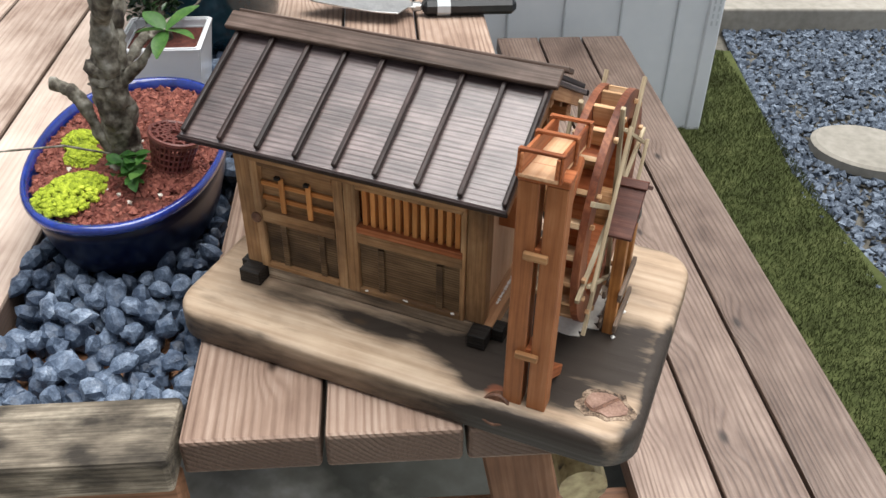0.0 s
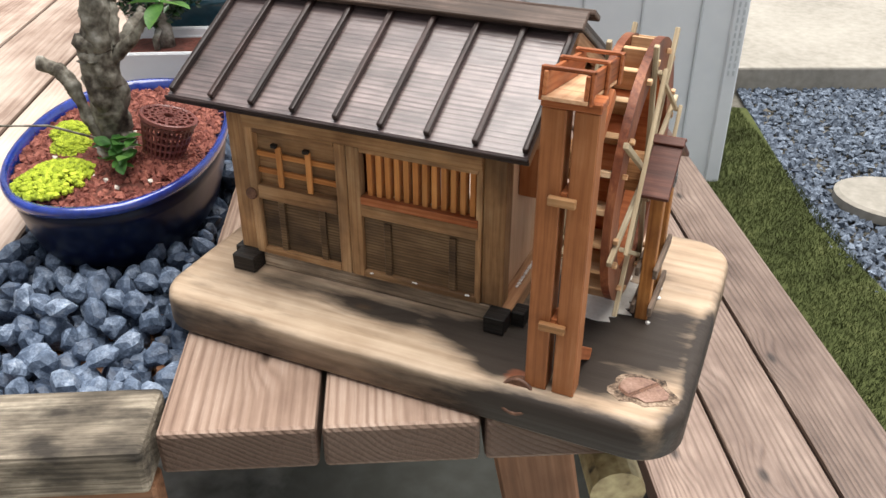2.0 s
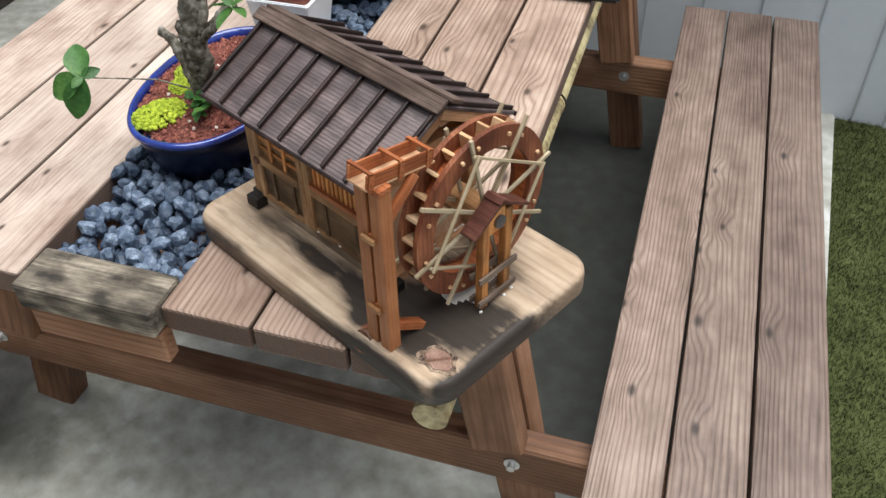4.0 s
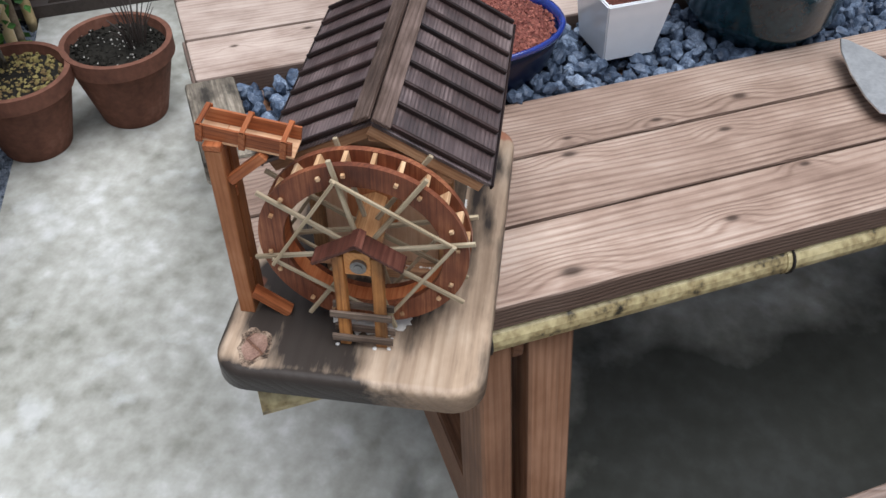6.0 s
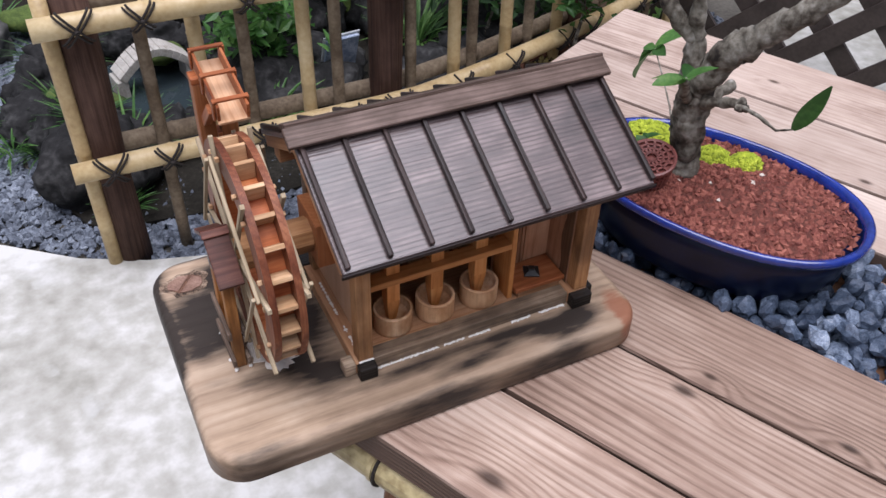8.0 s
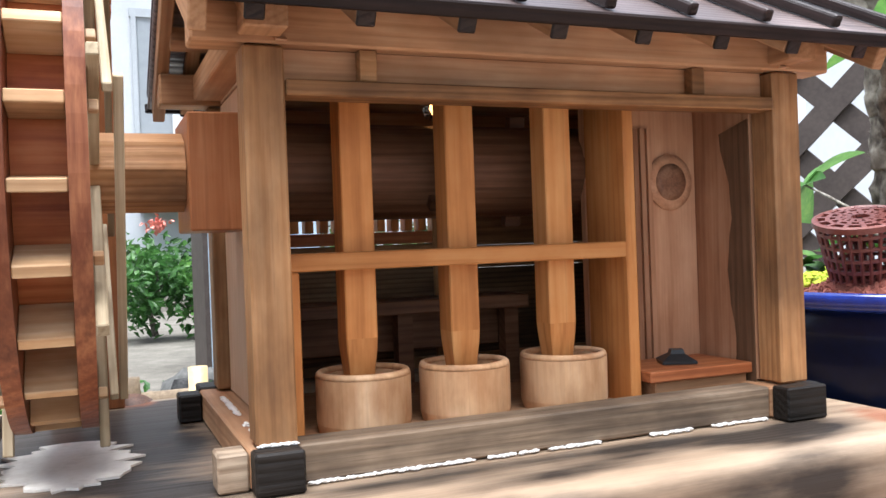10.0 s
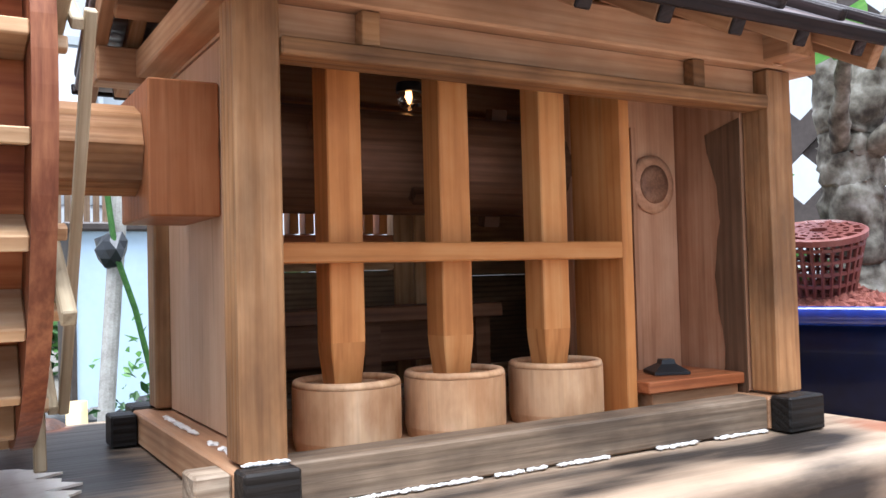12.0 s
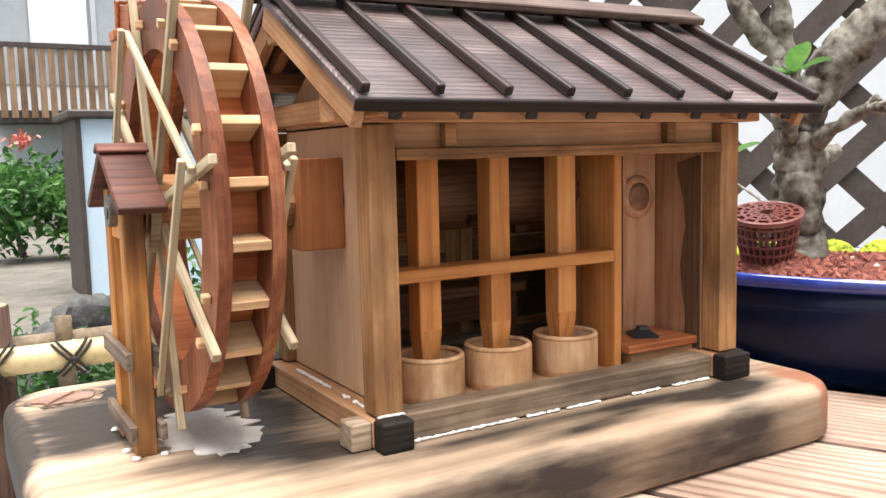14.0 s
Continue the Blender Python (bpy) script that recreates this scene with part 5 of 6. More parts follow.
part("soil_mound", lathe([(0.027, 0.790), (0.022, 0.798), (0.016, 0.805), (0.010, 0.8095), (0.002, 0.811)], 24, c=MOUND), LAVA_BED, pot, smooth=True)
grit("mound_grit", 620, lambda rr: (lambda q, w: (MOUND[0] + math.cos(q) * w, MOUND[1] + math.sin(q) * w))(rr.uniform(0, 6.283), 0.026 * rr.random() ** 0.5), soil_z, 0.0030, LAVA, pot, 15)
grit("grit", 2800, in_oval, soil_z, 0.0033, LAVA, pot, 5)
grit("white_grit", 16, lambda rr: (rr.uniform(-0.045, 0.045), rr.uniform(-0.09, 0.03)), lambda x, y: soil_z(x, y) + 0.002, 0.0024, CREAM, pot, 6)


# bonsai tree
def leaf_blade(bm, m, length, width, curl=0.15, n=6):
    rows = []
    for i in range(n + 1):
        t = i / n
        w = width * math.sin(math.pi * min(1, t * 0.93 + 0.05)) ** 0.8
        z = -curl * length * t * t
        rows.append([bm.verts.new(m @ Vector((length * t, s * w / 2, z + abs(s) * w * 0.18))) for s in (-1, 0, 1)])
    for a, b in zip(rows, rows[1:]):
        for k in range(2):
            bm.faces.new((a[k], a[k + 1], b[k + 1], b[k]))


tree = thing("bonsai_tree", "gnarled grey-barked bonsai tree with a few fresh leaves", "bonsai tree")
rnd = random.Random(21)


LEAF_END, LEAF_TIP = (-0.210, 0.100, 0.916), (-0.2003, 0.1234, 0.9595)


def limb(pts, radii, name="branch", sides=12, label=""):
    fine_p, fine_r = [], []
    for i in range(len(pts) - 1):
        a, b = Vector(pts[i]), Vector(pts[i + 1])
        for k in range(8):
            t = k / 8
            w = 0.0 if i == 0 and k == 0 else 0.08 * radii[i]
            fine_p.append(a.lerp(b, t) + Vector((rnd.uniform(-w, w), rnd.uniform(-w, w), rnd.uniform(-w, w) * 0.3)))
            fine_r.append((radii[i] * (1 - t) + radii[i + 1] * t) * rnd.uniform(0.97, 1.04))
    fine_p.append(Vector(pts[-1]))
    fine_r.append(radii[-1])
    bm = tube(fine_p, fine_r, sides * 2 if sides > 8 else sides, True, 0.0, rnd)
    bm.normal_update()
    for v in bm.verts:
        q = min(radii[0], 0.012)
        v.co += v.normal * q * (0.30 * noise.noise(v.co * 60) + 0.26 * noise.noise(v.co * Vector((150, 150, 70))) + 0.05 * noise.noise(v.co * 330))
    return part(name, bm, BARK, tree, label, smooth=True)


limb([(-0.234, -0.012, 0.783), (-0.234, -0.013, 0.797), (-0.233, -0.0145, 0.822), (-0.231, -0.0165, 0.85), (-0.230, -0.018, 0.872), (-0.230, -0.018, 0.890)], [0.0190, 0.0145, 0.0122, 0.0138, 0.0142, 0.0125], "trunk", 20)
limb([(-0.230, -0.016, 0.882), (-0.233, -0.004, 0.907), (-0.238, 0.010, 0.930), (-0.247, 0.025, 0.947), (-0.265, 0.046, 0.974), (-0.290, 0.075, 1.02)], [0.0125, 0.0112, 0.0116, 0.0098, 0.0088, 0.007])
limb([(-0.228, -0.019, 0.884), (-0.223, -0.020, 0.908), (-0.219, -0.021, 0.933), (-0.216, -0.020, 0.965), (-0.213, -0.018, 1.03)], [0.0105, 0.0082, 0.0070, 0.0058, 0.0045])
limb([(-0.220, -0.021, 0.926), (-0.208, -0.028, 0.938), (-0.197, -0.035, 0.957), (-0.190, -0.040, 1.02)], [0.0068, 0.0066, 0.0062, 0.005])
limb([(-0.231, -0.012, 0.868), (-0.230, 0.004, 0.880), (-0.2297, 0.018, 0.887), (-0.2296, 0.0316, 0.8933)], [0.0060, 0.0046, 0.0040, 0.0036], sides=10)
for k, (x, y, z) in enumerate(((-0.2305, 0.033, 0.896), (-0.228, 0.035, 0.892), (-0.232, 0.036, 0.8915))):
    part("bud", stone(random.Random(70 + k), 0.0035, 1.0, 2), BARK, tree, "" if k else "knobbly bud cluster", smooth=True).matrix_local = Matrix.Translation((x, y, z))
limb([(-0.232, -0.022, 0.812), (-0.246, -0.024, 0.832), (-0.252, -0.024, 0.853), (-0.264, -0.024, 0.864), (-0.279, -0.026, 0.867)], [0.0075, 0.0055, 0.005, 0.0046, 0.0048])
limb([(-0.2296, 0.030, 0.8925), (-0.226, 0.055, 0.897), (-0.216, 0.082, 0.903), LEAF_END], [0.0020, 0.0016, 0.0012, 0.0008], sides=6)
limb([(-0.222, -0.016, 0.872), (-0.208, -0.006, 0.888), (-0.198, 0.004, 0.902), (-0.190, 0.010, 0.912)], [0.0055, 0.004, 0.003, 0.0015], sides=8)
limb([(-0.232, -0.025, 0.815), (-0.2468, -0.0593, 0.8376), (-0.2617, -0.0935, 0.8481), (-0.2744, -0.1229, 0.8566)], [0.0010, 0.0009, 0.0008, 0.0007], sides=6)


def spray(at, n, size, seed, spread=1.0, material=LEAF):
    rr = random.Random(seed)
    for i in range(n):
        b = bmesh.new()
        m = Matrix.Translation(at) @ Euler((rr.uniform(-0.5, 0.5), rr.uniform(-0.7, 0.35) * spread, i * 6.28 / n + rr.uniform(-0.4, 0.4))).to_matrix().to_4x4()
        leaf_blade(b, m, size * rr.uniform(0.75, 1.2), size * 0.48)
        part("leaf", b, material, tree, smooth=True)


spray((-0.190, 0.010, 0.912), 5, 0.027, 3)
spray((-0.190, -0.040, 1.01), 3, 0.022, 5)
_a = Vector(LEAF_TIP) - Vector(LEAF_END)
_s = Vector((0.6, 0.6, 0.5)).cross(_a).normalized()
_b = bmesh.new()
leaf_blade(_b, Matrix.Translation(LEAF_END) @ Matrix((_a.normalized(), _s, _a.normalized().cross(_s))).transposed().to_4x4(), _a.length, 0.012, 0.12, 8)
part("leaf", _b, LEAF, tree, smooth=True)
for tip in ((-0.0281, 0.0126, 0.025), (0.0069, -0.0237, -0.0346), (-0.0243, -0.0293, -0.0174), (0.0057, 0.0174, 0.0058), (0.0038, -0.0138, -0.0022)):
    # the drooping leaves at the end of the thin twig
    ax = Vector(tip)
    ln_ = ax.length
    ax.normalize()
    side = Vector((0.573, -0.422, 0.702)).cross(ax).normalized()
    b = bmesh.new()
    m = Matrix((ax, side, ax.cross(side))).transposed().to_4x4()
    leaf_blade(b, Matrix.Translation((-0.2744, -0.1229, 0.8566)) @ m, ln_, min(0.030, ln_ * 0.66), 0.22, 8)
    part("leaf", b, LEAF, tree, smooth=True)
spray((-0.216, -0.020, 0.985), 3, 0.018, 8)

# moss and herb in the pot
cushion = thing("moss_cushion", "bright yellow-green moss at the foot of the bonsai", "moss", kind="stuff")
rr = random.Random(8)
bm = bmesh.new()
for i in range(430):
    a, q = rr.uniform(0, 6.28), rr.random() ** 0.5
    for cx, cy, sx, sy in ((-0.246, -0.066, 0.024, 0.032), (-0.272, -0.020, 0.017, 0.014), (-0.292, 0.000, 0.017, 0.013)):
        b = stone(rr, rr.uniform(0.0016, 0.0034), 0.9)
        me = bpy.data.meshes.new("tmp")
        b.to_mesh(me)
        b.free()
        n0 = len(bm.verts)
        bm.from_mesh(me)
        bpy.data.meshes.remove(me)
        bm.verts.ensure_lookup_table()
        bmesh.ops.translate(bm, vec=(cx + math.cos(a) * q * sx, cy + math.sin(a) * q * sy, 0.7985 + 0.010 * (1 - q * q)), verts=bm.verts[n0:])
part("moss", bm, MOSS, cushion)
herb = thing("small_herb", "small round-leaved green plant beside the trunk", "plant")
for i in range(26):
    b = bmesh.new()
    m = Matrix.Translation((-0.207 + rr.uniform(-0.010, 0.010), -0.036 + rr.uniform(-0.010, 0.010), 0.807 + rr.uniform(0, 0.016))) @ Euler((rr.uniform(-0.4, 0.4), rr.uniform(-0.7, 0.2), rr.uniform(0, 6.28))).to_matrix().to_4x4()
    leaf_blade(b, m, rr.uniform(0.011, 0.017), 0.0095, n=5)
    part("leaf", b, LEAF, herb, smooth=True)

# net basket
net = thing("net_basket", "small reddish-brown plastic fertiliser basket with a netted lid", "basket", m=pose(-0.194, -0.009, 0.8055, -9, 13, 0) @ Matrix.Diagonal((0.96, 0.96, 0.95, 1)))
bm = bmesh.new()
for z, r in ((0.002, 0.0147), (0.008, 0.0158), (0.014, 0.0170), (0.020, 0.0182), (0.026, 0.0193)):
    for k in range(28):
        a, b = 2 * math.pi * k / 28, 2 * math.pi * (k + 1) / 28
        stick((r * math.cos(a), r * math.sin(a), z), (r * math.cos(b), r * math.sin(b), z), 0.0012, 0.0016, bm=bm)
for k in range(28):
    a = 2 * math.pi * k / 28
    stick((0.0144 * math.cos(a), 0.0144 * math.sin(a), 0.0), (0.0196 * math.cos(a), 0.0196 * math.sin(a), 0.028), 0.0014, 0.0012, bm=bm)
part("basket", bm, PLASTIC, net)
bm = lathe([(0.0200, 0.028), (0.0214, 0.0285), (0.0214, 0.0312), (0.0198, 0.0318), (0.0185, 0.0310), (0.0185, 0.0285)], 40)
for r in (0.0052, 0.0098, 0.0144):
    for k in range(24):
        a, b = 2 * math.pi * k / 24, 2 * math.pi * (k + 1) / 24
        stick((r * math.cos(a), r * math.sin(a), 0.0308), (r * math.cos(b), r * math.sin(b), 0.0308), 0.0020, 0.0016, bm=bm)
for k in range(14):
    a = 2 * math.pi * k / 14
    stick((0.004 * math.cos(a), 0.004 * math.sin(a), 0.0309), (0.019 * math.cos(a + 0.35), 0.019 * math.sin(a + 0.35), 0.0309), 0.0020, 0.0014, bm=bm)
part("lid", bm, PLASTIC, net)

# white square pot with its little tree
wp = thing("square_bonsai_pot", "small white porcelain square pot on the stones", "plant pot", m=TABLE_M @ Matrix.Translation((-0.230, 0.342, 0)) @ Matrix.Rotation(radians(45), 4, "Z"))


def square_ring(bm, prof):
    rings = [[bm.verts.new((r * math.sqrt(2) * math.cos(radians(90 * k)), r * math.sqrt(2) * math.sin(radians(90 * k)), z)) for k in range(4)] for r, z in prof]
    for a, b in zip(rings, rings[1:]):
        for k in range(4):
            bm.faces.new((a[k], a[(k + 1) % 4], b[(k + 1) % 4], b[k]))
    bm.faces.new(rings[0][::-1])
    bm.faces.new(rings[-1])
    bmesh.ops.bevel(bm, geom=[e for e in bm.edges], offset=0.0015, segments=2, affect="EDGES")
    return bm


part("pot", square_ring(bmesh.new(), [(0.033, 0.732), (0.042, 0.802), (0.0435, 0.810), (0.0385, 0.810), (0.037, 0.800)]), PORCELAIN, wp)
part("soil", square_ring(bmesh.new(), [(0.036, 0.795), (0.0372, 0.800), (0.02, 0.803)]), LAVA_BED, wp)


def shrub(name, label, at, h, spread, n, seed, material=FOLIAGE, leaf=0.012, trunk_r=0.005, cat="bonsai tree", lift=0.35):
    """A small tree: tapered trunk, limbs, and a crown of single leaf blades."""
    rr = random.Random(seed)
    ob = thing(name, label, cat)
    at = Vector(at)
    top = at + Vector((rr.uniform(-0.1, 0.1) * spread, rr.uniform(-0.1, 0.1) * spread, h * 0.75))
    part("trunk", tube([at, at.lerp(top, 0.3) + Vector((0.1 * spread, 0, 0)), at.lerp(top, 0.65) - Vector((0.08 * spread, 0.05 * spread, 0)), top],
                       [trunk_r * 1.4, trunk_r, trunk_r * 0.7, trunk_r * 0.3], 10, True, 0.1, rr), BARK, ob, smooth=True)
    ends = []
    limbs = bmesh.new()
    for i in range(9):
        a = 6.28 * i / 9 + rr.uniform(-0.3, 0.3)
        s = at.lerp(top, lift + 0.6 * rr.random())
        e = s + Vector((math.cos(a) * spread * rr.uniform(0.4, 0.95), math.sin(a) * spread * rr.uniform(0.4, 0.95), h * rr.uniform(-0.05, 0.3)))
        add_tube(limbs, [s, s.lerp(e, 0.5) + Vector((0, 0, h * 0.03)), e], [trunk_r * 0.5, trunk_r * 0.35, trunk_r * 0.15], 6)
        ends += [s.lerp(e, 0.6), e]
    ends.append(top)
    part("limbs", limbs, BARK, ob, smooth=True)
    bm = bmesh.new()
    for i in range(n):
        c = rr.choice(ends)
        p = c + Vector((rr.gauss(0, 0.2) * spread, rr.gauss(0, 0.2) * spread, rr.gauss(0, 0.13) * h))
        m = Matrix.Translation(p) @ Euler((rr.uniform(-1, 1), rr.uniform(-1, 1), rr.uniform(0, 6.28))).to_matrix().to_4x4()
        leaf_blade(bm, m, leaf * rr.uniform(0.6, 1.3), leaf * 0.55, n=2)
    tagged(part("crown", bm, material, ob, smooth=False), kind="stuff")
    return ob


def tm(u, v, z):
    return TABLE_M @ Vector((u, v, z))


box_tree = shrub("boxwood_bonsai", "tiny dense dark green bonsai in the white pot", tm(-0.230, 0.342, 0.80), 0.10, 0.03, 120, 31, material=BOXLEAF, leaf=0.009, trunk_r=0.006)
rr = random.Random(37)
cc = tm(-0.230, 0.342, 0.868) + Vector((-0.014, 0.018, 0))
bm = bmesh.new()
for i in range(2000):
    d = Vector((rr.gauss(0, 1), rr.gauss(0, 1), rr.gauss(0, 1))).normalized()
    k = (1 + 0.22 * noise.noise(d * 2.2) + 0.15 * noise.noise(d * 5)) * rr.uniform(0.62, 1.03)
    if noise.noise(d * 3.4 + Vector((5, 1, 2))) < -0.08:
        continue
    m = Matrix.Translation(cc + Vector((d.x * 0.046, d.y * 0.046, d.z * 0.050)) * k) @ Euler((rr.uniform(-1, 1), rr.uniform(-1, 0.6), rr.uniform(0, 6.28))).to_matrix().to_4x4()
    leaf_blade(bm, m, rr.uniform(0.006, 0.010), 0.0052, n=2)
tagged(part("crown", bm, BOXLEAF, box_tree), kind="stuff")
part("root", tube([(cc.x + 0.012, cc.y - 0.030, 0.800), (cc.x + 0.016, cc.y - 0.036, 0.815), (cc.x + 0.012, cc.y - 0.022, 0.822), (cc.x + 0.010, cc.y - 0.014, 0.806)], 0.003, 8), BARK, box_tree, smooth=True)
gp = thing("round_bonsai_pot", "large round dark teal glazed pot on the stones", "plant pot", m=TABLE_M @ Matrix.Translation((-0.225, 0.535, 0)))
part("bowl", lathe([(0.06, 0.728), (0.072, 0.73), (0.092, 0.76), (0.098, 0.805), (0.104, 0.815), (0.104, 0.825), (0.096, 0.826), (0.092, 0.81)], 56), TEAL, gp, smooth=True)
part("soil", lathe([(0.088, 0.80), (0.093, 0.812), (0.05, 0.818), (0.01, 0.82)], 40), LAVA_BED, gp)
shrub("green_bonsai", "leafy green shrub in the teal pot", tm(-0.225, 0.535, 0.815), 0.16, 0.10, 700, 32, material=LEAF, leaf=0.018)

# knife
knife = thing("garden_trowel", "dirty broad steel planting trowel with a black banded handle", "trowel", m=pose(-0.213, 0.514, TOP + 0.001, 0, 0, 26))
bm = prism([(0.0, 0.006), (-0.012, 0.012), (-0.020, 0.036), (-0.05, 0.036), (-0.09, 0.030), (-0.125, 0.016), (-0.150, -0.001), (-0.154, -0.008), (-0.13, -0.020), (-0.09, -0.030), (-0.05, -0.035), (-0.022, -0.033), (-0.012, -0.010), (0.0, -0.006)], 0.0, 0.0020, 0.0005, 1)
part("blade", bm, STEEL, knife, "scratched dirty steel blade").matrix_local = pose(0, 0, 0.0105, 0, 4, -7)
rod("handle", (0.006, 0, 0.0106), (0.128, 0.004, 0.0106), 0.026, 0.020, 0.006, RUBBER, knife)
rod("bolster", (-0.008, 0, 0.0106), (0.0058, 0, 0.0106), 0.012, 0.010, 0.002, STEEL, knife)
for x in (0.028, 0.036):
    rod("band", (x, 0.001, 0.0108), (x + 0.003, 0.0011, 0.0108), 0.0266, 0.0206, 0.006, SIDING_TRIM, knife)

# ---- terracotta pots on the patio ----
mark()
for i, (x, y, r, h) in enumerate(((-0.917, -1.100, 0.128, 0.203), (-1.078, -0.919, 0.130, 0.205))):
    tp = thing("terracotta_pot", "round terracotta pot standing on the concrete", "plant pot", "terracotta pots", m=pose(x, y, 0))
    part("body", lathe([(r * 0.60, 0.0), (r * 0.62, 0.004), (r * 0.93, h * 0.78), (r * 0.95, h * 0.80), (r, h * 0.81), (r, h), (r * 0.9, h), (r * 0.86, h * 0.86)], 48), TERRACOTTA, tp, smooth=False)
    part("soil", lathe([(r * 0.85, h * 0.8), (r * 0.875, h * 0.88), (r * 0.4, h * 0.91), (r * 0.05, h * 0.92)], 32), DARK_SOIL, tp)
    if i == 0:
        shrub("potted_plant", "leafy plant growing in a terracotta pot", (x - 0.03, y - 0.03, h * 0.9), 0.30, 0.09, 260, 40, leaf=0.03, material=LEAF, cat="plant", lift=0.6)
        dry = thing("dry_moss", "dry yellow-brown moss covering the pot's soil", "moss", kind="stuff", m=pose(x, y, 0))
    else:
        twigs = thing("twiggy_plant", "bare dark twigs of a plant in a terracotta pot", "plant", m=pose(x - 0.02, y + 0.04, h * 0.9))
        tw = random.Random(5)
        for k in range(34):
            q = tw.uniform(0, 6.28)
            e = Vector((math.cos(q) * tw.uniform(0.02, 0.09), math.sin(q) * tw.uniform(0.02, 0.07), tw.uniform(0.05, 0.13)))
            part("twig", tube([(e.x * 0.3, e.y * 0.3, -0.01), e * 0.6, e], [0.0018, 0.0014, 0.0006], 5), LATTICE, twigs)
        dry = thing("soil_crumbs", "dark soil crumbs with pale grains in the pot", "soil", kind="stuff", m=pose(x, y, 0))

    def in_pot(rr, r=r):
        q, w = rr.uniform(0, 6.28), r * 0.84 * rr.random() ** 0.5
        return math.cos(q) * w, math.sin(q) * w

    grit("crumbs", 420, in_pot, lambda px, py, h=h: h * 0.895, 0.006, DRY_MOSS if i == 0 else DARK_SOIL, dry, 300 + i)
    if i == 1:
        grit("pale_grains", 60, in_pot, lambda px, py, h=h: h * 0.91, 0.003, PALE_STONE, dry, 310)

# ---- bamboo fence ----
def bamboo(a, b, r, parent, name, node=0.16, seed=0, material=None):
    rr = random.Random(seed)
    a, b = Vector(a), Vector(b)
    n = (b - a).length
    pts, rad = [], []
    s = -rr.uniform(0, node)
    marks = []
    while s < n:
        if s > 0.01:
            marks.append(s)
        s += node * rr.uniform(0.85, 1.15)
    ts = [0.0]
    for m in marks:
        ts += [m - 0.004, m, m + 0.004]
    ts.append(n)
    for t in ts:
        k = min((abs(t - m) for m in marks), default=1)
        pts.append(a.lerp(b, t / n) + Vector((0, 0, 0)))
        rad.append(r * (1.09 if k < 0.001 else 1.0))
    return part(name, tube(pts, rad, 14), material or BAMBOO, parent, smooth=True)


fence = thing("bamboo_fence", "low lashed bamboo lattice fence with dark log posts", "fence")


def fence_y(x):
    return -1.043 if x > -0.45 else -1.043 - 0.30 * (-0.45 - x) ** 1.25


def fence_rail(name, x0, x1, z, dy, r, material):
    n = 22
    pts, rad = [], []
    for i in range(n + 1):
        x = x0 + (x1 - x0) * i / n
        y = fence_y(x) + dy
        pts += [(x, y, z + 0.006 * i / n)]
        rad.append(r)
        if i % 4 == 2:
            pts += [(x - 0.004, y, z + 0.006 * i / n), (x - 0.008, y, z + 0.006 * i / n)]
            rad += [r * 1.08, r]
    return part(name, tube(pts, rad, 16), material, fence, smooth=True)


def lash(x, y, z, w, r):
    """Crossed black cords with a knot in front of a rail."""
    for sg in (1, -1):
        pts = [(x + sg * w * math.cos(a), y + 0.010 + r * math.sin(a) * 0.62, z + w * 1.15 * math.cos(a)) for a in [math.pi * i / 8 for i in range(9)]]
        part("lashing", tube(pts, 0.0024, 6), ROPE, fence, smooth=True)
        part("lashing", tube([(p[0] + 0.006 * sg, p[1], p[2] - 0.004) for p in pts], 0.0022, 6), ROPE, fence, smooth=True)
    part("lashing_knot", stone(random.Random(int(x * 1000)), 0.0045, 0.8), ROPE, fence).matrix_local = pose(x, y + r + 0.012, z)


for z in (0.255, 0.548):
    fence_rail("rail", 0.238, -1.75, z, 0.0, 0.0205, BAMBOO)
    fence_rail("back_rail", 0.215, -1.75, z + 0.004, -0.072, 0.019, OLD_POLE)
for i, x in enumerate((0.166, -0.43, -1.02, -1.55)):
    y = fence_y(x) - 0.056
    part("post", tube([(x, y, -0.03), (x + 0.004, y, 0.2), (x, y, 0.45), (x + 0.003, y, 0.622)], [0.038, 0.036, 0.037, 0.036], 18, True, 0.04, random.Random(i)), POSTWOOD, fence, "dark charred log post", smooth=True)
    part("post_top", tube([(x + 0.003, y, 0.6222), (x + 0.003, y, 0.6245)], 0.0335, 20), LOG_END, fence, "pale cut log end")
    for z in (0.255, 0.548):
        lash(x, y + 0.056, z, 0.026, 0.022)
for k, (x, f) in enumerate(((0.206, 1), (0.055, 0), (-0.04, 1), (-0.133, 0), (-0.25, 1), (-0.32, 0), (-0.49, 0), (-0.60, 1), (-0.66, 0), (-0.755, 1), (-0.84, 0), (-0.93, 1), (-1.12, 0), (-1.22, 1), (-1.33, 0), (-1.44, 1))):
    yy = fence_y(x) + (-0.036 if f else -0.050)
    bamboo((x, yy, -0.03), (x + 0.006, yy, 0.588 + 0.010 * (k % 3)), 0.0145 if f else 0.0125, fence, "upright", 0.17, 80 + k, BAMBOO if f else OLD_POLE)
    if k % 2:
        for z in (0.255, 0.548):
            lash(x + 0.003, fence_y(x), z, 0.021, 0.022)

# gravel along the fence
rnd = random.Random(51)


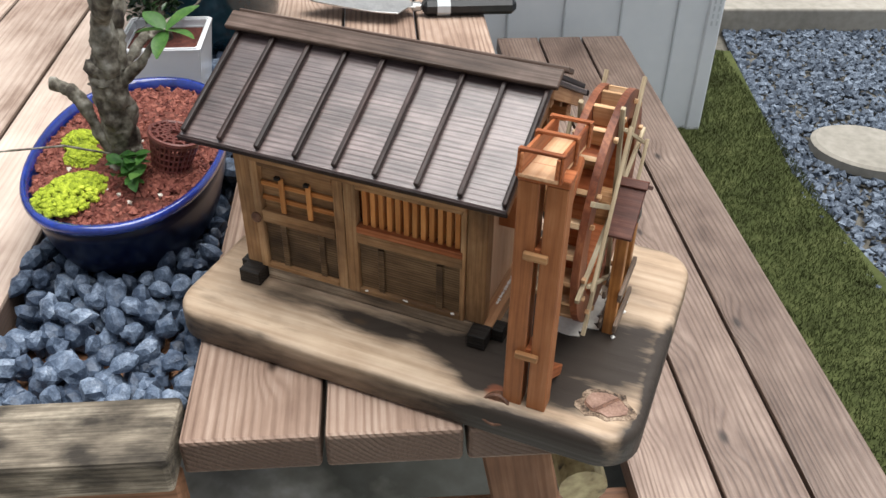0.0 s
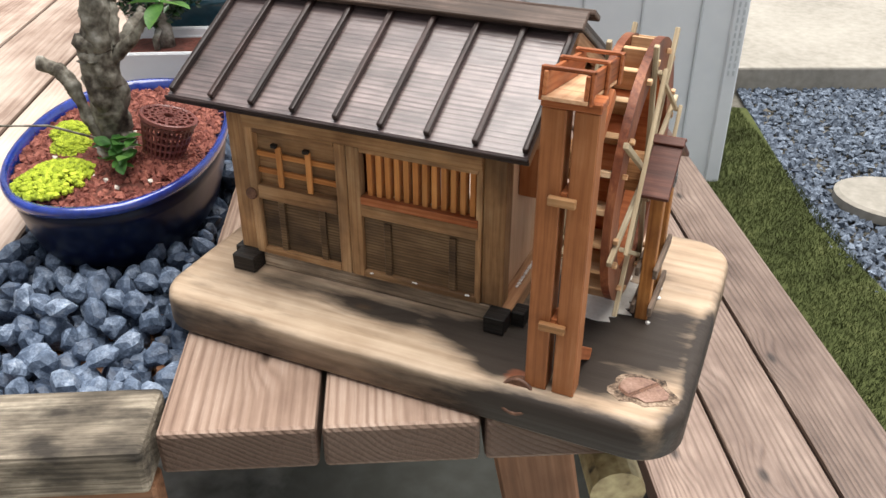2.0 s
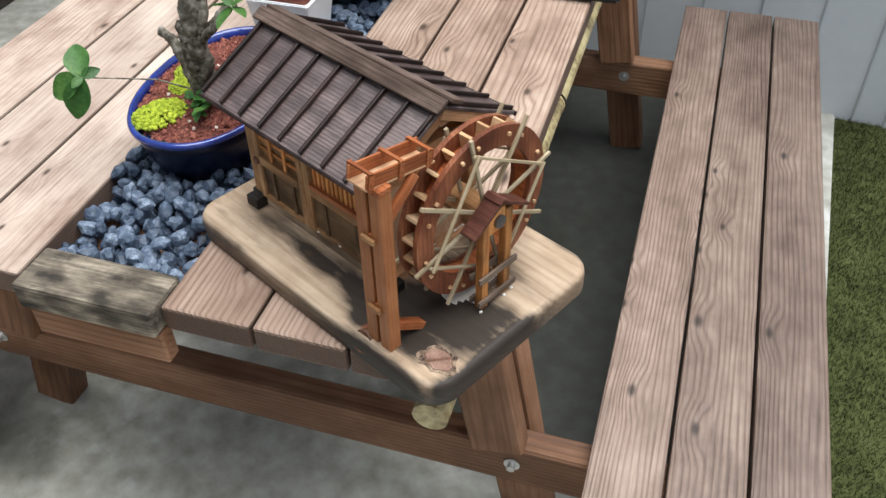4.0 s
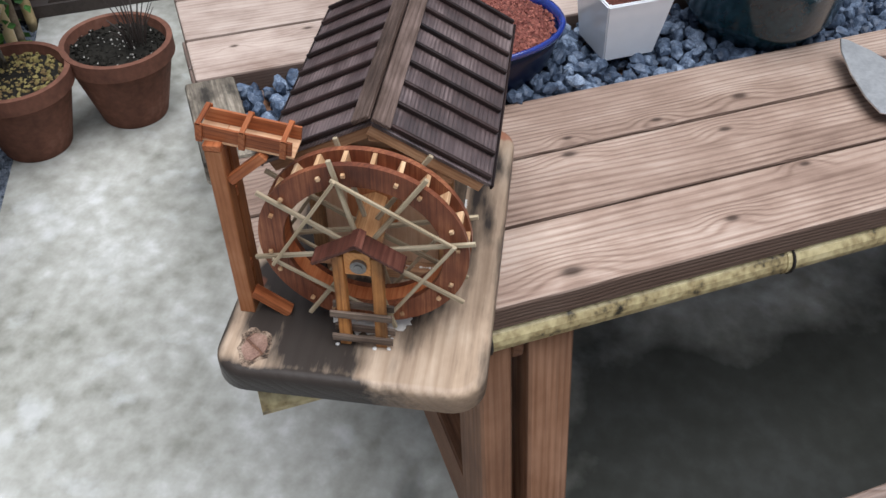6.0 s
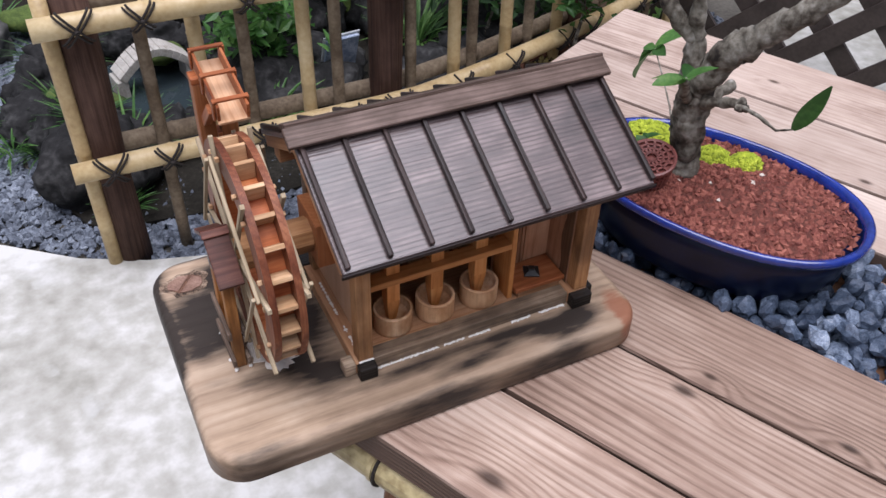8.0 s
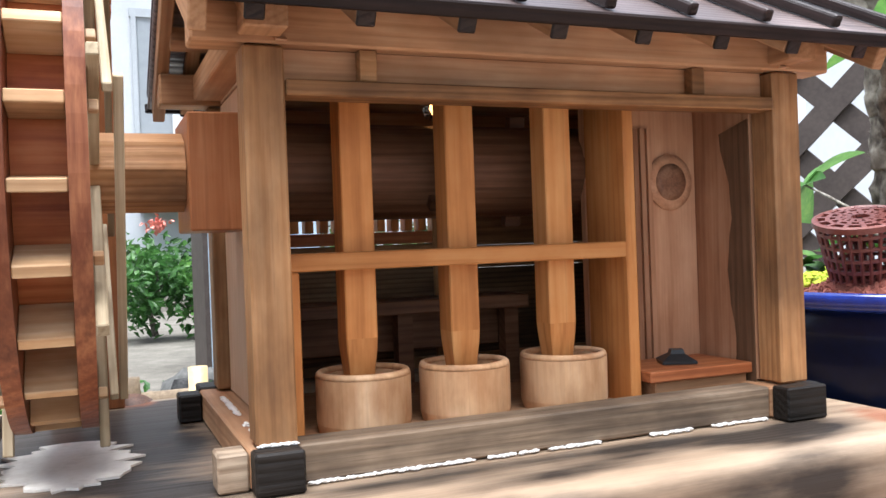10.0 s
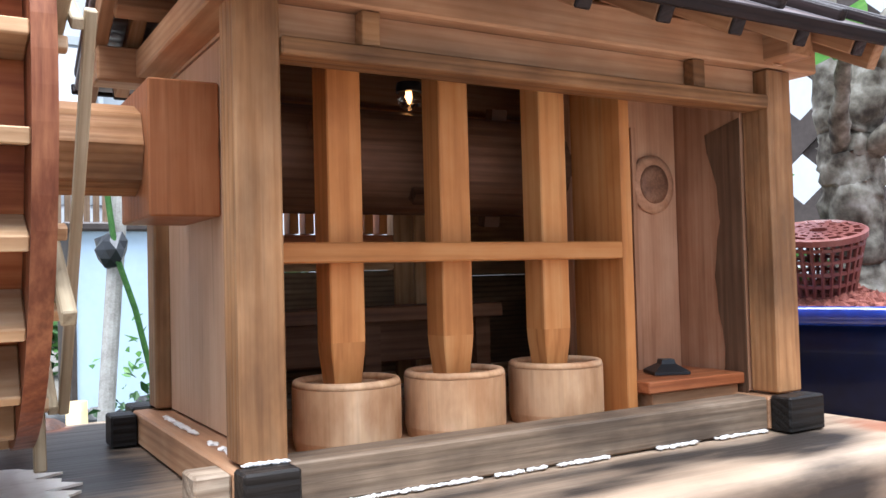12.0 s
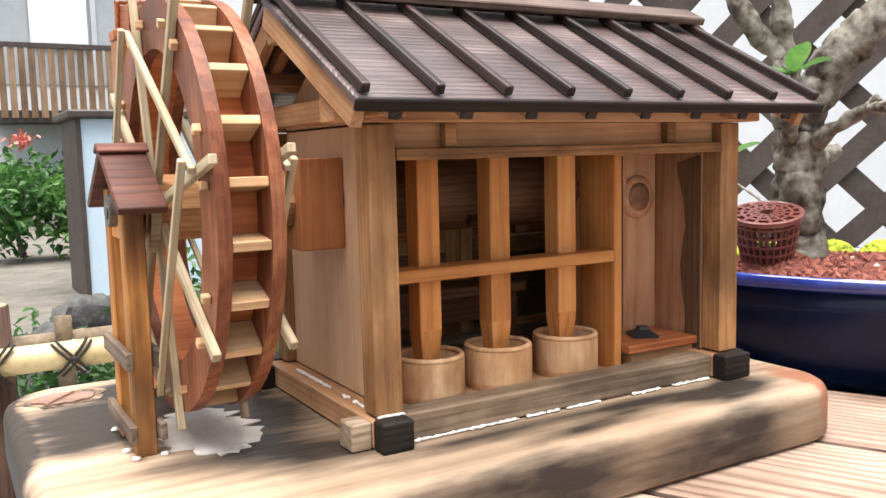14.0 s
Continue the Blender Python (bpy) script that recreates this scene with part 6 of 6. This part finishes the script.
def gravel(name, label, region, n, r, z, material, seed):
    rr = random.Random(seed)
    verts, faces = [], []
    base = [(1, 0, 0), (-1, 0, 0), (0, 1, 0), (0, -1, 0), (0, 0, 1), (0, 0, -1)]
    tri = [(0, 2, 4), (2, 1, 4), (1, 3, 4), (3, 0, 4), (2, 0, 5), (1, 2, 5), (3, 1, 5), (0, 3, 5)]
    for _ in range(n):
        x, y = region(rr)
        k = r * rr.uniform(0.5, 1.3)
        e = Euler([rr.uniform(0, 6.28) for _ in range(3)]).to_matrix()
        o = len(verts)
        for b in base:
            d = e @ (Vector(b) * k * rr.uniform(0.65, 1.2))
            verts.append((x + d.x, y + d.y, z + d.z * 0.8 + rr.uniform(-0.004, 0.004)))
        faces += [tuple(o + i for i in t) for t in tri]
    me = bpy.data.meshes.new(name)
    me.from_pydata(verts, [], faces)
    me.materials.append(material)
    return tagged(new(name, me), label, "gravel", kind="stuff")


def strip_region(rr):
    x = rr.uniform(-1.8, 0.2) if rr.random() < 0.4 else rr.uniform(0.2, 1.1)
    edge = -1.0 - 0.9 * max(0, x - 0.05) ** 1.2 if x > 0.05 else -0.99 - 0.32 * max(0, -x - 0.45)
    return x, edge - rr.random() * (0.36 if x < 0.2 else 1.7)


gravel("fence_gravel", "blue-grey gravel strip along the bamboo fence", strip_region, 26000, 0.0115, -0.022, GREYSTONE, 61)

# ---- pond garden behind the fence ----
bm = prism([(-2.6, -2.1), (-1.6, -1.62), (-0.9, -1.35), (-0.45, -1.22), (-0.1, -1.17), (0.12, -1.20), (0.24, -1.24), (0.29, -1.38), (0.27, -1.60), (0.21, -1.9), (0.20, -2.3), (0.9, -3.0), (0.9, -3.6), (-3.2, -3.8)], -0.06, -0.012)
tagged(part("rockery_soil", bm, DARK_SOIL), "dark damp soil bed of the rock garden", "ground", kind="structure")
pond = tagged(part("pond", lathe([(0.2, -0.03), (0.2, -0.008)], 40, 0.9, 1.0, c=(0.03, -1.76)), WATER), "small still garden pond between dark rocks", "pond", kind="structure")
rnd = random.Random(71)


def rock(x, y, r, label="rough dark grey rock of the rock garden", flat=0.8, lift=0.3, mat=None):
    rk = thing("garden_rock", label, "rock", "rock garden", m=pose(x, y, r * lift, 0, 0, rnd.uniform(0, 360)))
    bm = stone(rnd, r, flat, 4)
    o = Vector((x * 7, y * 5, 3.0))
    for v in bm.verts:
        d = v.co.normalized()
        v.co *= 1 + 0.16 * noise.noise(d * 5 + o) + 0.09 * noise.noise(d * 11 + o) + 0.10 * abs(noise.noise(d * 2.3 + o))
    part("rock", bm, mat or ROCK, rk, smooth=True)


rock(0.19, -1.40, 0.115, "large black rough rock at the gravel's edge", 1.0)
rock(0.13, -1.52, 0.08)
for i in range(22):
    a = 6.28 * i / 22
    rock(0.03 + 0.27 * math.cos(a), -1.76 + 0.29 * math.sin(a), rnd.uniform(0.04, 0.09))
for i in range(46):
    x = rnd.uniform(-1.75, -0.12)
    y = -1.30 - 0.32 * max(0, -x - 0.45) ** 1.2 - rnd.random() * 0.95
    rock(x, y, rnd.uniform(0.06, 0.15))
for i in range(26):
    rock(rnd.uniform(-2.0, 0.12), rnd.uniform(-3.5, -2.5), rnd.uniform(0.12, 0.30), "large grey boulder of the rock garden", 0.85, 0.35, BOULDER if i % 2 else ROCK)
rock(0.385, -2.14, 0.075, "pale grey upright stone by the gravel", 1.1, 0.4, BOULDER)
rock(0.445, -1.99, 0.06, "rounded pale grey stone by the gravel", 0.8, 0.3, BOULDER)
for i in range(9):
    rock(0.30 + 0.06 * i, -2.75 - 0.07 * (i % 3), rnd.uniform(0.06, 0.10), "rounded grey stone bordering the gravel", 0.75, 0.3, BOULDER)
arch = thing("arched_stone", "pale arched stone bridge over the pond", "stone bridge", m=pose(-0.03, -1.80, 0.0, 0, 0, 10) @ Matrix.Scale(0.75, 4))
pts = [(-0.13 + 0.26 * i / 12, 0, 0.06 + 0.075 * math.sin(math.pi * i / 12)) for i in range(13)]
for p, q in zip(pts, pts[1:]):
    part("arch_block", stick(p, q, 0.10, 0.03, 0.002), PALE_STONE, arch)
for sx in (-1, 1):
    part("foot", box(sx * 0.13 - 0.02, sx * 0.13 + 0.02, -0.045, 0.045, -0.02, 0.058, 0.004), PALE_STONE, arch)
panel = thing("notice_board", "small weathered white-blue board standing among the rocks", "sign", m=pose(-0.49, -1.60, 0.0, -18, 0, 6) @ Matrix.Scale(0.75, 4))
part("face", box(-0.065, 0.065, -0.006, 0.006, 0.06, 0.22, 0.003), PANEL_WHITE, panel)
part("frame", box(-0.073, 0.073, -0.013, -0.0065, 0.05, 0.23, 0.003), SIDING_TRIM, panel)
part("stake", box(-0.010, 0.010, -0.024, -0.0135, -0.02, 0.2), LATTICE, panel)
lantern = thing("garden_lantern", "small black metal garden lantern on a stake", "lantern", m=pose(0.413, -2.42, 0.0))
part("stake", tube([(0, 0, -0.03), (0, 0, 0.16)], 0.008, 8), RUBBER, lantern)
part("body", lathe([(0.034, 0.16), (0.036, 0.165), (0.03, 0.24), (0.028, 0.245)], 8), RUBBER, lantern)
part("roof", lathe([(0.055, 0.246), (0.056, 0.252), (0.02, 0.285), (0.006, 0.30)], 8), RUBBER, lantern)


def tuft(x, y, z, r, h, n, seed, material):
    """A grassy tuft of long bent blades."""
    rr = random.Random(seed)
    ob = thing("grass_tuft", "tuft of long narrow green leaves", "plant", "tufts between the rocks", m=pose(x, y, z))
    bm = bmesh.new()
    for i in range(n):
        a, q = rr.uniform(0, 6.28), rr.random() * r * 0.4
        e = Euler((rr.uniform(-0.3, 0.3), -rr.uniform(0.35, 1.4), a)).to_matrix().to_4x4()
        leaf_blade(bm, Matrix.Translation((math.cos(a) * q, math.sin(a) * q, 0)) @ e, h * rr.uniform(0.6, 1.2), h * 0.06, 0.5, 4)
    tagged(part("foliage", bm, material, ob), kind="stuff")


for i, (x, y, z, r, h) in enumerate(((0.29, -1.56, 0.0, 0.07, 0.06), (0.15, -1.25, 0.0, 0.06, 0.06), (0.25, -1.66, 0.0, 0.07, 0.08), (0.17, -1.56, 0.05, 0.08, 0.09), (0.13, -1.40, 0.05, 0.06, 0.06), (-0.12, -1.52, 0.02, 0.06, 0.07),
                                     (0.22, -1.76, 0.0, 0.08, 0.09), (-0.25, -1.42, 0.04, 0.07, 0.12), (0.20, -1.66, 0.03, 0.07, 0.09), (0.10, -1.45, 0.03, 0.08, 0.12), (0.20, -2.0, 0.0, 0.1, 0.12), (0.36, -1.60, 0.0, 0.10, 0.085), (0.33, -1.72, 0.0, 0.09, 0.08), (0.34, -2.3, 0.0, 0.1, 0.1), (-0.75, -1.62, 0.06, 0.09, 0.16))):
    tuft(x, y, z, r, h, 70, 200 + i, LEAF if i % 2 else FOLIAGE)
for i, (x, y, h, w) in enumerate(((-0.28, -1.62, 0.42, 0.15), (-0.95, -1.55, 0.40, 0.2), (-1.35, -1.75, 0.5, 0.25), (-0.62, -2.0, 0.5, 0.22), (-0.1, -2.25, 0.35, 0.2), (-0.4, -2.7, 0.45, 0.3), (0.15, -3.0, 0.4, 0.3), (-1.0, -2.5, 0.6, 0.35),
                                 (-1.7, -2.2, 0.7, 0.35), (-1.25, -1.45, 0.34, 0.15), (-1.62, -1.62, 0.45, 0.2), (0.72, -3.05, 0.34, 0.25), (0.40, -3.15, 0.45, 0.30), (0.55, -3.6, 0.6, 0.4), (0.12, -2.75, 0.3, 0.2), (-0.9, -3.2, 0.7, 0.4))):
    shrub("garden_shrub", "leafy green plant among the dark rocks", (x, y, 0.0), h, w, 520, 90 + i, leaf=0.045, material=LEAF if i % 3 == 0 else FOLIAGE, cat="shrub", lift=0.2)
for i in range(10):
    cush = thing("moss_patch", "rounded patch of bright green moss on the rocks", "moss", "moss in the rock garden", m=pose(rnd.uniform(-1.6, 0.5), rnd.uniform(-2.9, -1.5), rnd.uniform(0.0, 0.05)))
    part("moss", stone(rnd, rnd.uniform(0.06, 0.12), 0.45, 3), GARDEN_MOSS, cush, smooth=True)
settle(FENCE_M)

# ---- siding wall, lawn, gravel, kerb ----
mark()
c, s = math.cos(T_ANG), math.sin(T_ANG)
wall = thing("siding_wall", "white ribbed steel siding wall of an outbuilding", "wall", kind="structure", m=TABLE_M)
part("panel", box(-2.6, 0.775, 1.66, 1.76, -0.03, 2.0), SIDING, wall)
for i in range(22):
    u = 0.66 - 0.15 * i
    part("rib", box(u, u + 0.006, 1.6545, 1.6598, -0.02, 2.0, 0.001), SIDING_TRIM, wall)
part("corner_trim", box(0.742, 0.782, 1.652, 1.7605, -0.03, 2.0, 0.004), SIDING, wall)
for col in (0.753, 0.767):
    for i in range(26):
        z = 0.30 + 0.020 * i
        part("vent_slot", box(col, col + 0.005, 1.6505, 1.6518, z, z + 0.013), SIDING_TRIM, wall, "" if i or col > 0.76 else "narrow punched slot")
lawn = tagged(part("lawn", prism([(c * u - s * v, s * u + c * v) for u, v in ((0.62, 0.15), (1.15, 0.35), (1.02, 1.0), (0.97, 1.4), (1.03, 2.2), (0.62, 2.3))], -0.05, -0.012), GRASS), "strip of short mossy green lawn", "lawn", kind="structure")
rr = random.Random(77)
verts, faces = [], []
for _ in range(48000):
    u, v = rr.uniform(0.62, 1.0), rr.uniform(0.2, 2.2)
    x, y = c * u - s * v, s * u + c * v
    o = len(verts)
    a = rr.uniform(0, 6.28)
    dx, dy = math.cos(a) * 0.0011, math.sin(a) * 0.0011
    lx, ly, h = rr.uniform(-0.009, 0.009), rr.uniform(-0.009, 0.009), rr.uniform(0.007, 0.017)
    verts += [(x - dx, y - dy, -0.014), (x + dx, y + dy, -0.014), (x + lx, y + ly, -0.014 + h)]
    faces.append((o, o + 1, o + 2))
me = bpy.data.meshes.new("grass_blades")
me.from_pydata(verts, [], faces)
me.materials.append(GRASS)
tagged(new("grass_blades", me), "short green grass blades", "grass", kind="stuff")


def far_region(rr):
    u, v = rr.uniform(0.95, 2.6), rr.uniform(0.2, 2.42)
    u = max(u, 0.96 + 0.10 * abs(v - 1.3))
    return c * u - s * v, s * u + c * v


gravel("path_gravel", "blue-grey gravel path beyond the lawn", far_region, 20000, 0.0125, -0.022, PATH_STONE, 62)
step = tagged(part("stepping_stone", lathe([(0.10, -0.04), (0.125, -0.02), (0.125, 0.006), (0.115, 0.012), (0.01, 0.0125)], 40, 1.25, 1.0, c=(0.40, 1.90)), SLAB), "round pale concrete stepping stone in the gravel", "stepping stone")
tagged(part("kerb", prism([(c * u - s * v, s * u + c * v) for u, v in ((0.3, 2.40), (3.4, 2.40), (3.4, 7.5), (0.3, 7.5))], -0.05, 0.06, 0.008, 2), SLAB), "pale concrete driveway slab with a kerb edge", "pavement", kind="structure")

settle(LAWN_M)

# ---- lattice screen ----
mark()
screen = thing("lattice_screen", "dark brown diagonal wooden lattice screen", "lattice fence", m=TABLE_M)
LU, LV0, LV1, LZ = -1.95, -1.0, 2.2, 1.55
for v in (LV0, 0.3, 1.3, LV1):
    part("post", box(LU - 0.03, LU + 0.03, v - 0.03, v + 0.03, -0.03, LZ + 0.05, 0.003), LATTICE, screen)
for z in (0.02, LZ):
    part("rail", box(LU - 0.02, LU + 0.02, LV0 + 0.031, LV1 - 0.031, z - 0.02, z + 0.02, 0.002), LATTICE, screen)
for d, off in ((1, 0.007), (-1, -0.007)):
    k = LV0 - LZ
    while k < LV1 + LZ:
        lo, hi = (k, k + LZ) if d > 0 else (k + LZ, k)
        pts = []
        for t in (0.0, 1.0):
            pts.append((lo + (hi - lo) * t, 0.02 + (LZ - 0.04) * t))
        (va, za), (vb, zb) = pts
        sl = (zb - za) / (vb - va)
        for lim in (LV0 + 0.03, LV1 - 0.03):
            for q in (0, 1):
                vq, zq = pts[q]
                if (lim < 0.5 and vq < lim) or (lim > 0.5 and vq > lim):
                    pts[q] = (lim, za + sl * (lim - va))
        if abs(pts[0][0] - pts[1][0]) > 0.04:
            part("slat", stick((LU + off, pts[0][0], pts[0][1]), (LU + off, pts[1][0], pts[1][1]), 0.056, 0.012, up=(1, 0, 0)), LATTICE, screen)
        k += 0.205

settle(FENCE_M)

# ---- neighbouring house far behind ----
house = thing("neighbour_house", "white two-storey house with a slatted wooden balcony", "house", m=pose(0.2, -13.0, -0.03, 0, 0, 180))
part("wall", box(-9, 6, 0, 6, 0, 7.0), SIDING, house)
part("balcony", box(0.75, 3.6, -0.9, -0.02, 1.45, 1.6), LATTICE, house)
for i in range(24):
    part("baluster", box(0.77 + 0.118 * i, 0.85 + 0.118 * i, -0.93, -0.905, 1.5, 2.4), WARM_SLAT, house)
part("balcony_rail", box(0.75, 3.6, -0.94, -0.89, 2.4, 2.46), LATTICE, house)
wd = part("window", box(0.8, 3.4, -0.015, -0.004, 2.0, 4.3), GLASS_DARK, house, "large balcony window with a pale curtain")
part("window_frame", box(0.7, 3.5, -0.05, -0.002, 4.3, 4.42), SIDING_TRIM, wd)
for x in (0.72, 2.05, 3.42):
    part("window_frame", box(x, x + 0.07, -0.05, -0.016, 2.0, 4.3), SIDING_TRIM, wd)
part("curtain", box(1.25, 2.0, -0.06, -0.052, 2.5, 4.25), PORCELAIN, wd)
part("trim_band", box(-9, 0.72, -0.06, -0.002, 1.75, 1.95), LATTICE, house)
for x in (-2.4, -5.5):
    w2 = part("window", box(x, x + 1.4, -0.02, -0.004, 2.6, 3.9), GLASS_DARK, house)
    part("window_frame", box(x - 0.06, x + 1.46, -0.05, -0.021, 3.9, 3.98), SIDING_TRIM, w2)
    part("window_frame", box(x - 0.06, x + 1.46, -0.05, -0.021, 2.52, 2.6), SIDING_TRIM, w2)
part("roof", box(-9.6, 6.6, -0.8, 6.8, 7.0, 7.25, 0.05), LATTICE, house)
low = tagged(part("garden_wall", box(-6, 5, -11.2, -11.0, -0.03, 0.42, 0.01), SLAB), "low grey concrete garden wall", "wall", kind="structure")
rnd = random.Random(83)
for i in range(12):
    shrub("hedge_shrub", "bushy green hedge shrub along the low wall", (-4.4 + 0.75 * i, -11.7 + rnd.uniform(-0.2, 0.2), 0.0), 1.1, 0.55, 500, 120 + i, leaf=0.14, material=LEAF if i % 2 else FOLIAGE, cat="shrub", lift=0.25, trunk_r=0.03)
shed = thing("blue_shed", "pale blue metal garden shed with dark edges", "shed", m=pose(-0.72, -4.9, -0.03))
part("wall", box(-0.45, 0.22, -0.6, 0.0, 0.0, 1.15), BLUE_PANEL, shed)
part("corner_trim", box(0.222, 0.25, -0.61, 0.012, 0.0, 1.15), LATTICE, shed)
part("roof", box(-0.5, 0.29, -0.66, 0.05, 1.152, 1.20, 0.01), LATTICE, shed)
stake = thing("plant_stake", "pale wooden plant stake with a black clamp", "stake")
part("pole", tube([(-0.20, -2.2, GZ - 0.05), (-0.235, -2.2, 0.59), (-0.275, -2.2, 1.13), (-0.285, -2.2, 1.25)], 0.022, 12), PALE_STONE, stake)
part("clamp", stone(random.Random(2), 0.055, 0.9, 2), RUBBER, stake).matrix_local = pose(-0.247, -2.2, 0.911)
part("green_cane", tube([(-0.225, -2.19, 1.155), (-0.25, -2.16, 0.9), (-0.30, -2.17, 0.75), (-0.36, -2.19, 0.5), (-0.40, -2.2, GZ)], 0.008, 8), LEAF, stake, "green cane tied to the stake")
can = thing("yellow_crate", "bright yellow plastic crate far behind the garden", "crate", m=pose(0.95, -6.0, GZ - 0.03))
part("body", box(-0.28, 0.28, -0.2, 0.2, 0.42, 1.05, 0.02), YELLOW, can)
part("stand", box(-0.25, 0.25, -0.17, 0.17, -0.01, 0.415, 0.01), SLAB, can)
part("lid", box(-0.3, 0.3, -0.22, 0.22, 1.055, 1.10, 0.012), BOULDER, can)
for i, (x, z, r) in enumerate(((-0.14, 1.02, 0.07),)):
    fl = thing("red_flowers", "cluster of faded red flowers above green leaves", "flowers", "red flowers", m=pose(x - 0.25, -7.3, z + 0.05))
    bm = bmesh.new()
    fr = random.Random(60 + i)
    for k in range(60):
        e = Euler((fr.uniform(-1.5, 1.5), fr.uniform(-1.5, 1.5), fr.uniform(0, 6.28))).to_matrix().to_4x4()
        leaf_blade(bm, Matrix.Translation((fr.gauss(0, r * 0.5), fr.gauss(0, r * 0.5), fr.gauss(0, r * 0.35))) @ e, 0.05, 0.04, n=2)
    tagged(part("petals", bm, PETAL, fl), kind="stuff")
for i, (x, y, h, w) in enumerate(((-0.35, -7.4, 0.85, 0.4), (-0.95, -7.3, 0.8, 0.5), (-1.7, -7.2, 0.9, 0.5))):
    shrub("flowering_shrub", "tall bushy green shrub with red flowers", (x, y, GZ), h, w, 900, 400 + i, leaf=0.09, material=LEAF, cat="shrub", lift=0.15, trunk_r=0.02)
yard = tagged(part("side_yard", prism([(-9, -6), (-2.55, -1.9), (-1.2, 1.2), (-4, 6), (-9, 6)], GZ - 0.06, GZ - 0.028), PALE_GRAVEL), "pale grey gravel yard behind the lattice screen", "gravel", kind="structure")
nw = tagged(part("neighbour_wall", box(-4.9, -4.7, -4.5, 8.0, -0.03, 3.2), SIDING), "plain white rendered wall beyond the lattice", "wall", kind="structure")
